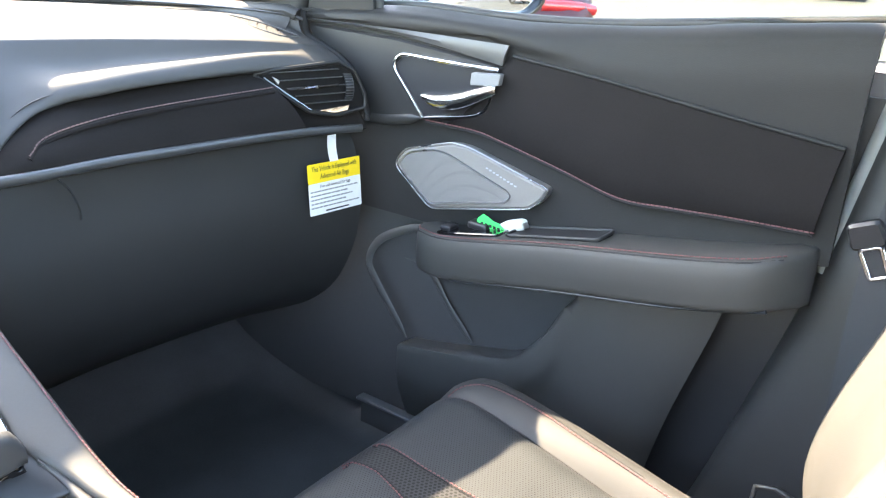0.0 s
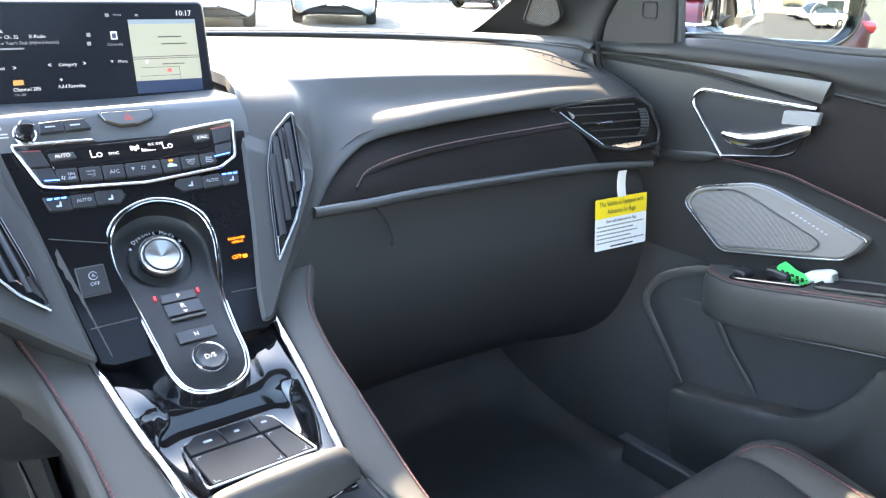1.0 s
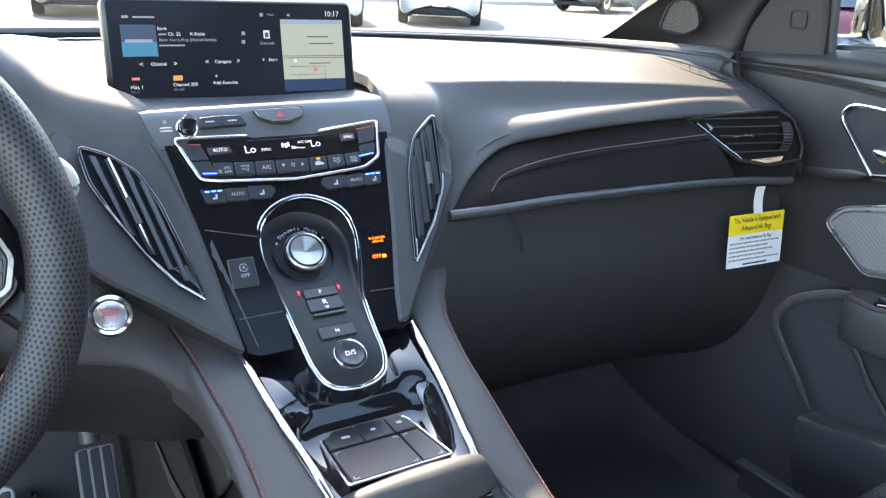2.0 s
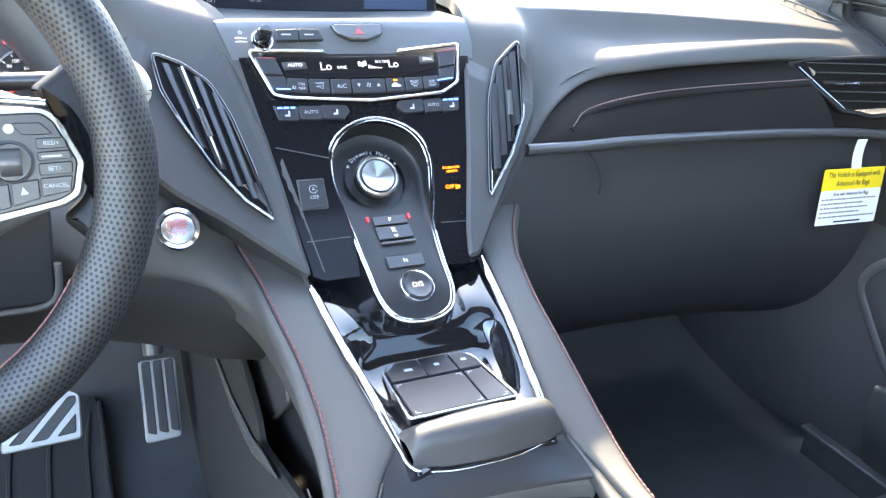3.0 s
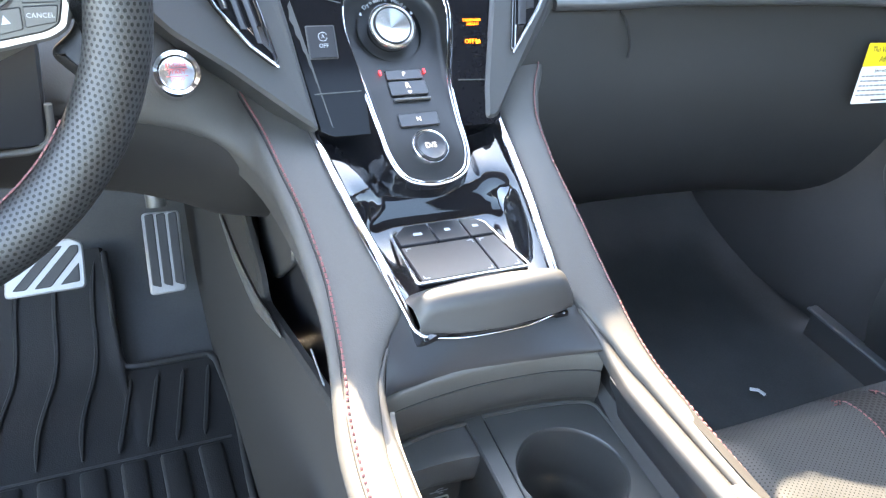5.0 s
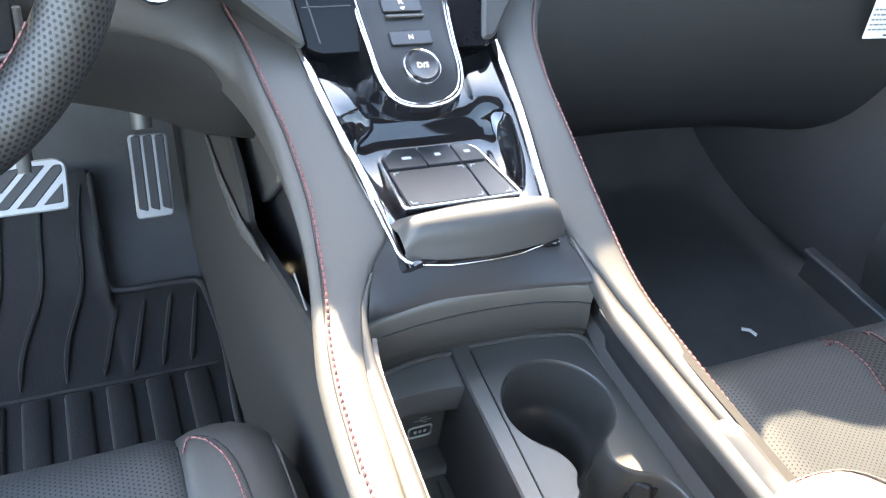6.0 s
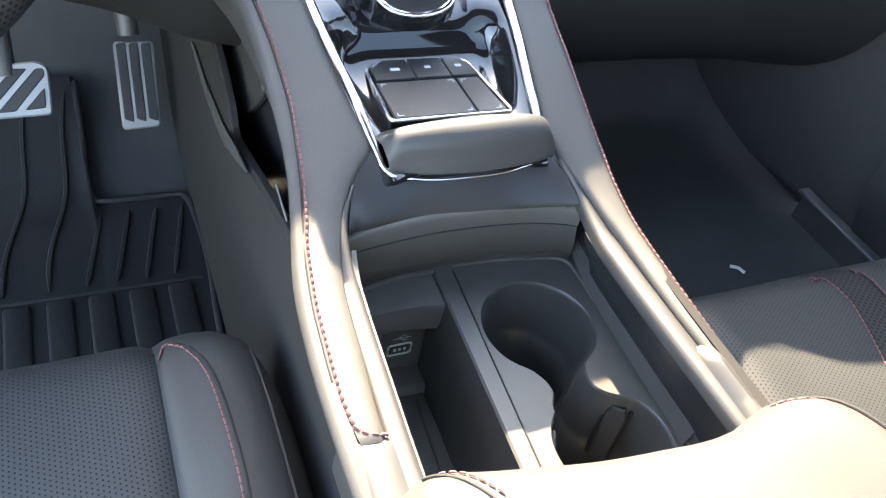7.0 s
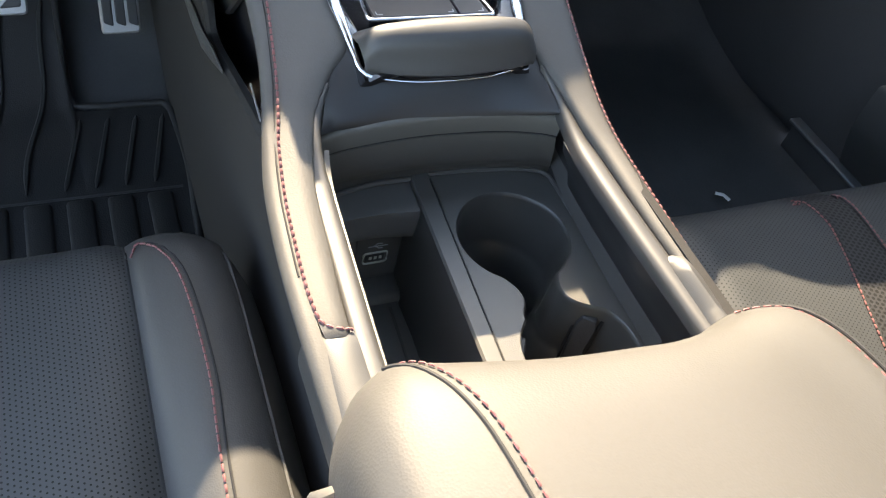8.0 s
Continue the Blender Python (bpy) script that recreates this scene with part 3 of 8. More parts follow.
# one padded skin: across under the wheel, round the corner and down along the console's stitched edge
STITCH_L = spl([(-0.1300, 1.030, 0.886), (-0.1284, 1.014, 0.8808), (-0.1240, 0.982, 0.8712), (-0.1170, 0.946, 0.8594), (-0.1118, 0.905, 0.8449), (-0.1078, 0.8725, 0.8332), (-0.1060, 0.843, 0.8223), (-0.1056, 0.815, 0.8121), (-0.1078, 0.790, 0.8025), (-0.1105, 0.766, 0.7938), (-0.1145, 0.743, 0.7857), (-0.1185, 0.7235, 0.7801), (-0.1232, 0.689, 0.7752), (-0.1252, 0.662, 0.7734), (-0.1269, 0.630, 0.7723), (-0.1270, 0.600, 0.7718), (-0.1262, 0.570, 0.770)], 90)


def on_stitch(y):
    return min(STITCH_L, key=lambda p: abs(p.y - y))


KNEE_TOP = [(-0.676, 0.965, 0.928), (-0.45, 0.995, 0.929), (-0.30, 1.000, 0.929), (-0.21, 1.000, 0.930), (-0.165, 1.012, 0.922), (-0.140, 1.018, 0.903)] + [tuple(on_stitch(y)) for y in (0.995, 0.955, 0.915, 0.88, 0.845, 0.81, 0.775, 0.74, 0.70, 0.65, 0.60, 0.57)] + [(-0.1260, 0.53, 0.768), (-0.1250, 0.49, 0.764)]
KNEE_LOW = [(-0.676, 0.925, 0.886), (-0.45, 0.950, 0.886), (-0.30, 0.955, 0.884), (-0.215, 0.955, 0.874), (-0.170, 0.955, 0.863), (-0.145, 0.949, 0.851), (-0.1285, 0.930, 0.838), (-0.1215, 0.900, 0.830), (-0.1180, 0.870, 0.821), (-0.1165, 0.840, 0.812), (-0.1165, 0.812, 0.803), (-0.1170, 0.785, 0.793), (-0.1195, 0.760, 0.783), (-0.1245, 0.735, 0.773), (-0.1310, 0.70, 0.764), (-0.1345, 0.65, 0.761), (-0.1350, 0.60, 0.760), (-0.1345, 0.565, 0.758), (-0.1340, 0.53, 0.755), (-0.1330, 0.49, 0.750)]
knee = []
for k, (a, b) in enumerate(zip(KNEE_TOP, KNEE_LOW)):
    a, b = V(a), V(b)
    down = min(1.0, max(0.0, (k - 3) / 5))                    # 0 under the wheel, 1 along the console
    roll = V((0.010 * down, 0.016 * (1 - down), -0.016 - 0.022 * down))
    bulge = V((-0.0035 * down, -0.012 * (1 - down), 0.0035))
    knee.append([tuple(a), tuple(a.lerp(b, 0.35) + bulge), tuple(a.lerp(b, 0.75) + bulge * 0.9), tuple(b), tuple(b + roll * 0.35), tuple(b + roll)])
part("knee_panel", loft(knee, 110, 30, 0.006, toward=ABOVE_START), LEATHER, dash, "padded black panel that runs from the wheel down the console")
lower_knee = []
for x, y, z, yb, zb in ((-0.676, 0.930, 0.884, 1.0, 0.83), (-0.45, 0.957, 0.886, 1.00, 0.81), (-0.30, 0.962, 0.884, 1.005, 0.802), (-0.215, 0.962, 0.874, 1.015, 0.783), (-0.170, 0.962, 0.863, 1.018, 0.764), (-0.145, 0.956, 0.852, 1.018, 0.751), (-0.120, 0.945, 0.838, 1.018, 0.744), (-0.098, 0.955, 0.836, 1.02, 0.738)):
    lower_knee.append([(x, y + 0.010, z + 0.004), (x, y + 0.001, z - 0.004), (x, y * 0.7 + yb * 0.3 - 0.004, z * 0.7 + zb * 0.3 - 0.004), (x, yb - 0.004, zb + 0.008), (x, yb + 0.012, zb), (x, yb + 0.10, zb - 0.03), (x, 1.30, zb - 0.06)])
part("lower_knee_panel", loft(lower_knee, 40, 36, 0.006), LOWER_KNEE, dash, "hard black panel under the padded one")
# dark tray under the steering column, with its raised lip
COLUMN_TRAY = rounded([(-0.50, 0.868), (-0.262, 0.869), (-0.258, 0.945), (-0.50, 0.945)], 0.010)
COLUMN_AT = lambda u, v, h=0.0: V((u, 0.930 - h, v))
part("column_tray", plate(COLUMN_TRAY, COLUMN_AT, 0.030, 0.002), BUTTON, dash, "dark recessed panel under the steering column", smooth=False)
part("tray_lip", tube(spl([COLUMN_AT(u, v, 0.001) for u, v in ((-0.50, 0.866), (-0.40, 0.866), (-0.285, 0.867), (-0.266, 0.870), (-0.2595, 0.880), (-0.2585, 0.90))], 40), 0.0026, 8), KNEE_BLACK, dash, "raised black lip")

# ---- centre stack ----
stack = thing("center_stack", (0, 0.95, 0.86), "gloss black centre stack with climate panel and silver top", "control panel", kind="structure")
part("silver_panel", loft([[S(-0.112, 0.184, -0.001), S(0, 0.184, 0.0), S(0.112, 0.184, -0.001)], [S(-0.117, 0.20, 0.0), S(0, 0.20, 0.0015), S(0.114, 0.20, 0.0)], [S(-0.121, 0.214, 0.0), S(0, 0.215, 0.002), S(0.113, 0.218, 0.0)], [S(-0.122, 0.222, -0.003), S(0, 0.223, -0.001), S(0.112, 0.226, -0.003)],
                           [V((-0.125, 1.11, 1.040)), V((0, 1.11, 1.038)), V((0.118, 1.11, 1.042))], [V((-0.13, 1.19, 1.036)), V((0, 1.19, 1.034)), V((0.13, 1.19, 1.036))]], 24, 20, 0.006), STACK_SILVER, stack, "satin silver-grey panel")
# the surround of each stack vent, ending in a pointed wing beside the gear selector
WINGS = {-1: [(-0.0784, -0.0055), (-0.0860, 0.0450), (-0.0955, 0.1150), (-0.1100, 0.1700), (-0.1240, 0.2080), (-0.1290, 0.2210), (-0.1700, 0.2210), (-0.1950, 0.2050), (-0.1980, 0.1500), (-0.1890, 0.0890), (-0.1750, 0.0730), (-0.1375, 0.0445), (-0.1100, 0.0205), (-0.0900, 0.0035)],
         1: [(0.0625, -0.0055), (0.0660, 0.0200), (0.0830, 0.0900), (0.0990, 0.1700), (0.1090, 0.2280), (0.1210, 0.2290), (0.1330, 0.2100), (0.1680, 0.2030), (0.1720, 0.1600), (0.1640, 0.1260), (0.1310, 0.0780), (0.1020, 0.0370), (0.0730, -0.0050)]}
for s in (-1, 1):
    part("wing", plate(rounded(WINGS[s], 0.006, 4), lambda u, v, h=0.0: S(u, v, h - (0.30 if s > 0 else 0.16) * max(0.0, v - (0.165 if s > 0 else 0.175))), 0.030, 0.0028, rise=0.0040), SOFT, stack, "pointed black wing round the vent", smooth=False)
OUT = rounded([(-0.099, 0.190), (-0.034, 0.189), (-0.030, 0.1875), (0.030, 0.1875), (0.034, 0.189), (0.097, 0.196), (0.088, 0.158), (0.070, 0.148), (0.0, 0.1425), (-0.068, 0.147), (-0.084, 0.150)], 0.004)
part("climate_unit", plate(OUT, S, 0.004, 0.001, rise=0.003), GLOSS, stack, "gloss black climate unit", smooth=False)
gap_at = max(i for i, q in enumerate(OUT) if q.y > 0.18 and abs(q.x) < 0.033)
line_ = OUT[gap_at + 1:] + OUT[:gap_at + 1]
part("chrome_surround", tube([S(q.x, q.y, 0.0035) for q in line_ if not (q.y > 0.18 and abs(q.x) < 0.033)], 0.0017, 8, rad=lambda q: 0.0017 * min(1, 0.15 + q * 14, 0.15 + (1 - q) * 14)), CHROME, stack, "chrome outline")

# ---- the screen ----
def D(u, v, h=0.0):
    """A place on the tilted screen face."""
    return V((u, 1.172 + 0.17 * v - 0.985 * h, 1.083 + 0.985 * v + 0.17 * h))


screen = thing("display_screen", (0, 1.18, 1.04), "black wide infotainment screen showing a radio menu and map", "screen")
part("housing", plate(rounded(bar(-0.128, -0.052, 0.128, 0.048), 0.008), D, 0.018, 0.003), BUTTON, screen, "black housing")
part("foot", block((-0.06, 1.185, 1.02), (0.06, 1.215, 1.06), 0.005), HARD, screen)

# ---- the shifter ----
def G(u, v, h=0.0):
    """A place on the sloping shifter face."""
    return V((u, 0.90 + 0.712 * v - 0.702 * h, 0.86 + 0.702 * v + 0.712 * h))


HALF = [(0.0, 0.1535), (0.0225, 0.1475), (0.0390, 0.1335), (0.0450, 0.114), (0.0425, 0.090), (0.0365, 0.058), (0.0335, 0.022), (0.0315, -0.006), (0.0225, -0.0235), (0.0, -0.0295)]
RIM = spl(HALF + [(-u, v) for u, v in HALF[-2:0:-1]], 90, True)
notch = []
for p in RIM:
    w = G(p.x * 1.04, p.y, 0) - V((0, 0.932, 0.868))
    notch.append((w.x, w.y * 0.616 + w.z * 0.788))
right = [q for q in notch[:45] if q[1] > -0.01]
left_ = [q for q in notch[45:] if q[1] > -0.01]
panel = [(-0.067, -0.01), (-0.077, -0.005), (-0.107, 0.186), (0.107, 0.186), (0.077, -0.005), (0.067, -0.01), (right[-1][0], -0.01)] + right[::-1] + left_[::-1] + [(left_[0][0], -0.01)]
part("black_panel", plate(panel, S, 0.012, 0.0006), PANEL_BLACK, stack, "piano black panel", smooth=False)
console = thing("center_console", (0, 0.75, 0.42), "black leather-sided centre console with cup holders", "console", kind="structure")
shifter = thing("gear_selector", (0, 0.93, 0.80), "gloss black push-button gear selector with chrome outline and dial", "gear selector")
def dip(v):
    """The outline sags in the middle of its length."""
    return -0.016 * math.sin(math.pi * min(1.0, max(0.0, (v + 0.022) / 0.175))) ** 1.5


base = [[G(p.x * kx, 0.064 + (p.y - 0.064) * ky - d, h + dip(p.y) * f) for p in RIM] for kx, ky, d, h, f in ((1.06, 1.02, 0.0, -0.001, 1), (1.10, 1.03, 0.001, -0.004, 1), (1.19, 1.05, 0.003, -0.014, 1), (1.30, 1.08, 0.006, -0.028, 0.8), (1.38, 1.11, 0.010, -0.044, 0.5), (1.36, 1.10, 0.011, -0.050, 0.4), (1.20, 1.03, 0.008, -0.066, 0.2), (1.0, 0.9, 0.0, -0.10, 0))]
part("base", grid(base, None, 0, True), GLOSS, shifter, "gloss black base")


def hollow(v):
    """How deep the face lies under the chrome outline."""
    return -0.0275 * min(1.0, max(0.0, (v + 0.008) / 0.105)) - 0.0015


rings = []
for q in (1.03, 0.99, 0.93, 0.86, 0.6, 0.3, 0.02):
    rings.append([G(p.x * q, 0.064 + (p.y - 0.064) * q, -0.0005 + dip(p.y) if q > 1 else min(hollow(0.064 + (p.y - 0.064) * q), dip(p.y) - 0.002) * (0.9 if q == 0.99 else 1.0)) for p in RIM])
part("face", grid(rings, None, 0, True), FACE_BLACK, shifter, "hollowed satin black face")
part("chrome_outline", tube([G(p.x * 1.055, 0.064 + (p.y - 0.064) * 1.02, dip(p.y)) for p in RIM], 0.0011, 8, True), CHROME, shifter, "chrome outline")
part("inner_outline", tube([G(p.x * 0.985, 0.064 + (p.y - 0.064) * 0.995, dip(p.y) - 0.0008) for p in RIM], 0.0008, 6, True), CHROME, shifter, "thin inner chrome line")

# ---- the lower console between the chrome strips ----
secs = []
for y, xh, zr, zc in ((0.965, 0.080, 0.862, 0.854), (0.93, 0.079, 0.850, 0.842), (0.89, 0.074, 0.838, 0.828), (0.872, 0.072, 0.832, 0.810), (0.84, 0.068, 0.820, 0.801), (0.79, 0.061, 0.803, 0.800), (0.76, 0.057, 0.792, 0.795)):
    a, b, c = (0.86, 0.72, 0.62) if y > 0.88 else (0.94, 0.86, 0.78)
    half = [(xh, y, zr), (xh * a, y, zr - 0.001), (xh * b, y, zr - 0.003 if y > 0.88 else zr * 0.5 + zc * 0.5), (xh * c, y, zr * 0.4 + zc * 0.6 if y > 0.88 else zc), (xh * 0.5, y, zc)]
    secs.append([(-x, b, c) for x, b, c in half] + [(0, y, zc)] + half[::-1])
part("black_bowl", loft(secs, 30, 60, 0.006), BOWL_BLACK, console, "piano black lower panel")
for s in (-1, 1):
    part("chrome_strip", tube(spl([(s * 0.081, 0.950, 0.861), (s * 0.073, 0.870, 0.834), (s * 0.0645, 0.815, 0.814), (s * 0.0600, 0.782, 0.801), (s * 0.0575, 0.767, 0.795), (s * 0.048, 0.7625, 0.7915), (s * 0.025, 0.7575, 0.7905), (0, 0.7562, 0.7905)], 60), 0.0042, 8, flat=0.8, rad=lambda q: max(0.0009, 0.0042 - 0.013 * max(0, q - 0.58))), CHROME, console, "bright chrome strip")
rest = []
for x, zt in ((-0.0645, 0.0), (-0.056, 0.42), (-0.032, 0.60), (0, 0.64), (0.032, 0.60), (0.050, 0.42), (0.0580, 0.0)):
    e = abs(x) / 0.0615
    c_ = 0.006
    rest.append([(x + c_, 0.802 - 0.006 * e ** 3, 0.800 + 0.004 * zt), (x + c_, 0.790 - 0.004 * e, 0.8045 + 0.0150 * zt), (x * 0.99 + c_, 0.7750 + 0.003 * e ** 2, 0.8060 + 0.0260 * zt), (x * 0.98 + c_, 0.7630 + 0.006 * e ** 2, 0.8030 + 0.0235 * zt), (x * 0.97 + c_, 0.7580 + 0.008 * e ** 2, 0.8000 + 0.0055 * zt), (x * 0.95 + c_, 0.7570 + 0.008 * e ** 2, 0.7920 + 0.001 * zt), (x * 0.90 + c_, 0.785, 0.788)])
part("wrist_rest", loft(rest, 30, 24, 0.004), SOFT, console, "padded black wrist rest")
# padded tops beside the chrome strips: how far along, inner edge, stitched edge, height
PAD_EDGE = {-1: ((1.05, 0.100, 0.132, 0.890), (1.014, 0.092, 0.1284, 0.8808), (0.982, 0.0862, 0.1240, 0.8712), (0.946, 0.0815, 0.1170, 0.8594), (0.905, 0.0768, 0.1118, 0.8449), (0.8725, 0.0720, 0.1078, 0.8332), (0.834, 0.0650, 0.1058, 0.8190), (0.805, 0.0600, 0.1062, 0.8083), (0.785, 0.0620, 0.1084, 0.8007), (0.770, 0.0760, 0.1100, 0.7953), (0.753, 0.0872, 0.1128, 0.7890), (0.735, 0.0950, 0.1162, 0.7828), (0.697, 0.1040, 0.1222, 0.7763), (0.65, 0.1080, 0.1258, 0.7729), (0.620, 0.1110, 0.1270, 0.7722), (0.604, 0.1120, 0.1266, 0.7719), (0.597, 0.1120, 0.1258, 0.7712), (0.594, 0.1120, 0.1250, 0.7695), (0.592, 0.1120, 0.1245, 0.7665)),
            1: ((1.06, 0.104, 0.172, 0.889), (1.028, 0.098, 0.1596, 0.8842), (1.003, 0.0935, 0.1520, 0.8777), (0.9725, 0.0895, 0.1326, 0.8682), (0.938, 0.0854, 0.1175, 0.8568), (0.898, 0.0800, 0.1103, 0.8425), (0.87, 0.0762, 0.1075, 0.833), (0.84, 0.0722, 0.1058, 0.8220), (0.80, 0.0668, 0.1035, 0.8063), (0.78, 0.0650, 0.1022, 0.7989), (0.764, 0.0712, 0.1015, 0.7932), (0.74, 0.0790, 0.1005, 0.7845), (0.714, 0.0825, 0.0992, 0.7787), (0.69, 0.0855, 0.0990, 0.7756), (0.64, 0.0868, 0.0990, 0.7727), (0.608, 0.0878, 0.0990, 0.7722), (0.594, 0.0880, 0.0988, 0.7718), (0.588, 0.0882, 0.0984, 0.7711), (0.585, 0.0882, 0.0980, 0.7695), (0.583, 0.0882, 0.0975, 0.7665))}
for s in (-1, 1):
    side = []
    for y, xi, xs, z in PAD_EDGE[s]:
        row = [(s * (xi + 0.0004), y, z - 0.012), (s * xi, y, z - 0.0025), (s * (xi * 0.85 + xs * 0.15), y, z + 0.0004), (s * (xi * 0.5 + xs * 0.5), y, z + 0.0016), (s * xs, y, z + 0.0004)]
        if s > 0:
            row += [(xs + 0.0045, y - 0.002, z - 0.006), (xs + 0.0050, y, z - 0.022), (xs + 0.001, y, z - 0.05), (xs - 0.006, y, z - 0.07)]
        side.append(row)
    part("padded_side", loft(side, 90, 40, 0.005, toward=(V((0.0, 0.6, 6.0)), 0.5 if s < 0 else 0.3)), LEATHER, console, "leather-wrapped padded top")
# the plastic end caps behind the padding
for s, xa, xb in ((-1, 0.108, 0.133), (1, 0.0845, 0.0995)):
    cap = [[(s * (xa + 0.0005), y, 0.752), (s * xa, y, 0.766), (s * (xa + 0.003), y, 0.7714 - d), (s * (xb - 0.006), y, 0.7714 - d), (s * xb, y, 0.763 - d), (s * (xb + 0.001), y, 0.735), (s * (xb - 0.012), y, 0.69), (s * (xb - 0.018), y, 0.64)] for y, d in ((0.606, 0.0050), (0.600, 0.0014), (0.594, 0.0003), (0.584, 0.0), (0.56, 0.0004), (0.535, 0.0008), (0.515, 0.003), (0.50, 0.010))]
    part("rear_cap", loft(cap, 20, 30, 0.004, toward=(V((0.0, 0.6, 6.0)), 0.35)), SOFT, console, "smooth black cap behind the padding")
# ---- steering wheel ----
def W(u, v, h=0.0):
    """A place on the plane of the steering wheel."""
    c, s = math.cos(radians(15)), math.sin(radians(15))
    return V((-0.38 + u, 0.88 + s * v - c * h, 0.99 + c * v + s * h))


wheel = thing("steering_wheel", (-0.38, 0.95, 0.98), "black perforated leather steering wheel with silver trim", "steering wheel")
part("rim", tube([W(0.167 * math.cos(a), 0.167 * math.sin(a)) for a in [2 * math.pi * i / 120 for i in range(120)]], 0.019, 20, True, up=W(0, 0, 1) - W(0, 0, 0)), WHEEL, wheel, "perforated leather rim")
part("hub", plate(rounded([(-0.13, 0.03), (-0.07, 0.055), (0.07, 0.055), (0.13, 0.03), (0.125, -0.03), (0.06, -0.06), (0.03, -0.15), (-0.03, -0.15), (-0.06, -0.06), (-0.125, -0.03)], 0.01), W, 0.03, 0.006, rise=-0.005), HARD, wheel)
part("column", block((-0.43, 0.90, 0.90), (-0.33, 1.08, 1.0), 0.02), HARD, wheel)


# ---- details of the centre stack ----
TEXT = glowing("lit_white_legend", (0.85, 0.9, 1.0), 0.085)
BLUE = glowing("lit_blue_bar", (0.03, 0.12, 1.0), 0.770)
AMBER = glowing("lit_amber_legend", (1.0, 0.22, 0.01), 0.256)
REDLIT = glowing("lit_red_mark", (1.0, 0.02, 0.03), 0.400)
RED_PRINT = surface("red_print", (0.55, 0.12, 0.12), 0.5)
RED_PLASTIC = surface("dull_red_plastic", (0.30, 0.06, 0.06), 0.4)


def key(name, outline, place, parent, mat=BUTTON, rise=0.0055, depth=0.004, r=0.0012, label=""):
    return part(name, plate(rounded(outline, r, 3), place, depth, 0.0005, rise=rise), mat, parent, label, smooth=False)


# air vents beside the stack
VENT = {-1: [(-0.1760, 0.1880), (-0.1545, 0.1785), (-0.1340, 0.1605), (-0.1220, 0.1310), (-0.1120, 0.0900), (-0.1030, 0.0440), (-0.1215, 0.0610), (-0.1415, 0.0900), (-0.1600, 0.1270), (-0.1720, 0.1560)],
        1: [(0.1615, 0.1985), (0.1305, 0.1735), (0.1160, 0.1410), (0.1065, 0.1020), (0.0945, 0.0465), (0.1255, 0.0835), (0.1467, 0.1190), (0.1530, 0.1520)]}
SLATS = {-1: (((-0.1660, 0.178), (-0.1470, 0.106)), ((-0.1545, 0.174), (-0.1350, 0.088)), ((-0.1430, 0.166), (-0.1235, 0.073)), ((-0.1315, 0.152), (-0.1130, 0.062))),
         1: (((0.1510, 0.186), (0.1385, 0.112)), ((0.1425, 0.180), (0.1285, 0.097)), ((0.1330, 0.172), (0.1175, 0.084)), ((0.1230, 0.154), (0.1075, 0.071)))}
LOW_EDGE = {-1: ((-0.1640, 0.134), (-0.1415, 0.0895), (-0.1215, 0.0605), (-0.1030, 0.0437)), 1: ((0.1505, 0.132), (0.1467, 0.1185), (0.1255, 0.0830), (0.0945, 0.0462))}
CAP = {-1: [(-0.1225, 0.0745), (-0.1110, 0.0755), (-0.1045, 0.0520)], 1: [(0.1010, 0.0700), (0.1105, 0.0700), (0.0965, 0.0500)]}
for s in (-1, 1):
    vent = thing("air_vent", S(s * 0.14, 0.12), "gloss black air vent with upright slats beside the stack", "air vent", "stack air vents")
    ring = rounded(VENT[s], 0.007, 5)
    SV = lambda u, v, h=0.0: S(u, v, h + 0.004)
    part("recess", plate([(p.x, p.y) for p in ring], SV, 0.016, 0.0006, rise=0.0006), VENT_BLACK, vent, "dark recess", smooth=False)
    part("bezel", tube([SV(p.x, p.y, 0.0012) for p in ring], 0.0021, 8, True, up=(0, -0.788, 0.616)), GLOSS, vent, "gloss black bezel")
    part("chrome_edge", tube([SV(u, v, 0.0030) for u, v in LOW_EDGE[s]], 0.0012, 8), DARK_CHROME, vent, "chrome lower edge")
    for a, b in SLATS[s]:
        p, q = SV(*a, 0.0010), SV(*b, 0.0010)
        dx = V((0.0030 * s, 0, 0))
        lift_ = SV(0, 0, 0.0030) - SV(0, 0, 0)
        part("slat", grid([[p - dx, q - dx], [p - dx * 0.2 + lift_ * 0.7, q - dx * 0.2 + lift_ * 0.7], [p + dx + lift_, q + dx + lift_]], None, 0.0012), BUTTON, vent, "black upright slat")
    a, b = SV(*SLATS[s][1][0], 0.0050), SV(*SLATS[s][1][1], 0.0050)
    part("chrome_slat", tube([a, a.lerp(b, 0.5), b], 0.0010, 6), DARK_CHROME, vent, "chrome slat edge")
    c = a.lerp(b, 0.42)
    part("slider", tube([c, c + (b - a).normalized() * 0.024], 0.0026, 8, flat=0.7), DARK_SATIN, vent, "sliding tab")
    part("corner_cap", plate(rounded(CAP[s], 0.0012), SV, 0.003, 0.0005, rise=0.0030), DARK_CHROME, vent, "silver corner cap", smooth=False)

# volume dial, keys and hazard key on the silver band
vol = thing("volume_dial", S(-0.0867, 0.198), "black ribbed volume dial with chrome ring", "dial")
pv = lambda u, v, h=0.0: S(-0.0867 + u, 0.198 + v, 0.005 + h)
part("ring", turned([(0.0092, -0.003), (0.0092, 0.002), (0.0080, 0.0026), (0.0078, -0.003)], pv, 28), CHROME, vol, "chrome ring")
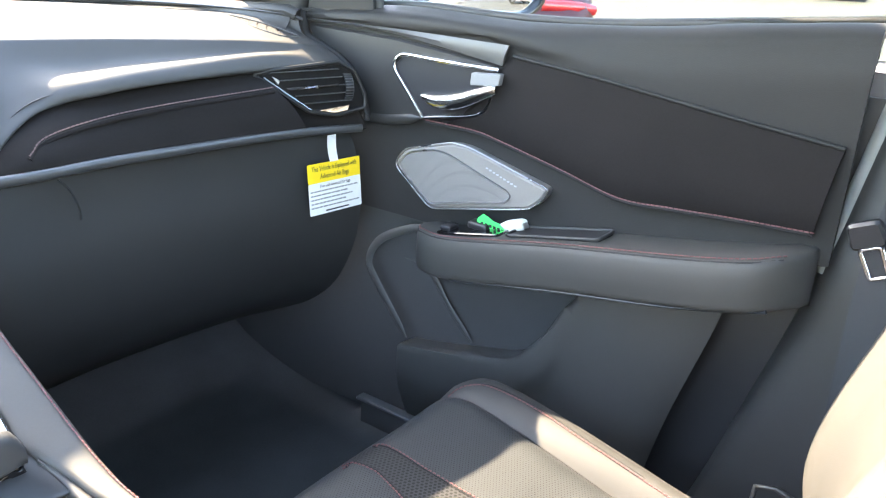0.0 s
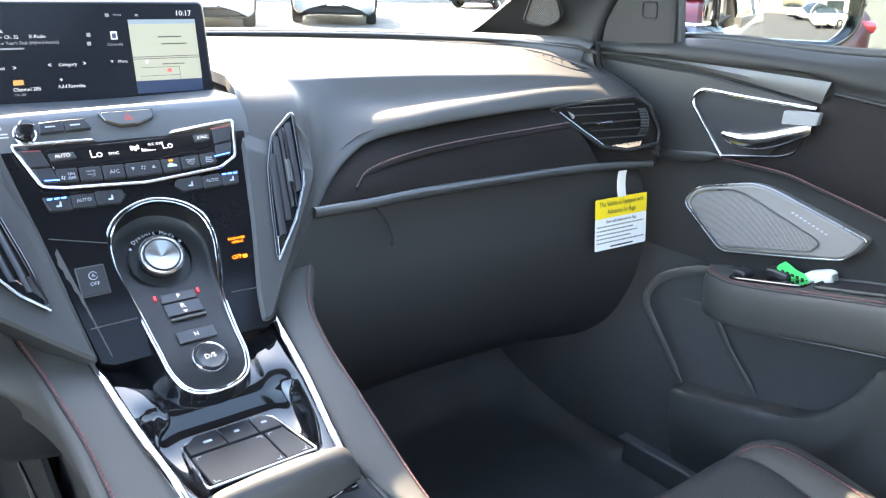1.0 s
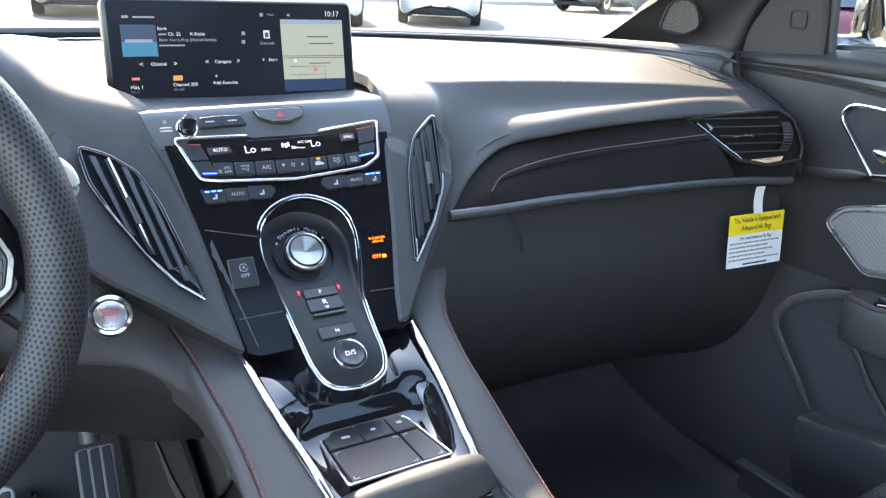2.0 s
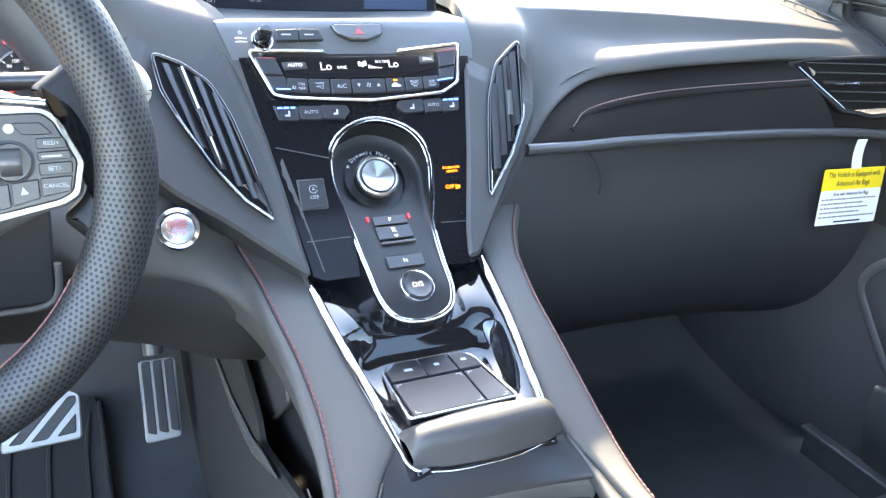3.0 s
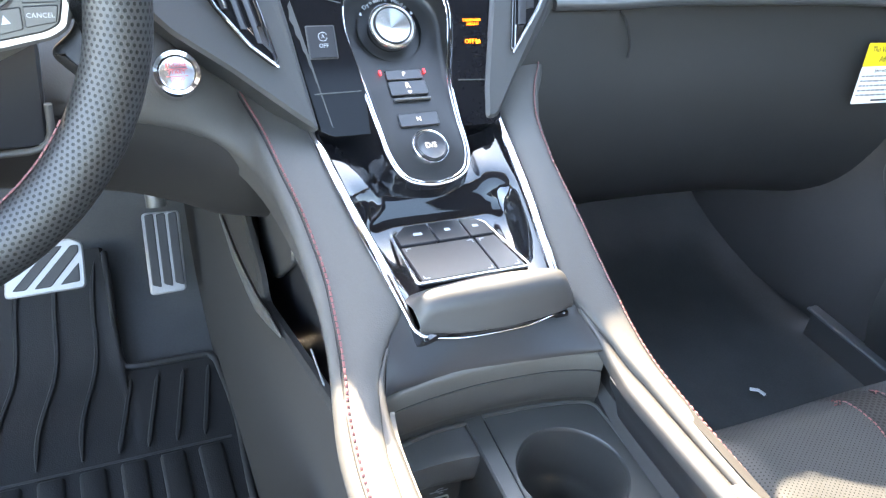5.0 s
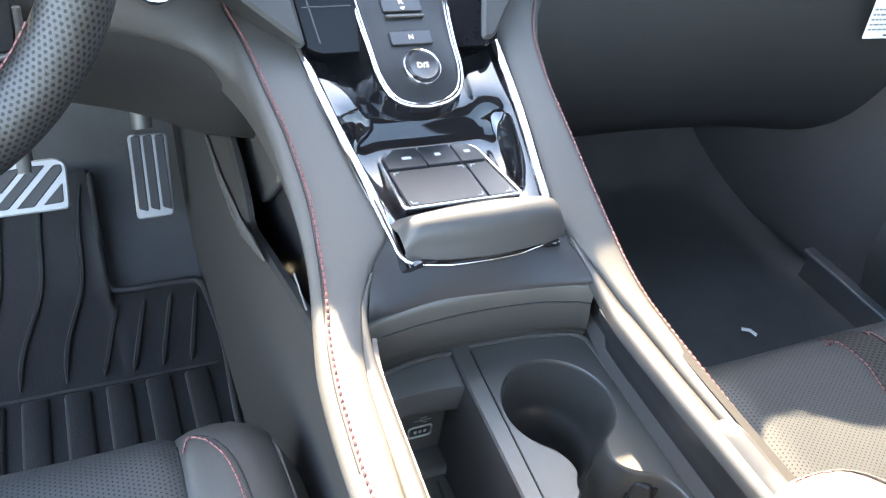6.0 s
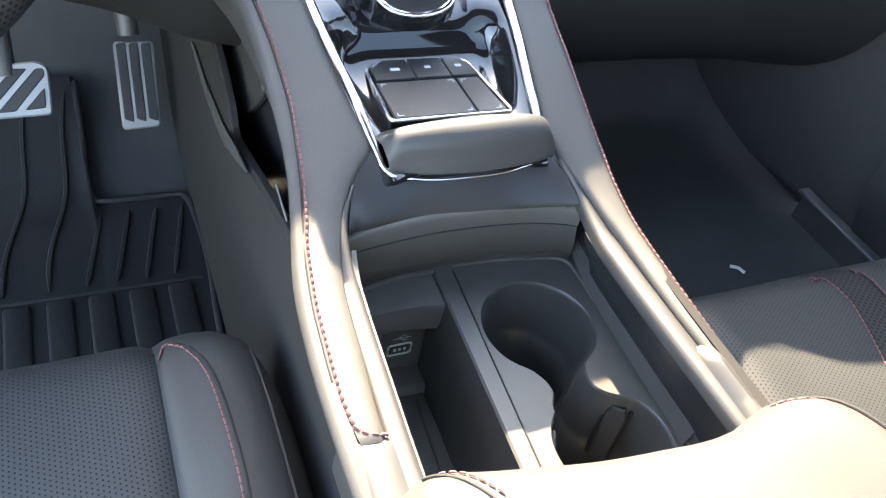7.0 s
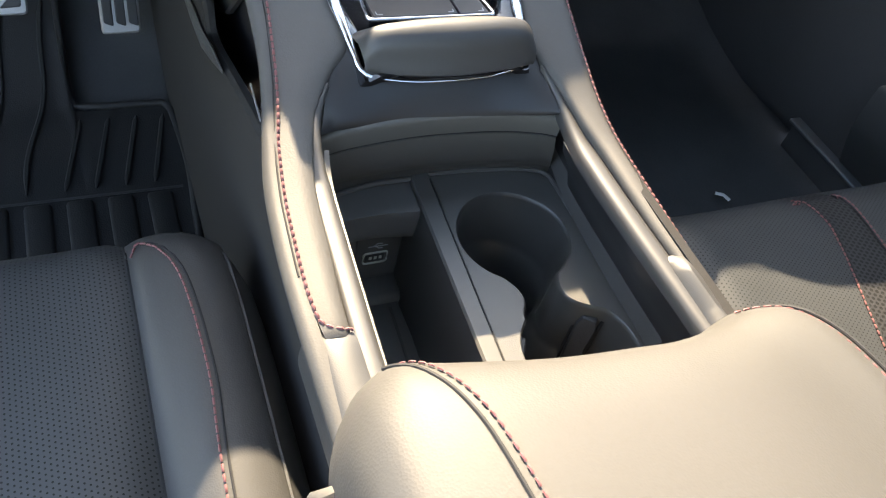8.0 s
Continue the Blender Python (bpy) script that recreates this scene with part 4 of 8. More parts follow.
part("dial", turned([(0.0072, -0.002), (0.0070, 0.008), (0.0060, 0.016), (0.0050, 0.018), (0.0, 0.0185)], pv, 28), GLOSS, vol, "black dial")
key("key", [(-0.0739, 0.2072), (-0.0552, 0.2082), (-0.0552, 0.1978), (-0.0748, 0.1972)], S, stack, rise=0.0075)
key("key", [(-0.0544, 0.2082), (-0.037, 0.2082), (-0.0330, 0.1985), (-0.0544, 0.1978)], S, stack, rise=0.0075)
for u in (-0.066, -0.046):
    part("legend", plate(bar(u - 0.004, 0.2020, u + 0.004, 0.2032), S, 0.0004, 0.0001, rise=0.0080), LEGEND, stack, smooth=False)
for v in (0.1990, 0.1960):
    part("legend", plate(bar(-0.109, v, -0.099, v + 0.0012), S, 0.0004, 0.0001, rise=0.0065), LEGEND, stack, smooth=False)
part("legend", turned([(0.0016, 0.0), (0.0016, 0.0004), (0.001, 0.0004), (0.001, 0.0)], lambda u, v, h=0: S(-0.104 + u, 0.205 + v, 0.0062 + h), 14), LEGEND, stack)
HZ = [(-0.0245, 0.2140), (0.0245, 0.2145), (0.0225, 0.2042), (0.0080, 0.1985), (-0.0088, 0.1985), (-0.0200, 0.2042)]
key("hazard_frame", HZ, S, stack, GLOSS, rise=0.0066, r=0.002, label="black hazard key surround")
key("hazard_key", [(u * 0.93, 0.2068 + (v - 0.2068) * 0.84) for u, v in HZ], S, stack, STACK_SILVER, rise=0.0071, r=0.002, label="silver hazard key")
part("hazard_mark", plate([(-0.0046, 0.2030), (0.0046, 0.2030), (0.0, 0.2108)], S, 0.0004, 0.0001, rise=0.0076), RED_PLASTIC, stack, "red triangle", smooth=False)

# climate panel
key("display", [(-0.0765, 0.1815), (-0.070, 0.1835), (0.071, 0.1848), (0.0668, 0.1712), (0.052, 0.1678), (0.016, 0.1640), (-0.0712, 0.1640)], S, stack, GLOSS, rise=0.0042, label="smoked climate display")
CL = lambda u, v, h=0.0: S(u, v, 0.0046 + h)
for txt, u, v, sz in (("Lo", -0.0354, 0.1742, 0.0105), ("Lo", 0.0272, 0.1758, 0.0100), ("SYNC", -0.0208, 0.1732, 0.0036), ("A/C ON", 0.0165, 0.1783, 0.0036)):
    writing("climate_text", txt, CL, u, v, sz, TEXT, stack, label="lit climate display text")
for k, (u, v) in enumerate(((-0.0045, 0.1765), (-0.0015, 0.1758), (0.001, 0.1770))):
    part("climate_mark", plate(rounded(bar(u - 0.0012, v - 0.0022, u + 0.0010, v + 0.0022), 0.0004, 2), CL, 0.0004, 0.0001, rise=0.0004), TEXT, stack, smooth=False)
for k in range(6):
    part("fan_bar", plate(bar(0.0035 + k * 0.0022, 0.1722, 0.005 + k * 0.0022, 0.1730 + max(0.0, 0.002 - 0.0006 * k)), CL, 0.0004, 0.0001, rise=0.0004), TEXT, stack, smooth=False)
key("auto_key", [(-0.0735, 0.1785), (-0.0535, 0.1785), (-0.0515, 0.1720), (-0.0720, 0.1715)], S, stack, rise=0.0058)
key("sync_key", [(0.0530, 0.1828), (0.0685, 0.1832), (0.0680, 0.1762), (0.0535, 0.1755)], S, stack, rise=0.0058)
writing("legend", "AUTO", lambda u, v, h=0: S(u, v, 0.0060 + h), -0.0625, 0.1752, 0.0046, TEXT, stack)
writing("legend", "SYNC", lambda u, v, h=0: S(u, v, 0.0060 + h), 0.0610, 0.1795, 0.0040, TEXT, stack)
for nm, o, mark in (("temperature_key", [(-0.0950, 0.1840), (-0.0785, 0.1830), (-0.0735, 0.1672), (-0.0890, 0.1680)], RED_PLASTIC), ("temperature_key", [(-0.0885, 0.1665), (-0.0730, 0.1657), (-0.0705, 0.1527), (-0.0840, 0.1535)], BLUE),
                    ("temperature_key", [(0.0740, 0.1885), (0.0925, 0.1905), (0.0880, 0.1745), (0.0715, 0.1720)], RED_PLASTIC), ("temperature_key", [(0.0712, 0.1708), (0.0876, 0.1730), (0.0835, 0.1600), (0.0690, 0.1580)], BLUE)):
    key(nm, o, S, stack, rise=0.0055)
    top = mark is RED_PLASTIC
    a, b = (o[0], o[1]) if top else (o[3], o[2])
    d = -0.0016 if top else 0.0016
    part("colour_bar", plate([(a[0] * 0.97, a[1] + d), (b[0] * 0.99, b[1] + d), (b[0] * 0.99, b[1] + d * 0.4), (a[0] * 0.97, a[1] + d * 0.4)], S, 0.0004, 0.0001, rise=0.0059), RED_PLASTIC if top else BLUE, stack, smooth=False)
TOPV = lambda u: 0.1625 + 0.30 * (u / 0.07) ** 2 * 0.007 - 0.0006
LOWV = lambda u: 0.1488 + 0.0042 * (u / 0.07) ** 2
edges = [-0.0715, -0.0535, -0.0345, -0.0155, 0.0165, 0.0345, 0.0525, 0.0690]
for a, b, txt in zip(edges, edges[1:], ("ON/OFF", "MODE", "A/C", "", "", "FRONT", "REAR")):
    key("climate_key", [(a + 0.0005, TOPV(a)), (b - 0.0005, TOPV(b)), (b - 0.0012, LOWV(b)), (a + 0.0002, LOWV(a))], S, stack, rise=0.0055)
    m = (a + b) / 2
    on = lambda u, v, h=0: S(u, v, 0.0059 + h)
    if txt == "A/C":
        writing("legend", txt, on, m, 0.1552, 0.0052, LEGEND, stack)
    elif txt == "ON/OFF":
        for word, v in (("ON", 0.1578), ("OFF", 0.1540)):
            writing("legend", word, on, m + 0.0026, v, 0.0036, LEGEND, stack)
        for q in range(4):
            an = q * math.pi / 2 + 0.4
            part("legend", plate(rounded([(m - 0.0042 + 0.0018 * math.cos(an + e) * f, 0.1552 + 0.0018 * math.sin(an + e) * f) for e, f in ((-0.1, 0.2), (-0.35, 1), (0.45, 1))], 0.0003, 2), on, 0.0004, 0.0001, rise=0.0003), LEGEND, stack, smooth=False)
    elif txt:
        writing("legend", txt, on, m, 0.1582, 0.0026, LEGEND, stack)
        if txt == "MODE":
            marks = ([(-0.0034, 0.1556), (-0.0010, 0.1556), (0.0004, 0.1546)], [(0.0012, 0.1560), (0.0030, 0.1560), (0.0022, 0.1538), (0.0008, 0.1534)])
        elif txt == "FRONT":
            marks = ([(-0.0036, 0.1562), (0.0, 0.1568), (0.0036, 0.1562), (0.0022, 0.1546), (-0.0022, 0.1546), (-0.0036, 0.1562)], [(-0.0010, 0.1542), (-0.0006, 0.1530)], [(0.0010, 0.1542), (0.0006, 0.1530)])
        else:
            marks = ([(-0.0032, 0.1562), (0.0032, 0.1562), (0.0032, 0.1542), (-0.0032, 0.1542), (-0.0032, 0.1562)], [(-0.0012, 0.1548), (-0.0008, 0.1532)], [(0.0012, 0.1548), (0.0008, 0.1532)])
        for mk in marks:
            part("legend", tube([on(m + u, v, 0.0003) for u, v in mk], 0.0003, 4), LEGEND, stack)
    elif a < 0:
        for d, dy in ((-0.009, -1), (0.009, 1)):
            part("legend", plate([(d - 0.0016, 0.1560 - dy * 0.0014), (d + 0.0016, 0.1560 - dy * 0.0014), (d, 0.1560 + dy * 0.0016)], on, 0.0004, 0.0001, rise=0.0003), LEGEND, stack, smooth=False)
        for q in range(4):
            an = q * math.pi / 2 + 0.4
            part("legend", plate(rounded([(0.0022 * math.cos(an + e) * f, 0.1560 + 0.0022 * math.sin(an + e) * f) for e, f in ((-0.1, 0.2), (-0.35, 1), (0.45, 1))], 0.0003, 2), on, 0.0004, 0.0001, rise=0.0003), LEGEND, stack, smooth=False)
    else:
        part("legend", plate(rounded([(m - 0.0045, 0.1535), (m + 0.0045, 0.1535), (m + 0.0042, 0.1555), (m + 0.0018, 0.1562), (m + 0.0005, 0.1576), (m - 0.0022, 0.1574), (m - 0.0042, 0.1556)], 0.0006, 2), on, 0.0004, 0.0001, rise=0.0003), LEGEND, stack, smooth=False)
        part("lamp", plate(rounded(bar(m - 0.0018, 0.1592, m + 0.0018, 0.1606), 0.0005, 2), on, 0.0004, 0.0001, rise=0.0003), AMBER, stack, "lit amber lamp", smooth=False)

# seat heating keys
for s, cuts in ((-1, (0.0862, 0.0650, 0.0455, 0.0225)), (1, (0.0865, 0.0675, 0.0492, 0.0255))):
    for i in range(3):
        a, b = cuts[i], cuts[i + 1]
        tv = 0.1405 if s < 0 else 0.1430
        o = [(s * a, tv + (0.0008 if i == 0 else 0)), (s * (b + 0.0006), tv - 0.0012), (s * (b + (0.0006 if i < 2 else 0.004)), tv - 0.0135), (s * (a - (0.003 if i == 0 else 0)), tv - 0.0125)]
        if i == 2:
            o.insert(2, (s * (b - 0.002), tv - 0.007))
        key("seat_heating_key", o, S, stack, rise=0.0030)
        m = s * (a + b) / 2
        on = lambda u, v, h=0: S(u, v, 0.0034 + h)
        if i == 1:
            writing("legend", "AUTO", on, m, tv - 0.0068, 0.0043, LEGEND, stack)
        else:
            part("legend", plate(rounded([(m - 0.002, tv - 0.0098), (m + 0.0022, tv - 0.0098), (m + 0.0026, tv - 0.0052), (m + 0.0012, tv - 0.0050), (m + 0.0008, tv - 0.0080), (m - 0.002, tv - 0.0082)], 0.0004, 2), on, 0.0004, 0.0001, rise=0.0003), LEGEND, stack, smooth=False)
        if i == 0:
            for d in (-0.0055, 0.0, 0.0055):
                part("lamp", plate(rounded(bar(m + d - 0.002, tv - 0.0028, m + d + 0.002, tv - 0.0014), 0.0004, 2), on, 0.0004, 0.0001, rise=0.0003), BLUE, stack, "lit blue lamp", smooth=False)

# idle-stop key, airbag lamp, panel seams
key("idle_stop_frame", bar(-0.0772, 0.0502, -0.0542, 0.0764), S, stack, DARK_SATIN, rise=0.0008, label="thin key frame")
key("idle_stop_key", bar(-0.0765, 0.0509, -0.0549, 0.0757), S, stack, BUTTON, rise=0.0014)
on = lambda u, v, h=0: S(u, v, 0.0016 + h)
part("legend", tube([S(-0.0648 + 0.0034 * math.cos(a), 0.0672 + 0.0034 * math.sin(a), 0.0018) for a in [0.4 + 5.6 * i / 23 for i in range(24)]], 0.00028, 5), LEGEND, stack)
writing("legend", "A", on, -0.0648, 0.0672, 0.0042, LEGEND, stack)
writing("legend", "OFF", on, -0.0650, 0.0600, 0.0044, LEGEND, stack)
ab = lambda u, v, h=0: S(u, v, 0.0005 + h)
writing("airbag_lamp", "PASSENGER", ab, 0.0640, 0.0772, 0.0032, AMBER, stack, label="lit amber warning text")
writing("airbag_lamp", "AIRBAG", ab, 0.0640, 0.0738, 0.0032, AMBER, stack, label="lit amber warning text")
writing("airbag_lamp", "OFF", ab, 0.0590, 0.0594, 0.0052, AMBER, stack, label="lit amber warning text")
part("airbag_mark", plate(rounded([(0.0645, 0.0572), (0.0690, 0.0578), (0.0686, 0.0612), (0.0668, 0.0600), (0.0650, 0.0616)], 0.0006, 2), ab, 0.0004, 0.0001, rise=0.0004), AMBER, stack, "lit amber symbol", smooth=False)
for a, b in (((-0.0895, 0.1053), (-0.0460, 0.0935)), ((-0.0775, 0.0237), (-0.0405, 0.0242)), ((0.0435, 0.0282), (0.0722, 0.0272))):
    part("panel_seam", tube([S(*a, 0.0002), S(*b, 0.0002)], 0.0005, 6), DARK_SATIN, stack)

# ---- engine start key ----
st = thing("start_button", S(-0.1746, 0.0448), "silver engine start button with chrome ring on the dash", "button")
PS = lambda u, v, h=0.0: S(-0.1746 + u, 0.0448 + v, 0.001 + h)
part("ring", turned([(0.0168, -0.012), (0.0168, 0.001), (0.0158, 0.0028), (0.0130, 0.0020), (0.0124, -0.001)], PS, 40), CHROME, st, "bevelled chrome ring")
part("cap", turned([(0.0122, -0.01), (0.0122, 0.0008), (0.0112, 0.0016), (0.0, 0.0012)], PS, 40), BRUSHED, st, "silver cap")
for txt, v in (("ENGINE", 0.0052), ("START", 0.0), ("STOP", -0.0052)):
    writing("legend", txt, lambda u, w, h=0: PS(u, w, 0.0016 + h), 0, v, 0.0042, RED_PRINT, st, label="red lettering")
for v in (0.0026, -0.0026):
    part("legend", plate(bar(-0.0075, v - 0.00025, 0.0075, v + 0.00025), PS, 0.0004, 0.0001, rise=0.0020), RED_PRINT, st, smooth=False)

# ---- screen picture ----
GLASS = surface("screen_glass", (0.012, 0.0125, 0.016), 0.16, wear=0.02, spec=0.08)
part("glass", plate(rounded(bar(-0.1245, -0.0515, 0.1245, 0.0450), 0.006), D, 0.002, 0.0006, rise=0.0016), GLASS, screen, "dark glossy screen glass", smooth=False)
SCR_TEXT = glowing("screen_white", (0.80, 0.85, 0.95), 0.055)
SCR_DIM = glowing("screen_grey", (0.45, 0.48, 0.55), 0.030)
SCR_CYAN = glowing("screen_cyan", (0.02, 0.28, 0.48), 0.032)
SCR_NAVY = glowing("screen_navy", (0.02, 0.045, 0.12), 0.040)
SCR_MAP = glowing("screen_map", (0.46, 0.50, 0.42), 0.046)
SCR_MAPSKY = glowing("screen_map_sky", (0.30, 0.42, 0.52), 0.042)
SCR_LINE = glowing("screen_map_line", (0.10, 0.11, 0.10), 0.03)
SCR_RED = glowing("screen_red", (0.75, 0.15, 0.15), 0.055)
SD = lambda u, v, h=0.0: D(u, v, 0.0020 + h)


def tile(u0, v0, u1, v1, mat, h=0.0002, label=""):
    return part("screen_tile", plate(bar(u0, v0, u1, v1), SD, 0.0002, 0.00005, rise=h), mat, screen, label, smooth=False)


tile(-0.1135, 0.006, -0.081, 0.0222, SCR_NAVY, label="dark blue station tile")
tile(-0.1135, -0.0075, -0.081, 0.006, SCR_CYAN, label="cyan station tile")
tile(-0.110, 0.0055, -0.085, 0.0085, SCR_DIM, 0.0003)
tile(-0.1110, 0.0282, -0.1050, 0.0305, SCR_DIM)
tile(-0.1010, 0.0284, -0.0810, 0.0300, SCR_DIM)
for txt, u, v, sz, mat_ in (("Rock", -0.0797, 0.0186, 0.0045, SCR_TEXT), ("Ch. 32", -0.0700, 0.0133, 0.0045, SCR_TEXT), ("X-Radio", -0.0490, 0.0135, 0.0045, SCR_TEXT), ("Channel", -0.0890, -0.0150, 0.0045, SCR_TEXT), ("Category", -0.0268, -0.0135, 0.0045, SCR_TEXT), ("Channels", 0.0215, 0.0044, 0.0042, SCR_DIM),
                           ("More", 0.0295, -0.0125, 0.0042, SCR_TEXT), ("10:17", 0.0945, 0.0343, 0.0078, SCR_TEXT), ("Hits 1", -0.1100, -0.0367, 0.0050, SCR_TEXT), ("CH. 2", -0.1097, -0.0412, 0.0030, SCR_DIM), ("Channel 205", -0.0702, -0.0352, 0.0048, SCR_TEXT), ("CH. 205", -0.0698, -0.0400, 0.0030, SCR_DIM),
                           ("Add Favorite", -0.0305, -0.0344, 0.0048, SCR_TEXT), ("+", -0.0283, -0.0280, 0.0060, SCR_TEXT), ("<", -0.0995, -0.0151, 0.0065, SCR_TEXT), (">", -0.0675, -0.0150, 0.0065, SCR_TEXT), ("<", -0.0365, -0.0136, 0.0065, SCR_TEXT), (">", -0.0045, -0.0132, 0.0065, SCR_TEXT), ("v", 0.0225, -0.0118, 0.0055, SCR_TEXT), ("MENU", 0.0315, 0.0329, 0.0028, SCR_DIM)):
    writing("screen_text", txt, SD, u, v, sz, mat_, screen, align="LEFT")
writing("screen_text", "New Year's Dub (Hybrid Remix)", SD, -0.0790, 0.0078, 0.0042, SCR_DIM, screen, align="LEFT")
for u0, u1, v in ((-0.0790, -0.0715, 0.0132), (-0.0790, -0.0545, 0.0027)):
    tile(u0, v - 0.0007, u1, v + 0.0007, SCR_DIM)
for u, v in ((0.0051, 0.0143), (0.0045, 0.0058)):
    tile(u - 0.0018, v - 0.0018, u + 0.0018, v + 0.0018, SCR_DIM)
tile(0.0262, 0.0092, 0.0326, 0.0172, SCR_TEXT)
tile(0.0274, 0.0102, 0.0314, 0.0152, SCR_NAVY, 0.0003)
tile(0.0238, 0.0312, 0.0272, 0.0346, SCR_DIM)
tile(0.0530, 0.0318, 0.0560, 0.0340, SCR_DIM)
tile(-0.1080, -0.0298, -0.1005, -0.0272, SCR_RED)
tile(-0.0690, -0.0310, -0.0600, -0.0262, glowing("screen_orange", (0.7, 0.35, 0.08), 0.05))
tile(0.0450, -0.0330, 0.1150, 0.0240, SCR_MAP, label="pale map picture")
tile(0.0450, 0.0240, 0.1150, 0.0285, SCR_MAPSKY)
tile(0.0450, -0.0455, 0.1150, -0.0330, SCR_NAVY)
for u0, v0, u1, v1 in ((0.0450, -0.0112, 0.1150, -0.0105), (0.0450, -0.0092, 0.1150, -0.0085), (0.0520, -0.0200, 0.0920, -0.0195), (0.0500, -0.0285, 0.0920, -0.0280), (0.0915, -0.0330, 0.0920, -0.0195), (0.0730, 0.0102, 0.0980, 0.0115), (0.0760, 0.0032, 0.1030, 0.0044), (0.0740, -0.0172, 0.0980, -0.0162)):
    tile(u0, v0, u1, v1, SCR_LINE, 0.0003)
tile(0.0785, -0.0250, 0.0830, -0.0215, SCR_RED, 0.0004)
tile(0.0570, -0.0155, 0.0600, -0.0120, SCR_TEXT, 0.0004)

# ---- gear selector details ----
def face_h(v):
    return -0.0275 * min(1.0, max(0.0, (v + 0.008) / 0.105)) - 0.0015


def GF(u, v, h=0.0):
    """A place on the hollowed face of the gear selector."""
    return G(u, v, face_h(v) + h)


pt = lambda u, v, h=0.0: GF(u, v, h)
for nm, o in (("park_key", [(-0.0155, 0.0705), (0.0150, 0.0705), (0.0155, 0.0615), (-0.0158, 0.0615)]), ("reverse_key", [(-0.0160, 0.0600), (0.0157, 0.0600), (0.0160, 0.0470), (-0.0160, 0.0470)]), ("neutral_key", [(-0.0165, 0.0300), (0.0165, 0.0300), (0.0165, 0.0185), (-0.0165, 0.0185)])):
    key(nm, o, pt, shifter, rise=0.0022, r=0.0015)
part("reverse_ledge", plate(rounded(bar(-0.0150, 0.0420, 0.0160, 0.0445), 0.0008, 2), pt, 0.003, 0.0006, rise=0.003), DARK_SATIN, shifter, smooth=False)
for txt, v, sz in (("P", 0.0660, 0.0062), ("R", 0.0552, 0.0074), ("N", 0.0242, 0.0054)):
    writing("legend", txt, lambda u, w, h=0: pt(u, w, 0.0024 + h), -0.0005, v, sz, TEXT, shifter)
part("legend", plate([(-0.002, 0.0505), (0.002, 0.0505), (0.0, 0.0478)], pt, 0.0004, 0.0001, rise=0.0027), TEXT, shifter, smooth=False)
for u in (-0.0195, 0.0185):
    part("park_lamp", plate(rounded(bar(u - 0.0006, 0.0668, u + 0.0006, 0.0710), 0.0006, 2), pt, 0.002, 0.0003, rise=0.0025), REDLIT, shifter, "lit red mark", smooth=False)
pd = lambda u, v, h=0.0: GF(0.0015 + u, -0.0002 + v, 0.0005 + h)
part("drive_ring", turned([(0.0145, -0.004), (0.0145, 0.003), (0.0138, 0.0036), (0.0131, 0.003), (0.0130, -0.002)], pd, 40), CHROME, shifter, "chrome ring")
part("drive_key", turned([(0.0126, -0.003), (0.0126, 0.0038), (0.0112, 0.0050), (0.0098, 0.0040), (0.0, 0.0028)], pd, 40), BUTTON, shifter, "dished round key")
writing("legend", "D/S", lambda u, w, h=0: pd(u, w, 0.0034 + h), 0, 0, 0.0066, TEXT, shifter)
pk = lambda u, v, h=0.0: G(-0.0022 + u, 0.1068 + v, -0.029 + h)
part("dial_well", turned([(0.0275, 0.005), (0.0265, -0.003), (0.0225, -0.006), (0.018, -0.004), (0.018, 0.004)], pk, 48), GLOSS, shifter, "gloss black well")
part("mode_dial", turned([(0.0120, -0.004), (0.0165, 0.0080), (0.0192, 0.0095), (0.0196, 0.0122), (0.0188, 0.0138), (0.0172, 0.0146), (0.0165, 0.0140)] + [(0.0163 - 0.00068 * i, 0.0140 - 0.00020 * i + 0.00012 * (i % 2)) for i in range(1, 23)] + [(0.0, 0.0094)], pk, 64), DIAL_METAL, shifter, "brushed aluminium dial")
bm = bmesh.new()
for i in range(48):
    a = 2 * math.pi * i / 48
    tube([pk(0.0194 * math.cos(a), 0.0194 * math.sin(a), 0.0096), pk(0.0196 * math.cos(a), 0.0196 * math.sin(a), 0.0124)], 0.0004, 4, bm=bm)
part("dial_ribs", bm, CHROME, shifter, "fine ribs round the dial")
part("dial_groove", tube([pk(0.0152 * math.cos(2 * math.pi * i / 48), 0.0152 * math.sin(2 * math.pi * i / 48), 0.0142) for i in range(48)], 0.0006, 5, True), SEAM, shifter, "dark groove in the dial")
for i, ch in enumerate("Dynamic Mode"):
    a = math.pi * (0.5 + 0.25 - 0.50 * (i + 0.5) / 12)
    writing("legend", ch, lambda u, w, h=0: G(u, w, -0.0245 + h), -0.0022 + 0.0268 * math.cos(a), 0.1068 + 0.0268 * math.sin(a), 0.0052, LEGEND, shifter, turn=math.degrees(a) - 90)
for s in (-1, 1):
    a = math.pi * (0.5 - s * 0.31)
    part("legend", plate([(-0.0022 + 0.0268 * math.cos(a) + s * 0.0014, 0.1068 + 0.0268 * math.sin(a) - 0.0012), (-0.0022 + 0.0268 * math.cos(a) - s * 0.0012, 0.1068 + 0.0268 * math.sin(a) - 0.0018), (-0.0022 + 0.0268 * math.cos(a) - s * 0.0004, 0.1068 + 0.0268 * math.sin(a) + 0.0014)], lambda u, w, h=0: G(u, w, -0.0245 + h), 0.0004, 0.0001, rise=0.0004), LEGEND, shifter, smooth=False)

# ---- touch pad ----
pad = thing("touchpad", (0, 0.84, 0.80), "black touchpad with chrome outline and three keys", "touchpad")
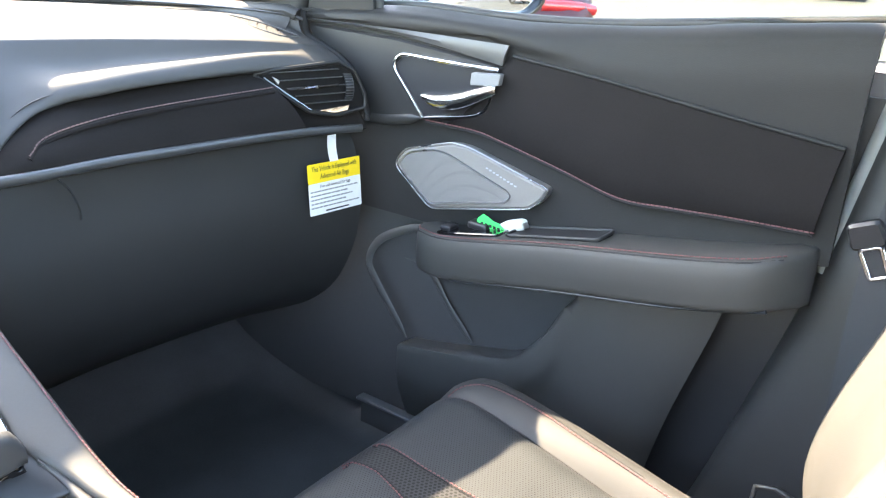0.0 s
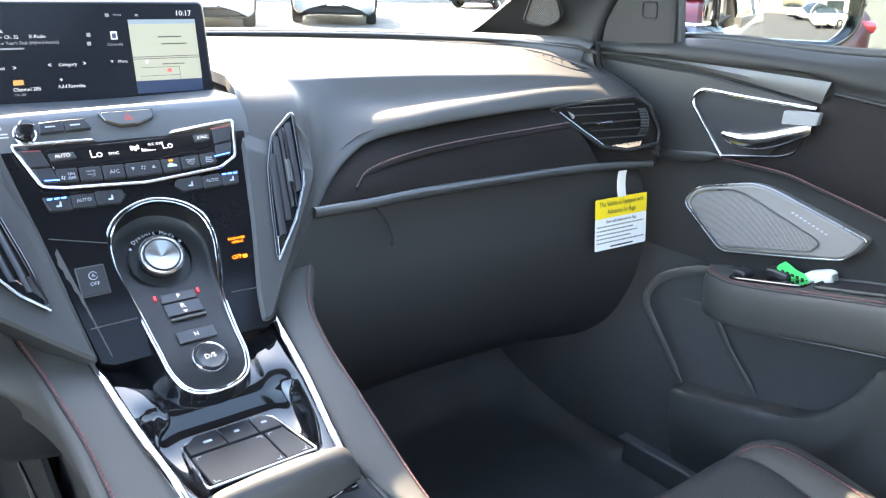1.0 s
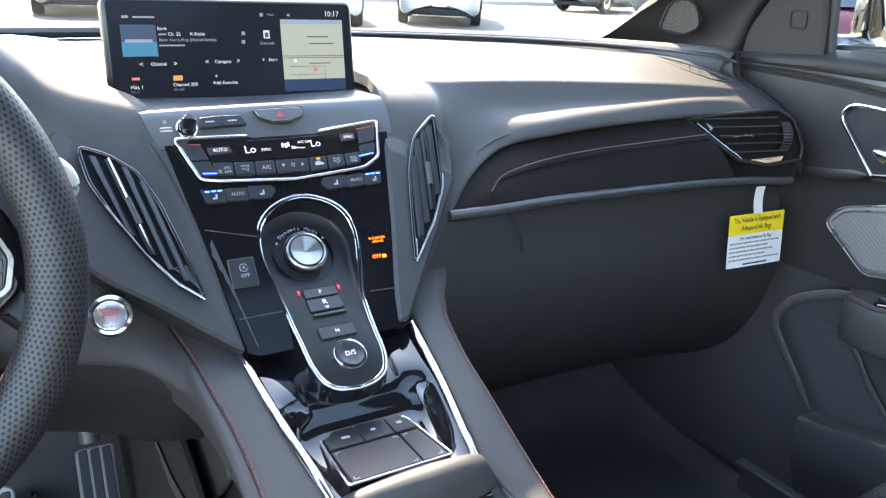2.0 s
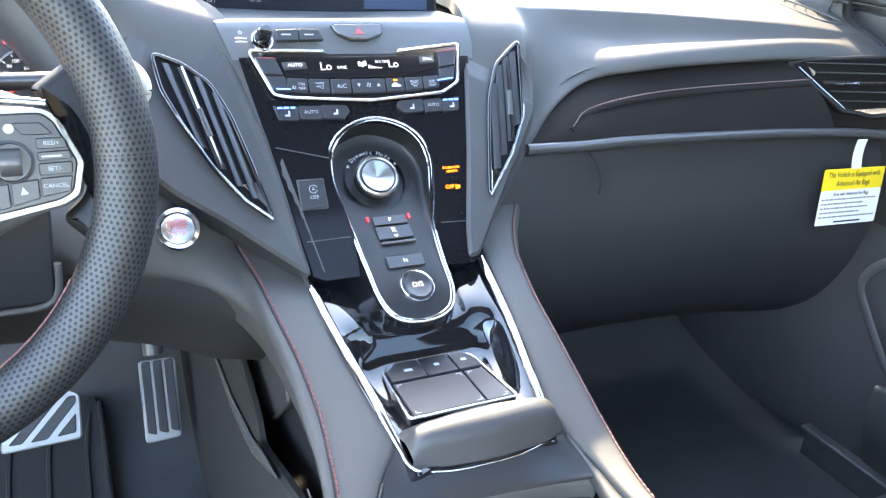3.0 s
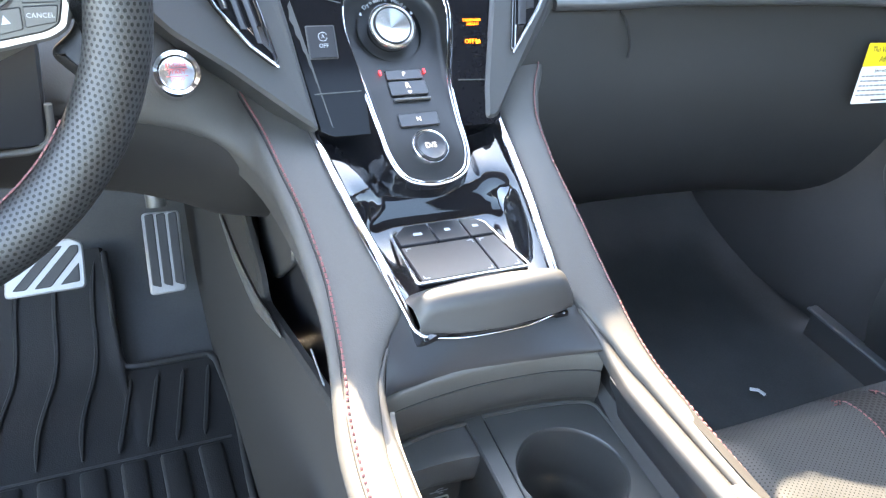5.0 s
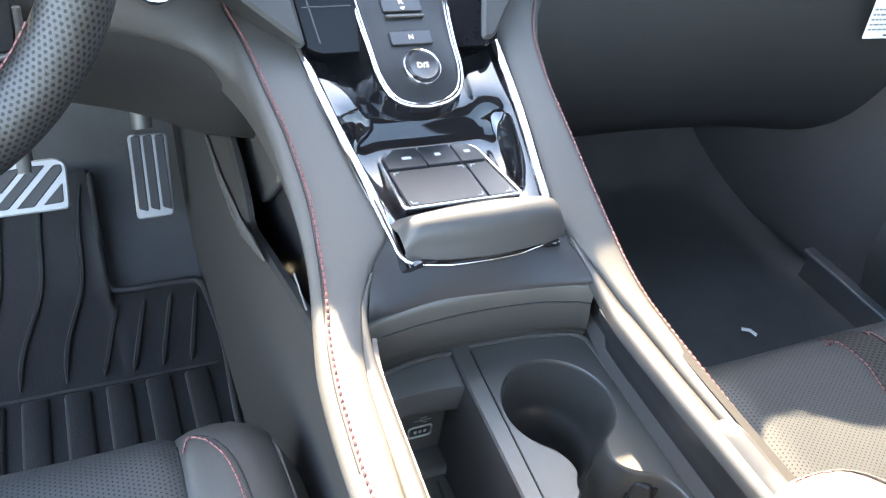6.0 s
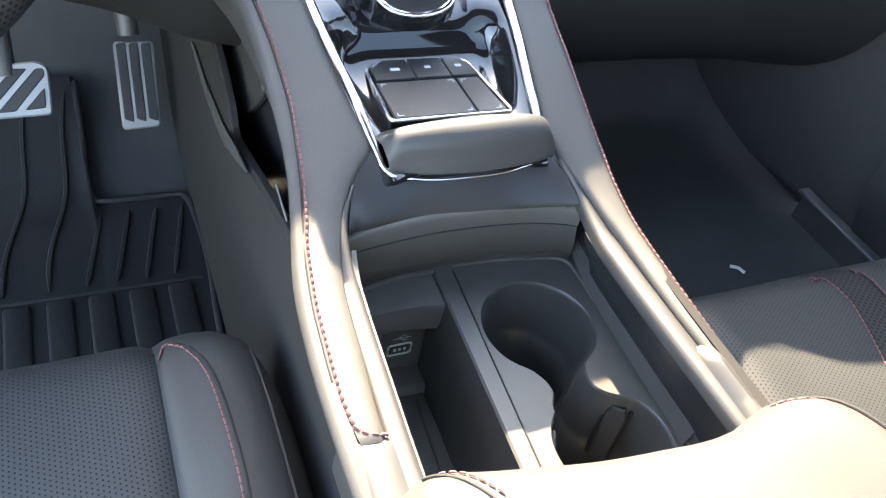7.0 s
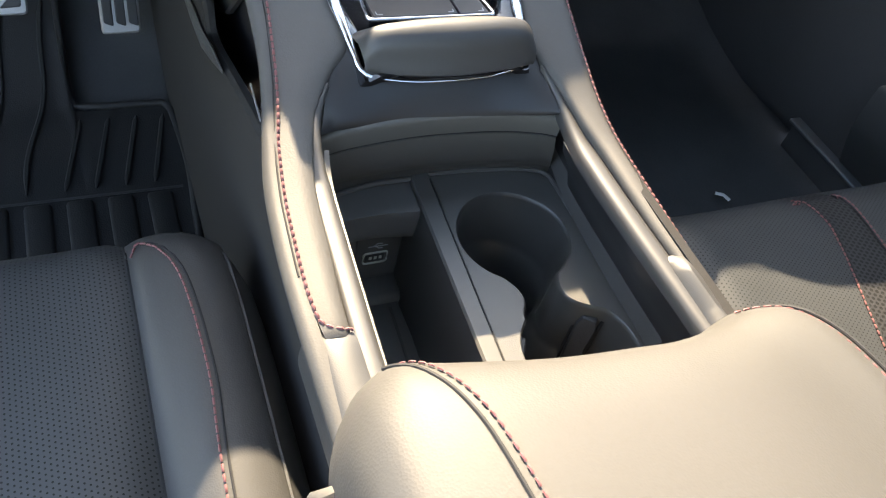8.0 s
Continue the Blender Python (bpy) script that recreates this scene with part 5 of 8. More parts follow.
PP = lambda u, v, h=0.0: V((u, 0.84 + v, 0.806 + h))
PO = [(-0.0415, 0.0215), (-0.0290, 0.0325), (0.0305, 0.0315), (0.0385, 0.0235), (0.0455, -0.0390), (-0.0445, -0.0390)]
part("bed", plate(rounded(PO, 0.003), PP, 0.008, 0.001, rise=0.0), GLOSS, pad, "gloss black bed", smooth=False)
part("chrome_outline", tube([PP(q.x, q.y, 0.0006) for q in rounded(PO, 0.004)], 0.0014, 8, True), CHROME, pad, "chrome outline")
key("touch_surface", bar(-0.0402, -0.0375, 0.0190, 0.0045), PP, pad, BUTTON, rise=0.0016, label="matte touch surface")
key("side_key", [(0.0203, 0.0045), (0.0375, 0.0045), (0.0420, -0.0375), (0.0203, -0.0375)], PP, pad, BUTTON, rise=0.0016)
for o in ([(-0.0395, 0.0190), (-0.0280, 0.0300), (-0.0100, 0.0300), (-0.0100, 0.0058), (-0.0400, 0.0058)], [(-0.0090, 0.0300), (0.0170, 0.0300), (0.0170, 0.0058), (-0.0090, 0.0058)], [(0.0180, 0.0300), (0.0295, 0.0295), (0.0365, 0.0225), (0.0375, 0.0058), (0.0180, 0.0058)]):
    key("top_key", o, PP, pad, BUTTON, rise=0.0030)
for u, v, w in ((-0.022, 0.0170, 0.0035), (0.003, 0.0180, 0.0022), (0.027, 0.0180, 0.0024)):
    part("legend", plate(rounded(bar(u - w, v - 0.0016, u + w, v + 0.0016), 0.0006, 2), PP, 0.0004, 0.0001, rise=0.0034), LEGEND, pad, smooth=False)
for u, v, su, sv in ((-0.0375, 0.0020, 1, -1), (0.0165, 0.0020, -1, -1), (-0.0375, -0.0350, 1, 1), (0.0165, -0.0350, -1, 1), (0.0228, 0.0020, 1, -1), (0.0385, -0.0350, -1, 1)):
    part("legend", plate(bar(min(u, u + su * 0.004), v - 0.0003, max(u, u + su * 0.004), v + 0.0003), PP, 0.0003, 0.0001, rise=0.0019), LEGEND, pad, smooth=False)
    part("legend", plate(bar(u - 0.0003, min(v, v + sv * 0.003), u + 0.0003, max(v, v + sv * 0.003)), PP, 0.0003, 0.0001, rise=0.0019), LEGEND, pad, smooth=False)

# ---- console: sides, tunnel, tray ----
TX = lambda x: (lambda u, v, h=0.0: V((x - h - (0.70 - v) * 0.03, u, v)))
part("tunnel_side", plate(rounded([(1.46, 0.40), (0.40, 0.40), (0.40, 0.745), (0.70, 0.752), (0.762, 0.748), (0.813, 0.734), (0.893, 0.710), (0.952, 0.692), (0.972, 0.712), (1.03, 0.729), (1.16, 0.745), (1.46, 0.745)], 0.012), TX(-0.1185), 0.008, 0.003), CARPET_SIDE, console, "carpeted tunnel side, its shade in the colour", smooth=False)
part("tunnel_trim", tube([TX(-0.1205)(u, v) for u, v in ((1.13, 0.675), (1.055, 0.672), (1.00, 0.678), (0.962, 0.684), (0.92, 0.699), (0.88, 0.712))], 0.0085, 10, flat=0.35, up=(1, 0, 0), rad=lambda q: 0.0085 * min(1, 0.4 + q * 2, 0.15 + (1 - q) * 3)), KNEE_BLACK, console, "smooth trim round the open storage")
part("storage_back", loft([[(-0.086, y, 0.60), (-0.087, y, 0.66), (-0.088, y, 0.70), (-0.088, y, z)] for y, z in ((0.74, 0.745), (0.80, 0.775), (0.88, 0.805), (1.0, 0.835), (1.10, 0.84))], 12, 10, 0.004), BUTTON, console, "dark inside of the open storage")
part("storage_floor", block((-0.116, 0.70, 0.60), (-0.088, 1.12, 0.612), 0.002), BUTTON, console, "dark storage floor")
part("storage_plate", plate(rounded([(1.05, 0.665), (1.055, 0.80), (0.955, 0.80), (0.935, 0.742), (0.985, 0.690)], 0.006), TX(-0.098), 0.006, 0.002), SOFT, console, "flat plate inside the storage", smooth=False)
part("storage_rail", tube([V((-0.1125, 0.8236, 0.7451)), V((-0.1125, 0.7793, 0.7379))], 0.0007, 6), SATIN, console, "thin bright edge")
part("tunnel_side", loft([[(0.092, y, 0.775), (0.095, y, 0.70), (0.105, y, 0.60), (0.115, y, 0.50), (0.124, y, 0.40)] for y in (0.10, 0.4, 0.7, 0.9, 1.1, 1.45)], 24, 16, 0.006), CARPET_SIDE, console, "carpeted tunnel side, its shade in the colour")
# red seams along the padding
seam_l = [tuple(p) for p in STITCH_L[2:-10]] + [(-0.1262, 0.609, 0.7718), (-0.1240, 0.6035, 0.7716), (-0.1190, 0.6002, 0.7716), (-0.1130, 0.5988, 0.7708)]
seam_r = [(xs, y, z + 0.0006) for y, xi, xs, z in PAD_EDGE[1][1:15]] + [(0.0986, 0.600, 0.7717), (0.0972, 0.5935, 0.7716), (0.0935, 0.5905, 0.7714), (0.0895, 0.5900, 0.7706)]
for line, r in ((seam_l, 0.0009), (seam_r, 0.0007)):
    part("stitching", stitches([p + V((0, 0, 0.0008)) for p in spl(line, 110)], 0.0047, 0.0031, r), RED_THREAD, console, "red stitched seam")
part("seam", tube([p + V((-0.0022, 0, 0.0001)) for p in STITCH_L[2:-12]], 0.0006, 5), SEAM, console, "fine fold beside the stitching")

# rails beside the tray, running up into the wall under the wrist rest
RAILS = {-1: ([(-0.0800, 0.762, 0.7905), (-0.0885, 0.748, 0.7850), (-0.0945, 0.733, 0.7790), (-0.0985, 0.712, 0.7728), (-0.1005, 0.690, 0.7705), (-0.1035, 0.64, 0.770), (-0.1070, 0.575, 0.770), (-0.1080, 0.52, 0.770)], 0.0064),
         1: ([(0.0690, 0.764, 0.7905), (0.0745, 0.750, 0.7830), (0.0775, 0.732, 0.7765), (0.0785, 0.712, 0.7720), (0.0788, 0.690, 0.7705), (0.0795, 0.64, 0.770), (0.0815, 0.575, 0.770), (0.0830, 0.52, 0.770)], 0.0066)}
for s in (-1, 1):
    pts, half = RAILS[s]
    rl = spl(pts, 50)
    rail_rows = []
    for k, p in enumerate(rl):
        w = half * min(1.0, 0.12 + k / 16)
        rail_rows.append([p + V((s * dx * w, 0, dz)) for dx, dz in ((1.06, -0.012), (1.02, -0.0030), (0.90, -0.0004), (0.55, 0.0006), (-0.35, 0.0006), (-0.80, -0.0006), (-0.98, -0.0032), (-1.02, -0.010))])
    part("rail", grid(rail_rows, None, 0.002, False, (V((0.0, 0.6, 6.0)), 0.5)), RAIL, console, "smooth black rail beside the tray")
    if s > 0:
        wl = [[p + V((-half * 0.90, 0, -0.010)), p + V((-half * 0.55, 0, -0.018)), V((0.0850, p.y, p.z - 0.036)), V((0.0975, p.y, 0.702)), V((0.0980, p.y, 0.66))] for p in rl[10:]]
        part("tray_wall", grid(wl, None, 0.003), TRAY_BLACK, console, "smooth dark tray wall")
    else:
        wl = [[p + V((half * 0.90, 0, -0.008)), p + V((half + 0.002, 0, -0.03)), p + V((half + 0.004, 0, -0.08)), p + V((half + 0.006, 0, -0.17))] for p in rl[8:]]
        part("tray_wall", grid(wl, None, 0.003), HARD, console, "black tray wall")


# front wall of the tray with its curved steps
def arc(y0, z, xl=-0.094, xr=0.0775, drop=0.013):
    return [(xl, y0 - drop, z), (xl * 0.80, y0 - drop * 0.45, z), (xl * 0.4, y0 - 0.001, z), (-0.005, y0, z), (xr * 0.5, y0 - 0.003, z), (xr * 0.85, y0 - 0.009, z), (xr, y0 - 0.014, z)]


under = [(-0.0620, 0.789, 0.800), (-0.0560, 0.772, 0.7935), (-0.030, 0.765, 0.7900), (0.005, 0.763, 0.7890), (0.035, 0.766, 0.7900), (0.0570, 0.773, 0.7935), (0.0655, 0.786, 0.799)]
mids = [(-0.0790, 0.764, 0.7885), (-0.0660, 0.760, 0.7840), (-0.034, 0.757, 0.7810), (-0.002, 0.756, 0.7805), (0.032, 0.756, 0.7810), (0.0580, 0.756, 0.7840), (0.0690, 0.764, 0.7880)]
lows = [(-0.0890, 0.738, 0.7775), (-0.0745, 0.745, 0.7735), (-0.038, 0.750, 0.7712), (-0.005, 0.7495, 0.7710), (0.030, 0.747, 0.7712), (0.0600, 0.741, 0.7735), (0.0735, 0.736, 0.7765)]
# near-black colour puts in the shadow that the wrist rest casts here
part("tray_front", loft([under, mids, lows, [(x * 1.01, y - 0.002, z - 0.004) for x, y, z in lows]], 24, 60, 0.003), TRAY_BLACK, console, "smooth wall under the wrist rest, darkened for its shadow")
part("tray_step", loft([arc(0.7505, 0.7690), arc(0.7475, 0.7675), arc(0.7465, 0.7620), arc(0.7465, 0.7545)], 14, 44, 0.003), CUP_LINER, console, "upper curved step")
part("step_groove", tube(spl(arc(0.7475, 0.7535), 40), 0.0009, 5), SEAM, console, "dark line between the steps")
part("tray_step", loft([arc(0.7465, 0.7525), arc(0.7495, 0.735, xr=0.083), arc(0.7560, 0.715, xr=0.090), arc(0.7620, 0.703, xr=0.095), arc(0.766, 0.60, xr=0.095)], 20, 44, 0.003), CUP_LINER, console, "lower curved step")
part("floor_lip", tube(spl([(0.002, 0.7605, 0.7035), (0.042, 0.7585, 0.7035), (0.078, 0.7530, 0.7035), (0.0905, 0.7480, 0.7035), (0.0940, 0.739, 0.7035), (0.0935, 0.68, 0.7035), (0.0915, 0.50, 0.7035)], 50), 0.0017, 6), HARD, console, "raised lip round the cup holders")
part("floor_lip", tube(spl([(-0.076, 0.7510, 0.7025), (-0.042, 0.7580, 0.7025), (-0.0125, 0.7590, 0.7025)], 20), 0.0020, 6), HARD, console, "raised lip over the bay")

# cup holder plate with its figure-of-eight well
PLATE_Z = 0.702
c1, r1, c2, r2 = V((0.0423, 0.6944)), 0.0414, V((0.0460, 0.5965)), 0.0403
WELL = []
for i in range(41):
    a = radians(-62 + 296 * i / 40)
    WELL.append((c1.x + r1 * math.cos(a), c1.y + r1 * math.sin(a)))
WELL += [(0.0193, 0.6593), (0.0242, 0.6494), (0.0248, 0.6400), (0.0198, 0.6316)]
for i in range(41):
    a = radians(132 + 268 * i / 40)
    WELL.append((c2.x + r2 * math.cos(a), c2.y + r2 * math.sin(a)))
WELL += [(0.0690, 0.6263), (0.0606, 0.6316), (0.0556, 0.6384), (0.0554, 0.6473), (0.0585, 0.6551)]
WELL = [(p.x, p.y) for p in spl(WELL, 140, True)]


def holed(outer, hole, z, bm):
    """A flat sheet with a hole."""
    edges = []
    for ring in (outer, hole):
        vs = [bm.verts.new((x, y, z)) for x, y in ring]
        edges += [bm.edges.new((vs[i], vs[(i + 1) % len(vs)])) for i in range(len(vs))]
    bmesh.ops.triangle_fill(bm, use_beauty=True, use_dissolve=False, edges=edges)
    return bm


bm = holed([(-0.0145, 0.49), (0.0985, 0.49), (0.0985, 0.752), (0.04, 0.764), (0.000, 0.766)], WELL, PLATE_Z, bmesh.new())
for f in list(bm.faces):
    if f.normal.z < 0:
        f.normal_flip()
part("cup_plate", bm, HARD, console, "black cup holder plate", smooth=False)


def shrunk(ring, d):
    """The ring moved inwards by d."""
    n = len(ring)
    out = []
    for i in range(n):
        t = (V(ring[(i + 2) % n]) - V(ring[i - 2])).normalized()
        out.append((ring[i][0] - t.y * d, ring[i][1] + t.x * d))
    return out


rows = []
for z, d in ((PLATE_Z, 0.0), (PLATE_Z - 0.0010, 0.0010), (PLATE_Z - 0.0035, 0.0018), (PLATE_Z - 0.045, 0.0034), (PLATE_Z - 0.052, 0.0050), (PLATE_Z - 0.054, 0.0072), (PLATE_Z - 0.075, 0.0080), (PLATE_Z - 0.085, 0.0088)):
    rows.append([V((x, y, z)) for x, y in shrunk(WELL, d)])
part("cup_well", grid(rows, None, 0, True), CUP_DARK, console, "dark cup holder well")
part("cup_floor", block((-0.008, 0.545, PLATE_Z - 0.094), (0.0975, 0.755, PLATE_Z - 0.0845), 0.001), RUBBER, console, "rubber cup holder floor")
for c, turn in ((c1, 0.4), (c2, -0.3)):
    part("floor_ring", tube([V((c.x + 0.024 * math.cos(a), c.y + 0.024 * math.sin(a), PLATE_Z - 0.0845)) for a in [turn + 2 * math.pi * i / 40 for i in range(40)]], 0.0013, 6, True), RUBBER, console, "moulded ring in the cup floor")
TAB_A = radians(48)
tab_dir = V((math.cos(TAB_A), math.sin(TAB_A), 0))
tab_at = lambda r, z: V((c2.x, c2.y, z)) + tab_dir * r
TAB = flat(tab_at(0.0240, 0.647), (tab_dir.y, -tab_dir.x, 0), tab_at(0.0335, 0.694) - tab_at(0.0240, 0.647))
part("spring_tab", plate(rounded([(-0.0062, 0.0), (0.0062, 0.0), (0.0072, 0.040), (0.0050, 0.047), (-0.0050, 0.047), (-0.0072, 0.040)], 0.0018), TAB, 0.012, 0.0012, rise=0.0), RUBBER, console, "spring tab in the cup holder", smooth=False)
for d in (-1, 1):
    part("tab_slot", plate([(d * 0.0064, 0.0), (d * 0.0074, 0.046), (d * 0.0096, 0.046), (d * 0.0082, 0.0)], TAB, 0.010, 0.0003, rise=-0.0030), SEAM, console, smooth=False)
TAB_B = radians(150)
TB2 = flat(V((c2.x, c2.y, 0.650)) + V((math.cos(TAB_B), math.sin(TAB_B), 0)) * 0.031, (math.sin(TAB_B), -math.cos(TAB_B), 0), (0.003 * math.cos(TAB_B), 0.003 * math.sin(TAB_B), 0.045))
part("spring_tab", plate(rounded(bar(-0.0066, 0.0, 0.0066, 0.042), 0.002), TB2, 0.012, 0.001, rise=0.0), SOFT, console, "spring tab in the cup holder", smooth=False)
DIV = lambda u, v, h=0: V((u - (0.760 - v) * 0.062, v, PLATE_Z + 0.002 + h))
part("divider", plate(rounded([(-0.0095, 0.49), (0.0030, 0.49), (0.0030, 0.763), (-0.0130, 0.762)], 0.002), DIV, 0.112, 0.0015), HARD, console, "ridge between the trays", smooth=False)
part("divider_line", tube([DIV(0.0012, v, 0.0) for v in (0.755, 0.62, 0.50)], 0.0006, 5), SEAM, console, "fine joint along the ridge")
part("phone_bay_floor", block((-0.108, 0.49, 0.590), (-0.016, 0.77, 0.600), 0.001), BAY_GREY, console, "smooth dark bay floor")
part("bay_shelf", loft([[(x, 0.768, z0), (x, y0 + 0.004, z0), (x, y0, z0 - 0.003), (x, y0 + 0.004, z0 - 0.030), (x, y0 + 0.014, z0 - 0.032)] for x, y0, z0 in ((-0.096, 0.726, 0.698), (-0.07, 0.731, 0.699), (-0.04, 0.732, 0.700), (-0.010, 0.728, 0.700))], 12, 20, 0.003), BAY_GREY, console, "curved shelf over the sockets")
part("socket_wall", block((-0.105, 0.7505, 0.592), (-0.0095, 0.764, 0.690), 0.002), BAY_GREY, console, "black socket wall")
part("bay_step", block((-0.105, 0.727, 0.592), (-0.012, 0.752, 0.6085), 0.004), BAY_GREY, console, "step in the bay floor")
UP = lambda u, v, h=0.0: V((-0.0310 + u, 0.7500 - h, 0.630 + v))
part("socket_panel", plate(rounded([(-0.0160, -0.026), (0.0200, -0.028), (0.0205, 0.026), (-0.0185, 0.026)], 0.003), UP, 0.004, 0.001, rise=0.0012), HARD, console, "socket panel", smooth=False)
US = lambda u, v, h=0.0: UP(u - 0.0035, v - 0.0100, h)
part("socket_rim", tube([US(q.x, q.y, 0.0016) for q in rounded(bar(-0.0075, 0.0060, 0.0115, 0.0180), 0.003)], 0.0008, 6, True), FOAM, console, "pale socket rim")
part("socket", plate(rounded(bar(-0.0055, 0.0080, 0.0095, 0.0160), 0.001), US, 0.002, 0.0003, rise=0.0016), INK, console, "charging socket", smooth=False)
for u in (-0.003, 0.001, 0.005):
    part("socket_contact", plate(bar(u, 0.0105, u + 0.0024, 0.0135), US, 0.001, 0.0002, rise=0.0020), FOAM, console, smooth=False)
for row in ([(-0.005, 0.0245), (0.010, 0.0245)], [(-0.001, 0.0245), (0.002, 0.0272), (0.006, 0.0272)], [(0.001, 0.0245), (0.0035, 0.0220), (0.0065, 0.0220)]):
    part("socket_mark", tube([US(u, v + 0.001, 0.0018) for u, v in row], 0.0004, 5), LEGEND, console)
part("bay_line", tube([V((-0.024, 0.722, 0.6005)), V((-0.0345, 0.55, 0.6005))], 0.0012, 5), HARD, console, "fine ridge in the bay floor")

# ---- armrest lid ----
lid = thing("armrest_lid", (-0.012, 0.40, 0.76), "black leather armrest lid with red stitching, sunlit", "armrest")
def lid_section(x, dy, dz):
    return [(x, 0.536 + dy, 0.765), (x, 0.545 + dy, 0.785 + dz * 0.4), (x, 0.541 + dy, 0.804 + dz), (x, 0.526 + dy, 0.822 + dz), (x, 0.49 + dy, 0.833 + dz), (x, 0.40, 0.842 + dz), (x, 0.25, 0.846 + dz), (x, 0.16, 0.842 + dz), (x, 0.13, 0.80)]


LID_SECTIONS = [(-0.146, -0.030, -0.055), (-0.141, -0.010, -0.020), (-0.131, 0.004, -0.007), (-0.119, 0.013, -0.003), (-0.108, 0.015, -0.001), (-0.085, 0.008, 0.002), (-0.04, -0.001, 0.003), (0, -0.005, 0.003), (0.018, -0.006, 0.002), (0.035, -0.005, 0.0), (0.052, -0.002, -0.003), (0.066, 0.003, -0.006), (0.082, 0.007, -0.008), (0.098, 0.005, -0.009), (0.110, -0.004, -0.013), (0.119, -0.020, -0.024), (0.125, -0.04, -0.055)]


skin = loft([lid_section(*q) for q in LID_SECTIONS], 80, 70, 0.01, toward=ABOVE)
lid_tree = BVHTree.FromBMesh(skin)
part("cushion", skin, LEATHER, lid, "smooth black leather cushion")


def on_lid(x, y):
    """The place on top of the lid."""
    hit = lid_tree.ray_cast(V((x, y, 1.2)), V((0, 0, -1)))[0]
    return V((x, y, 0.79)) if hit is None else hit + V((0, 0, 0.0003))


for s, seam_line in ((1, [(-0.114, 0.554), (-0.106, 0.547), (-0.0995, 0.534), (-0.0945, 0.517), (-0.0915, 0.497), (-0.089, 0.45), (-0.087, 0.38), (-0.086, 0.24)]), (-1, [(0.078, 0.546), (0.088, 0.545), (0.096, 0.539), (0.1015, 0.529), (0.1045, 0.515), (0.106, 0.495), (0.106, 0.45), (0.105, 0.38), (0.104, 0.24)])):
    flow = [on_lid(p.x, p.y) for p in spl(seam_line, 70)]
    part("seam", tube([p - V((s * 0.0016, 0, 0)) for p in flow], 0.0010, 6), SEAM, lid, "dark seam")
    part("stitching", stitches([p + V((s * 0.0030, 0, 0.0004)) for p in flow], 0.0052, 0.0034, 0.0006), RED_THREAD, lid, "red stitches")

# ---- seats ----
def seat_cushion(cx, seat, dy=0.0, lean=0.0):
    """The cushion of a front seat: perforated middle with a coarse stripe, smooth bolsters, seams, stitching."""
    edge = [(-0.255, 0.585, 0.70), (-0.248, 0.63, 0.735), (-0.232, 0.658, 0.757), (-0.205, 0.668, 0.768), (-0.170, 0.662, 0.773), (-0.10, 0.656, 0.776), (0.0, 0.655, 0.778)]
    edge = edge + [(-u, z, y) for u, z, y in edge[-2::-1]]
    curve = spl([(u, y, z) for u, z, y in edge], 121)

    def prof(u):
        q = min(curve, key=lambda p: abs(p.x - u))
        x, yf, zt = cx + u, q.y + dy, q.z
        return spl([(x, yf - 0.06, 0.48), (x, yf - 0.008, 0.56), (x, yf, zt - 0.035), (x, yf - 0.018, zt - 0.008), (x, yf - 0.06, zt + 0.004), (x, 0.55, zt), (x, 0.30, zt - 0.02), (x, 0.12, zt - 0.03)], 60)

    store = {}

    def point(u, k):
        """A place on the cushion: across, and by its number along the profile."""
        a = round(u, 4)
        if a not in store:
            store[a] = prof(a)
        p = store[a][k].copy()
        back = min(1.0, max(0.0, (0.71 + dy - p.y) / 0.20))      # the valleys beside the bolsters deepen to the rear
        p.z += -0.014 * back * math.exp(-((abs(u) - 0.168) / 0.020) ** 2) - 0.006 * math.exp(-((abs(u) - 0.168) / 0.006) ** 2)
        p.x = cx + u * (1 - (lean * min(1.0, max(0.0, (0.70 - p.y) / 0.28)) if u > 0 else 0.0))
        return p

    def strip(name, ua, ub, n, mat, label, first=0):
        """A band of the cushion between two edges, each a share of the width or a curve over y."""
        rows = []
        for i in range(n + 1):
            row = []
            for k in range(first, 60):
                y = prof_mid[k].y
                a, b = (e(y - dy) if callable(e) else e for e in (ua, ub))
                row.append(point(a + (b - a) * i / n, k))
            rows.append(row)
        return part(name, grid(rows, None, 0.006, False, ABOVE), mat, seat, label)

    def on(u, y):
        for k in range(14, 59):
            a, b = prof_mid[k].y - dy, prof_mid[k + 1].y - dy
            if b <= y <= a:
                return point(u, k).lerp(point(u, k + 1), (a - y) / max(a - b, 1e-6)) + V((0, 0, 0.0008))
        return point(u, 15 if y > 0.7 else 59) + V((0, 0, 0.0008))
    prof_mid = prof(0.0)
    n = lambda a, b, k: [a + (b - a) * i / k for i in range(k + 1)]
    left_edge = lambda y: float(np.interp(y, (0.50, 0.585, 0.635, 0.680, 0.715, 0.750, 0.777), (-0.052, -0.057, -0.040, -0.023, -0.011, -0.009, -0.025)))
    right_edge = lambda y: float(np.interp(y, (0.50, 0.635, 0.680, 0.715, 0.748, 0.777), (0.020, 0.021, 0.023, 0.028, 0.032, 0.025)))
    strip("cushion_panel", -0.168, lambda y: left_edge(y) - 0.0006, 14, PERFORATED, "perforated black leather")
    strip("cushion_panel", lambda y: right_edge(y) + 0.0006, 0.168, 14, PERFORATED, "perforated black leather")
    strip("center_stripe", left_edge, right_edge, 5, STRIPE, "coarsely perforated black stripe")
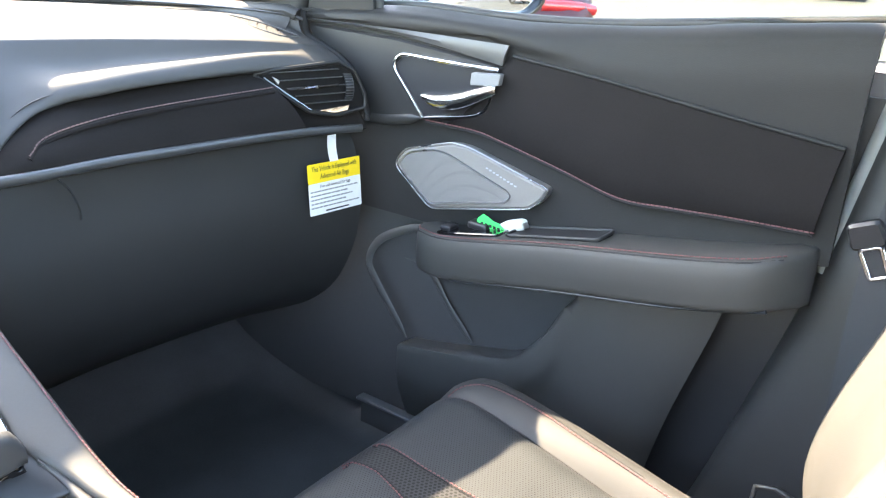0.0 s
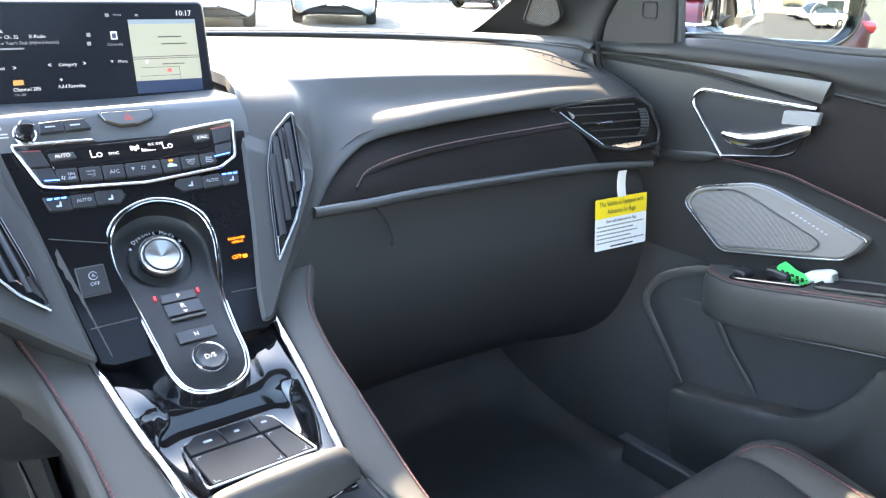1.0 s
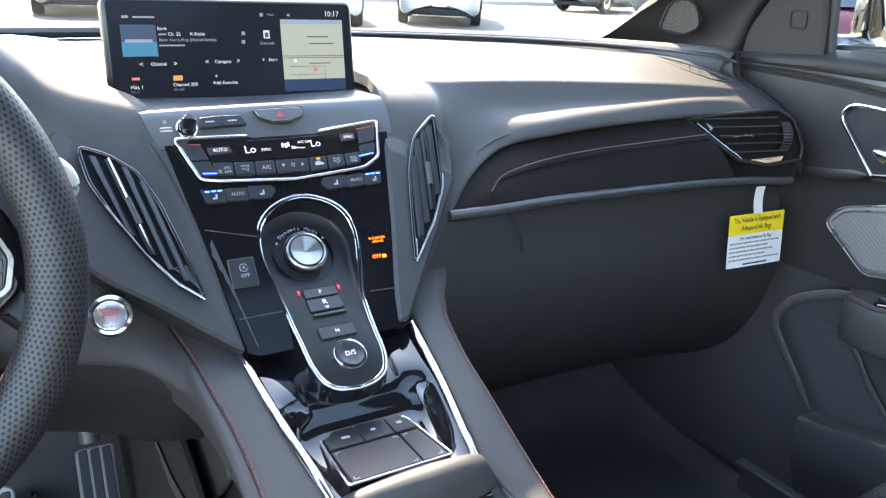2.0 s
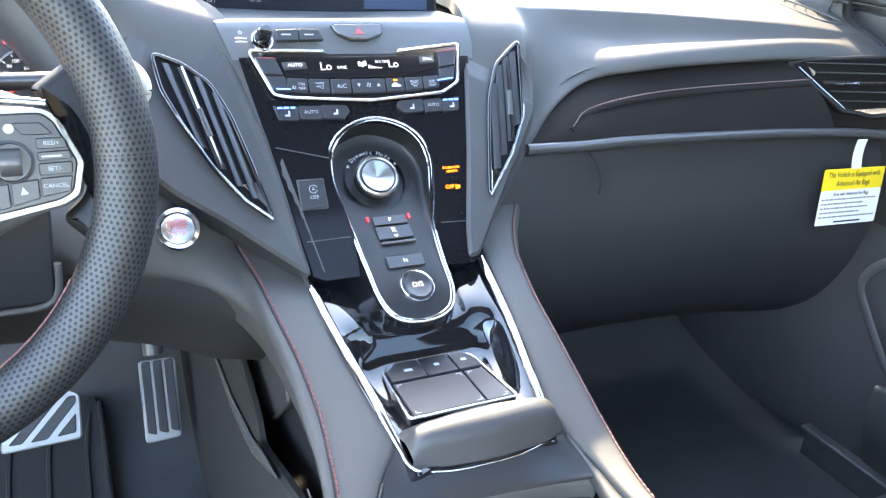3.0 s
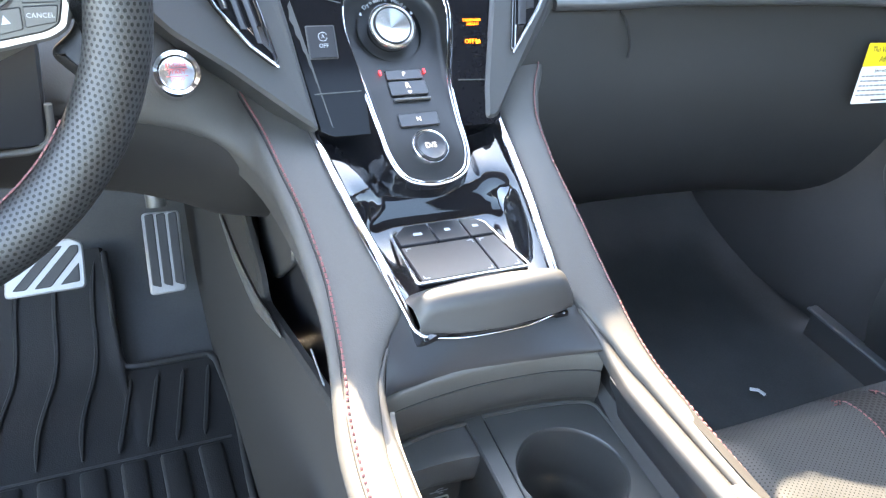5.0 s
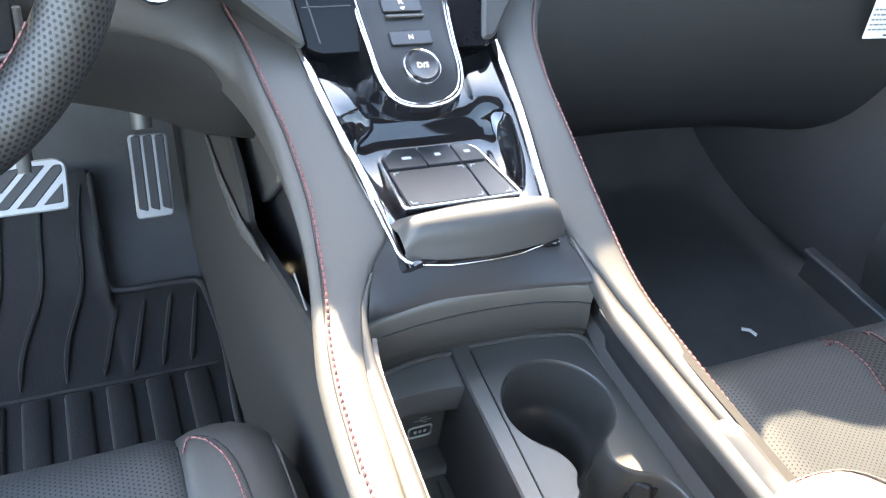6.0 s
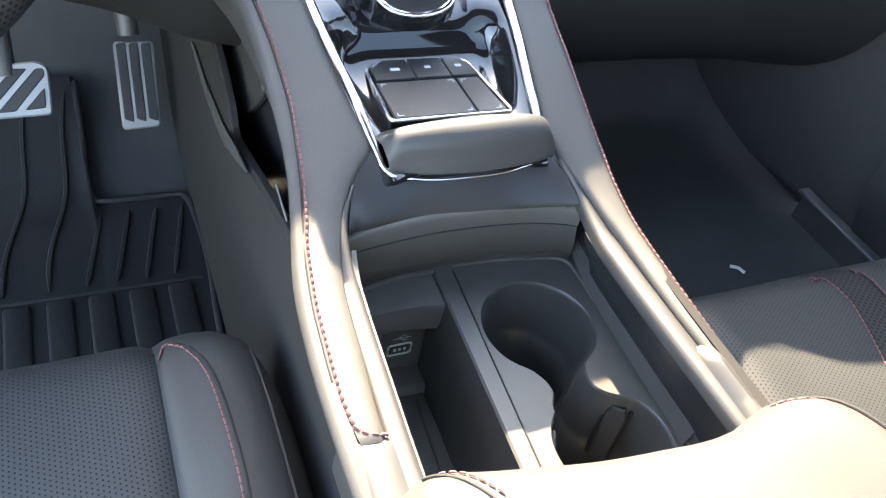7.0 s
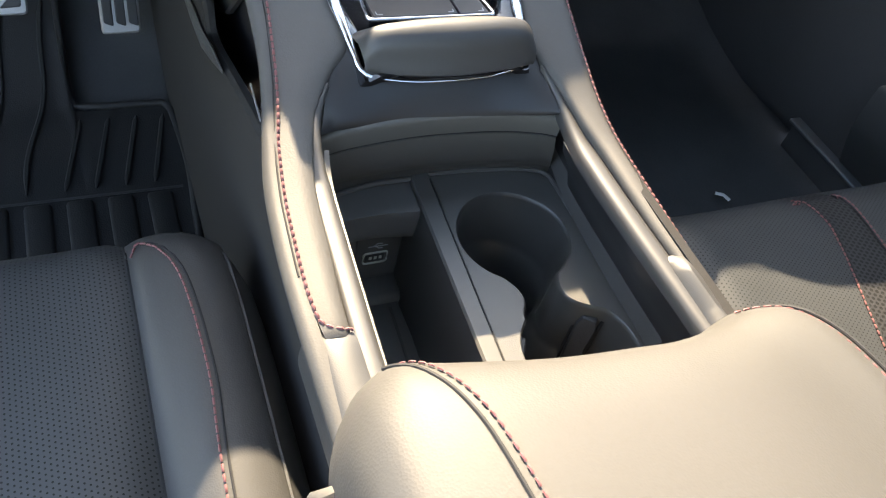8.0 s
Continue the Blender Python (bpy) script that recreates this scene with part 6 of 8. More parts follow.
    for edge_, d in ((left_edge, -0.0022), (right_edge, 0.0022)):
        part("stitching", stitches([on(edge_(y) + d, y) for y in n(0.772, 0.45, 70)], 0.0055, 0.0036, 0.0007), RED_THREAD, seat, "red stitches")
        part("seam", tube([on(edge_(y), y) for y in n(0.772, 0.30, 60)], 0.0009, 5), SEAM, seat, "dark seam")
    for s in (-1, 1):
        strip("bolster", s * 0.1688, s * 0.255, 18, SEAT_LEATHER, "smooth black leather bolster")
        part("seam", tube([on(s * 0.1684, y) + V((0, 0, -0.0008)) for y in n(0.772, 0.15, 50)], 0.0011, 5), SEAM, seat, "dark seam")
        curve2 = [on(s * u, y) for u, y in [(p.x, p.y) for p in spl([(0.172, 0.752), (0.187, 0.735), (0.199, 0.70), (0.203, 0.63), (0.199, 0.56), (0.195, 0.40), (0.195, 0.2)], 90)]]
        curve2 = spl([tuple(p) for p in curve2], 90)
        part("stitching", stitches(curve2, 0.0058, 0.0042, 0.0008), RED_THREAD, seat, "red stitches")
        part("seam", tube([p + V((s * 0.004, 0, 0)) for p in curve2], 0.0009, 5), SEAM, seat, "dark seam")
        part("piping", tube(spl([tuple(on(s * (0.233 - 0.06 * max(0, y - 0.70)), y)) for y in n(0.742, 0.15, 40)], 60), 0.0014, 6), SEAT_LEATHER, seat, "leather piping")
    part("base", block((cx - 0.21, 0.14, 0.43), (cx + 0.21, 0.70, 0.60), 0.02), HARD, seat, "black seat base")


pass_seat = thing("car_seat", (0.375, 0.45, 0.42), "black perforated leather passenger seat with red stitching, partly sunlit", "seat", "front seats")
seat_cushion(0.375, pass_seat, -0.035, 0.24)
back = []
for u, d in ((-0.255, -0.10), (-0.245, -0.03), (-0.215, 0.02), (-0.16, 0.01), (-0.10, -0.02), (0.10, -0.02), (0.16, 0.01), (0.215, 0.02), (0.245, -0.03), (0.255, -0.10)):
    x = 0.375 + u
    back.append([(x, 0.26 + d, 0.60), (x, 0.30 + d, 0.72), (x, 0.265 + d, 0.88), (x, 0.20 + d, 1.05), (x, 0.13 + d * 0.6, 1.20), (x, 0.09, 1.24)])
part("backrest", loft(back, 50, 40, 0.06), SEAT_LEATHER, pass_seat, "black leather backrest")
drv_seat = thing("car_seat", (-0.375, 0.45, 0.42), "black perforated leather driver's seat cushion with red stitching", "seat", "front seats")
seat_cushion(-0.375, drv_seat, 0.022)

# ---- passenger door ----
door = thing("door_1", (0.74, 0.7, 0.45), "black front passenger door with suede insert and silver trim", "door", kind="structure")


def DX(x):
    return lambda y, z, h=0.0: V((x - h, y, z))


def dplate(name, pts, x, mat, label="", depth=0.02, bevel=0.003, r=0.01, smooth=False):
    """A flat piece on the door: (y, z) corners, its face at x."""
    return part(name, plate(rounded(pts, r), DX(x), depth, bevel), mat, door, label, smooth)


def dcurve(pts, x, n=40):
    return [V((x, p.x, p.y)) for p in spl(pts, n)]


secs = []
for y, c in ((1.125, 1.079), (1.09, 1.084), (1.05, 1.088), (0.98, 1.094), (0.92, 1.096), (0.86, 1.094), (0.80, 1.092), (0.74, 1.092), (0.66, 1.096), (0.58, 1.102), (0.5, 1.112), (0.42, 1.120), (0.36, 1.125)):
    k = min(1.0, max(0.0, (y - 0.62) / 0.16))       # the pad stands proud over the silver band
    fx = 0.703 + (0.6925 - 0.703) * k
    fz = (c - 0.060) + (1.0685 - (c - 0.060)) * k
    secs.append([(0.790, y, c - 0.006), (0.765, y, c - 0.003), (0.742, y, c - 0.001), (0.724, y, c), (0.710, y, c - 0.18 * (c - fz)), (fx + 0.004, y, fz + 0.58 * (c - fz)), (fx, y, fz + 0.24 * (c - fz)), (fx + 0.002 * k, y, fz), (fx + 0.008 * k + 0.0015 * (1 - k), y, fz - 0.003 - 0.014 * (1 - k)), (0.709, y, 0.99), (0.713, y, 0.905), (0.714, y, 0.80 + 0.075 * min(1.0, max(0.0, (0.5 - y) / 0.10)))])
part("upper_panel", loft(secs, 40, 70, 0.01), DOOR_SKIN, door, "soft black upper door panel")
part("pocket_back", loft([[(0.735, y, 0.82), (0.742, y, 0.70), (0.742, y, 0.55), (0.74, y, 0.44)] for y in (1.12, 0.9, 0.64)], 12, 12, 0.008), FOOTWELL, door, "recessed pocket wall")
sill_ = []
for y, z0 in ((0.915, 0.600), (0.88, 0.606), (0.80, 0.624), (0.73, 0.642), (0.70, 0.664), (0.67, 0.702), (0.645, 0.750), (0.632, 0.776), (0.61, 0.80), (0.57, 0.815), (0.52, 0.825), (0.485, 0.832), (0.455, 0.838)):
    gone = max(0.0, (0.57 - y) / 0.13)
    pull = lambda z: 0.26 * max(0.0, 0.80 - z) * min(1.0, max(0.0, (0.60 - y) / 0.15))
    depth = 0.742 if y > 0.64 else 0.712
    sill_.append([(depth, y, z0 - 0.004), (0.702, y, z0), (0.6945 + 0.012 * gone, y + pull(z0), z0 - 0.009), (0.698 + 0.022 * gone, y + pull(z0 - 0.06), z0 - 0.06), (0.712 + 0.032 * gone ** 2, y + pull(0.60), min(z0 - 0.10, 0.62)), (0.730 + 0.03 * gone, y + pull(0.46), 0.46)])
part("lower_panel", loft(sill_, 60, 36, 0.006), DOOR_LOW, door, "hard black lower door panel with the pocket lip")
part("pocket_moulding", tube(dcurve([(0.86, 0.803), (0.92, 0.782), (0.965, 0.755), (0.984, 0.718), (0.965, 0.685), (0.905, 0.612)], 0.704, 40), 0.0065, 8, flat=0.3, up=(1, 0, 0), rad=lambda q: 0.0065 * min(1, 0.15 + q * 6, 0.25 + (1 - q) * 8)), DOOR_LOW, door, "raised pocket moulding")
part("pocket_moulding", tube(dcurve([(0.935, 0.728), (0.90, 0.727), (0.875, 0.708), (0.85, 0.675), (0.803, 0.628)], 0.730, 30), 0.0045, 8, flat=0.3, up=(1, 0, 0), rad=lambda q: 0.0045 * min(1, 0.1 + q * 4, 0.2 + (1 - q) * 6)), DOOR_LOW, door, "inner pocket moulding")

# satin panel around the handle, silver band above it
dplate("satin_panel", [(1.115, 1.060), (0.95, 1.055), (0.853, 1.046), (0.772, 1.037), (0.785, 0.987), (0.80, 0.970), (0.887, 0.951), (0.975, 0.938), (1.045, 0.935), (1.06, 0.96), (1.075, 1.00)], 0.697, DOOR_SATIN, "dark satin panel", 0.014, 0.004, 0.012)
band = [[V((x, p.x, p.y)) for p in spl(e, 30)] for x, e in ((0.696, [(1.112, 1.0665), (1.0, 1.0665), (0.915, 1.066), (0.765, 1.063)]), (0.6925, [(1.112, 1.0650), (1.0, 1.0643), (0.915, 1.0612), (0.768, 1.0500)]), (0.696, [(1.112, 1.0632), (1.0, 1.0620), (0.915, 1.0562), (0.772, 1.0370)]))]
part("silver_band", grid(band, None, 0.004), BAND_SILVER, door, "satin silver band")
part("panel_lip", tube([V((0.6965, p.x, p.y)) for p in spl([(1.000, 0.9385), (0.96, 0.9405), (0.925, 0.946), (0.895, 0.9525)], 30)], 0.0070, 10, flat=0.45, up=(1, 0, 0), rad=lambda q: 0.0070 * min(1, 0.2 + 5 * q, 0.2 + 5 * (1 - q))), DOOR_SATIN, door, "rolled lower edge")
# near-black strip that stands for the soft shadow between dash and door
part("shut_gap_shade", tube(spl([(0.694, 1.116, 1.074), (0.692, 1.112, 1.060), (0.691, 1.104, 1.042), (0.691, 1.072, 1.030), (0.691, 1.036, 1.014), (0.691, 1.008, 0.989), (0.691, 0.988, 0.950), (0.692, 0.988, 0.936)], 50), 0.0055, 10), SEAM, door, "dark strip for the shade in the shut gap")
HB = rounded([(0.943, 1.018), (0.926, 1.035), (0.879, 1.033), (0.772, 1.031), (0.783, 0.990), (0.800, 0.971), (0.887, 0.953)], 0.008)
part("handle_recess", plate(HB, DX(0.6955), 0.02, 0.001), BUTTON, door, "dark handle recess", smooth=False)
part("handle_bezel", tube(spl([(0.693, 0.774, 1.0315), (0.693, 0.83, 1.0320), (0.693, 0.879, 1.0332), (0.693, 0.922, 1.0345), (0.693, 0.936, 1.0290), (0.693, 0.941, 1.0165), (0.693, 0.928, 1.000), (0.693, 0.888, 0.954)], 60), 0.0032, 8, up=(1, 0, 0)), CHROME, door, "chrome handle bezel")
part("lower_bezel", tube(spl([(0.693, 0.888, 0.954), (0.693, 0.845, 0.962), (0.693, 0.803, 0.971), (0.693, 0.786, 0.986), (0.693, 0.774, 1.028)], 40), 0.0026, 8, up=(1, 0, 0)), GLOSS, door, "gloss black lower bezel")
blade = []
for y, zc, rz, rx, x in ((0.891, 0.9855, 0.0008, 0.001, 0.690), (0.888, 0.9850, 0.0040, 0.004, 0.688), (0.878, 0.9830, 0.0078, 0.006, 0.686), (0.858, 0.9820, 0.0105, 0.007, 0.684), (0.838, 0.9850, 0.0120, 0.008, 0.682), (0.818, 0.9905, 0.0125, 0.008, 0.682), (0.802, 0.9970, 0.0120, 0.008, 0.682), (0.788, 1.0030, 0.0105, 0.008, 0.684), (0.776, 1.0080, 0.0090, 0.007, 0.686), (0.772, 1.0095, 0.0080, 0.006, 0.688)):
    blade.append([(x - rx * math.cos(a), y, zc + rz * math.sin(a) * (1.0 if math.sin(a) < 0 else 0.8)) for a in [2 * math.pi * i / 20 for i in range(20)]])
cols = [spl([r[j] for r in blade], 40) for j in range(20)]
part("handle", grid([[c[i] for c in cols] for i in range(40)], None, 0, True), surface("satin_chrome", (0.50, 0.50, 0.50), 0.20, metal=1.0, wear=0.04, vary=0.03), door, "chrome door lever")
part("lever_cap", plate(rounded([(0.808, 1.0255), (0.764, 1.0290), (0.766, 1.0140), (0.809, 1.0095)], 0.002, 3), DX(0.681), 0.008, 0.001), SATIN, door, "bright lever cap", smooth=False)
# suede insert with its piping and stitched lower edge
low_edge = [(0.89, 0.9475), (0.845, 0.947), (0.80, 0.9455), (0.761, 0.938), (0.676, 0.919), (0.597, 0.900), (0.53, 0.902), (0.463, 0.906), (0.380, 0.909)]
top_edge = [(0.775, 1.030), (0.76, 1.050), (0.70, 1.044), (0.618, 1.035), (0.50, 1.019), (0.368, 1.003)]
rows = []
a_, b_ = spl(low_edge, 50), spl([(0.79, 0.975), (0.775, 1.03), (0.76, 1.050), (0.70, 1.044), (0.618, 1.035), (0.50, 1.019), (0.368, 1.003)], 50)
for i in range(9):
    q = i / 8
    rows.append([V((0.703 - 0.012 * math.sin(math.pi * min(1, max(0, q))) ** 0.5 * min(1, 0.15 + j / 8), a.x + (b.x - a.x) * q, a.y + (b.y - a.y) * q)) for j, (a, b) in enumerate(zip(a_, b_))])
part("suede_insert", grid(rows, None, 0.008), SUEDE, door, "black suede insert")
part("seam", tube(dcurve(low_edge, 0.700, 60), 0.0022, 6), SEAM, door)
part("stitching", stitches([p + V((-0.004, 0, 0.004)) for p in dcurve(low_edge, 0.700, 60)], 0.0055, 0.004, 0.0008, up=(-1, 0, 0)), RED_THREAD, door, "red stitched edge")
part("insert_edge", tube(dcurve(top_edge[1:], 0.701, 40), 0.0024, 8), DOOR_SKIN, door, "padded upper edge")

# speaker
SO = rounded([(0.940, 0.879), (0.923, 0.904), (0.843, 0.927), (0.815, 0.926), (0.690, 0.893), (0.697, 0.878), (0.713, 0.862), (0.760, 0.851), (0.873, 0.827)], 0.012)
part("speaker_frame", plate(SO, DX(0.698), 0.02, 0.004), FRAME_SILVER, door, "satin silver speaker frame", smooth=False)
part("speaker_frame_edge", tube([V((0.6995, q.x, q.y)) for q in SO], 0.0009, 8, True, up=(1, 0, 0)), BRUSHED, door, "bright frame edge")
SI = rounded([(0.931, 0.880), (0.914, 0.901), (0.868, 0.913), (0.845, 0.911), (0.748, 0.879), (0.744, 0.872), (0.752, 0.862), (0.873, 0.835)], 0.010)
part("speaker_grille", plate(SI, DX(0.6965), 0.004, 0.001), SPEAKER, door, "grey metal speaker mesh", smooth=False)
part("grille_edge", tube([V((0.6965, q.x, q.y)) for q in SI], 0.0011, 6, True, up=(1, 0, 0)), BRUSHED, door)
for i in range(9):
    y = 0.783 - i * 0.0056
    z = 0.9030 - i * 0.0019
    part("maker_mark", plate(bar(y - 0.0018, z - 0.0011, y + 0.0018, z + 0.0011), DX(0.6975), 0.001, 0.0002), LEGEND, door, smooth=False)

# armrest with switch pod
arm = []
for y, zt, w in ((0.895, 0.795, 0.004), (0.885, 0.798, 0.028), (0.86, 0.805, 0.055), (0.80, 0.812, 0.072), (0.65, 0.843, 0.078), (0.50, 0.868, 0.080), (0.43, 0.882, 0.078), (0.395, 0.890, 0.062), (0.375, 0.892, 0.03), (0.370, 0.892, 0.004)):
    arm.append([(0.72, y, zt + 0.002), (0.72 - w * 0.6, y, zt + 0.003), (0.72 - w * 0.97, y, zt), (0.72 - w * 1.04, y, zt - 0.006), (0.72 - w * 1.06, y, zt - 0.02), (0.72 - w, y, zt - 0.045), (0.72 - w * 0.85, y, zt - 0.062), (0.72, y, zt - 0.068)])
part("armrest", loft(arm, 60, 40, 0.004), LEATHER, door, "padded leather armrest")
front = [(0.72 - w * 1.0, y, zt - 0.0015) for y, zt, w in ((0.885, 0.798, 0.028), (0.86, 0.805, 0.055), (0.80, 0.812, 0.072), (0.65, 0.843, 0.078), (0.50, 0.868, 0.080), (0.43, 0.882, 0.078), (0.395, 0.890, 0.062))]
part("seam", tube(spl(front, 60), 0.0012, 5), SEAM, door)
part("stitching", stitches(spl([(x + 0.004, y, z + 0.0030) for x, y, z in front], 60), 0.0058, 0.0042, 0.0008), RED_THREAD, door, "red stitched edge")
part("armrest_lip", tube(spl([(0.72 - w * 0.90, y, zt - 0.0605) for y, zt, w in ((0.80, 0.812, 0.072), (0.65, 0.843, 0.078), (0.50, 0.868, 0.080), (0.40, 0.889, 0.070))], 40), 0.004, 8, flat=0.6), BUTTON, door, "lower armrest lip")
AP = flat((0.690, 0.79, 0.8175), (0.0, -1.0, 0.203), (1, 0, 0))
part("switch_plate", plate(rounded(bar(-0.045, -0.030, 0.055, 0.018), 0.008), AP, 0.006, 0.001, rise=0.0025), GLOSS, door, "black switch plate", smooth=False)
part("window_switch", block((0.678, 0.765, 0.822), (0.700, 0.795, 0.832), 0.003), BUTTON, door, "window switch")
part("lock_switch", block((0.668, 0.815, 0.813), (0.690, 0.832, 0.820), 0.002), BUTTON, door, "lock switch")
# no hollow here: a flat near-black sheet gives the pull cup its shade
part("pull_cup", plate(rounded(bar(0.065, -0.028, 0.195, 0.020), 0.010), AP, 0.006, 0.001, rise=0.0015), SEAM, door, "flat dark sheet for the shade in the pull cup", smooth=False)
part("pull_cup_edge", tube([AP(q.x, q.y, 0.002) for q in rounded(bar(0.065, -0.028, 0.195, 0.020), 0.010)], 0.0022, 8, True), SOFT, door)

# ---- film tag and foam stop on the switch ----
tag = thing("film_tag", (0.70, 0.775, 0.83), "bright green protective film tab with dark print", "film tag")
A = flat((0.690, 0.790, 0.826), (0.0, -1.0, 0.0), (-0.25, 0.0, 1.0))
film = []
for u, lo, hi, h in ((0.003, -0.0005, 0.004, 0.0), (0.009, -0.003, 0.014, 0.003), (0.018, -0.0035, 0.022, 0.004), (0.024, -0.003, 0.0175, 0.002), (0.030, -0.004, 0.012, 0.0), (0.040, -0.0045, 0.011, 0.001), (0.048, -0.004, 0.006, 0.003), (0.055, -0.003, -0.001, 0.004)):
    film.append([A(u, lo, h), A(u, (lo + hi) / 2, h + 0.0015), A(u, hi, h)])
part("film", grid(film, None, 0.0004), GREEN, tag, "bright green film")
for i in range(6):
    part("print_bar", plate(bar(0.014 + i * 0.0060, 0.0060 - 0.0011 * i, 0.0180 + i * 0.0060, 0.0105 - 0.0011 * i), A, 0.0004, 0.0001, rise=0.0062 - 0.0006 * i), INK, tag, smooth=False)
foam = thing("foam_stop", (0.70, 0.735, 0.83), "pale grey rounded foam stop on the door switch", "foam stop")
fo = [[V((0.700 + 0.012 * math.cos(a) * k, 0.735 + 0.034 * (i / 8 - 0.5) + 0.002 * math.sin(3 * a), 0.833 - 0.05 * (i / 8 - 0.5) * 0.2 + 0.011 * math.sin(a) * k)) for a in [2 * math.pi * j / 20 for j in range(20)]] for i, k in enumerate((0.6, 0.9, 1, 1.04, 1, 0.96, 0.95, 0.9, 0.7))]
bm = grid(fo, None, 0, True)
bm.verts.ensure_lookup_table()
bm.faces.new(list(bm.verts)[:20])
bm.faces.new(list(bm.verts)[-20:])
part("foam", bm, FOAM, foam)

# ---- passenger air vent ----
pvent = thing("passenger_air_vent", (0.61, 1.0, 0.985), "gloss black passenger air vent with chrome slat", "air vent")
PV = flat((0.548, 1.046, 0.999), (0.112, -0.068, 0.006), (-0.02, 0.05, 0.30))
PVO = rounded([(-0.012, 0.003), (0.010, 0.0075), (0.075, 0.0135), (0.104, 0.0160), (0.125, 0.004), (0.1395, -0.030), (0.1385, -0.046), (0.100, -0.0545), (0.061, -0.049)], 0.003)
part("recess", plate(PVO, PV, 0.02, 0.001, rise=-0.004), VENT_BLACK, pvent, "dark recess", smooth=False)
part("bezel", tube([PV(q.x, q.y, 0.0) for q in PVO], 0.0028, 8, True), FACE_BLACK, pvent, "gloss black bezel")
for i in range(5):
    v = 0.006 - i * 0.0105
    u0 = 0.010 + i * 0.0110
    p, q = PV(u0, v, 0.0), PV(0.104 + i * 0.004, v + 0.002, 0.0)
    d = PV(0, 0.0, 0.006) - PV(0, 0, 0)
    part("slat_edge", tube([p + d * 0.5 - V((0, 0, 0.0015)), q + d * 0.5 - V((0, 0, 0.0015))], 0.0007, 6), DARK_SATIN, pvent)
    part("slat", grid([[p - d, q - d], [p + d * 0.4 - V((0, 0, 0.002)), q + d * 0.4 - V((0, 0, 0.002))]], None, 0.0016), VENT_BLACK, pvent)
part("chrome_slat", tube([PV(0.032, -0.0180, 0.004), PV(0.102, -0.0140, 0.004)], 0.0015, 6), CHROME, pvent, "chrome slat edge")
part("slider", tube([PV(0.056, -0.0165, 0.006), PV(0.072, -0.0157, 0.006)], 0.0026, 8, flat=0.7), BRUSHED, pvent, "sliding tab")
part("chrome_edge", plate(rounded([(0.074, -0.0475), (0.098, -0.0470), (0.116, -0.0415), (0.113, -0.0490), (0.094, -0.0520)], 0.001), PV, 0.004, 0.0006, rise=0.003), CHROME, pvent, "chrome lower edge", smooth=False)
part("inner_edge", tube([PV(0.002, -0.001, 0.002), PV(0.032, -0.024, 0.002), PV(0.062, -0.046, 0.002)], 0.0010, 6), BRUSHED, pvent, "thin bright inner edge")
part("chrome_corner", plate(rounded([(0.013, 0.000), (0.023, -0.006), (0.020, -0.011)], 0.001), PV, 0.003, 0.0005, rise=0.003), BRUSHED, pvent, "bright corner", smooth=False)
part("thumb_wheel", turned([(0.016, -0.005), (0.018, -0.004), (0.018, 0.004), (0.016, 0.005)], lambda u, v, h=0: PV(0.116 + h * 1.2, -0.018 + v, -0.008 + u), 28), FACE_BLACK, pvent, "ribbed thumb wheel")
bm = bmesh.new()
for i in range(28):
    a = 2 * math.pi * i / 28
    tube([PV(0.1105, -0.018 + 0.0182 * math.sin(a), -0.008 + 0.0182 * math.cos(a)), PV(0.1215, -0.018 + 0.0182 * math.sin(a), -0.008 + 0.0182 * math.cos(a))], 0.0008, 4, bm=bm)
part("wheel_ribs", bm, DARK_SATIN, pvent, "bright wheel ribs")

# ---- airbag card ----
card = thing("airbag_card", (0.62, 0.985, 0.85), "yellow and white airbag warning card hanging on a strip", "card")
AC = flat((0.573, 0.988, 0.885), (1, -0.11, 0.02), (-0.06, 0.10, 1))
part("lower_sheet", plate(rounded(bar(0.0, -0.0690, 0.0945, -0.0248), 0.002, 3), AC, 0.0006, 0.0001), WHITE, card, "white printed sheet", smooth=False)
part("upper_band", plate(rounded(bar(0.0, -0.0248, 0.0945, 0.002), 0.002, 3), AC, 0.0006, 0.0001), YELLOW, card, "yellow heading band", smooth=False)
rows = [[AC(0.0475 + w - 0.010 * q, 0.0015 + 0.038 * q, 0.0006 + 0.010 * q * q) for q in [i / 10 for i in range(11)]] for w in (-0.0075, 0.0075)]
part("hanging_strip", grid(rows, None, 0.0005), WHITE, card, "white hanging strip")
for txt, v, sz in (("This Vehicle is Equipped with", -0.0055, 0.0098), ("Advanced Air Bags", -0.0165, 0.0098)):
    writing("heading", txt, AC, 0.0472, v, sz, INK, card, stretch=0.70, label="black heading")
writing("subheading", "Even with Advanced Air Bags", AC, 0.0472, -0.0298, 0.0065, INK, card, stretch=0.72)
words = random.Random(7)
for i, w in enumerate((0.088, 0.070, 0.078, 0.065, 0.090)):
    v, u = -0.0362 - i * 0.0056, 0.003
    while u < w - 0.003:
        n = min(words.uniform(0.003, 0.009), w - u)
        part("print_word", plate(bar(u, v - 0.0010, u + n, v + 0.0010), AC, 0.0002, 0.00005, rise=0.0003), GREY_INK, card, smooth=False)
        u += n + 0.0013
part("print_line", plate(bar(0.028, -0.0662, 0.070, -0.0642), AC, 0.0002, 0.00005, rise=0.0003), INK, card, smooth=False)

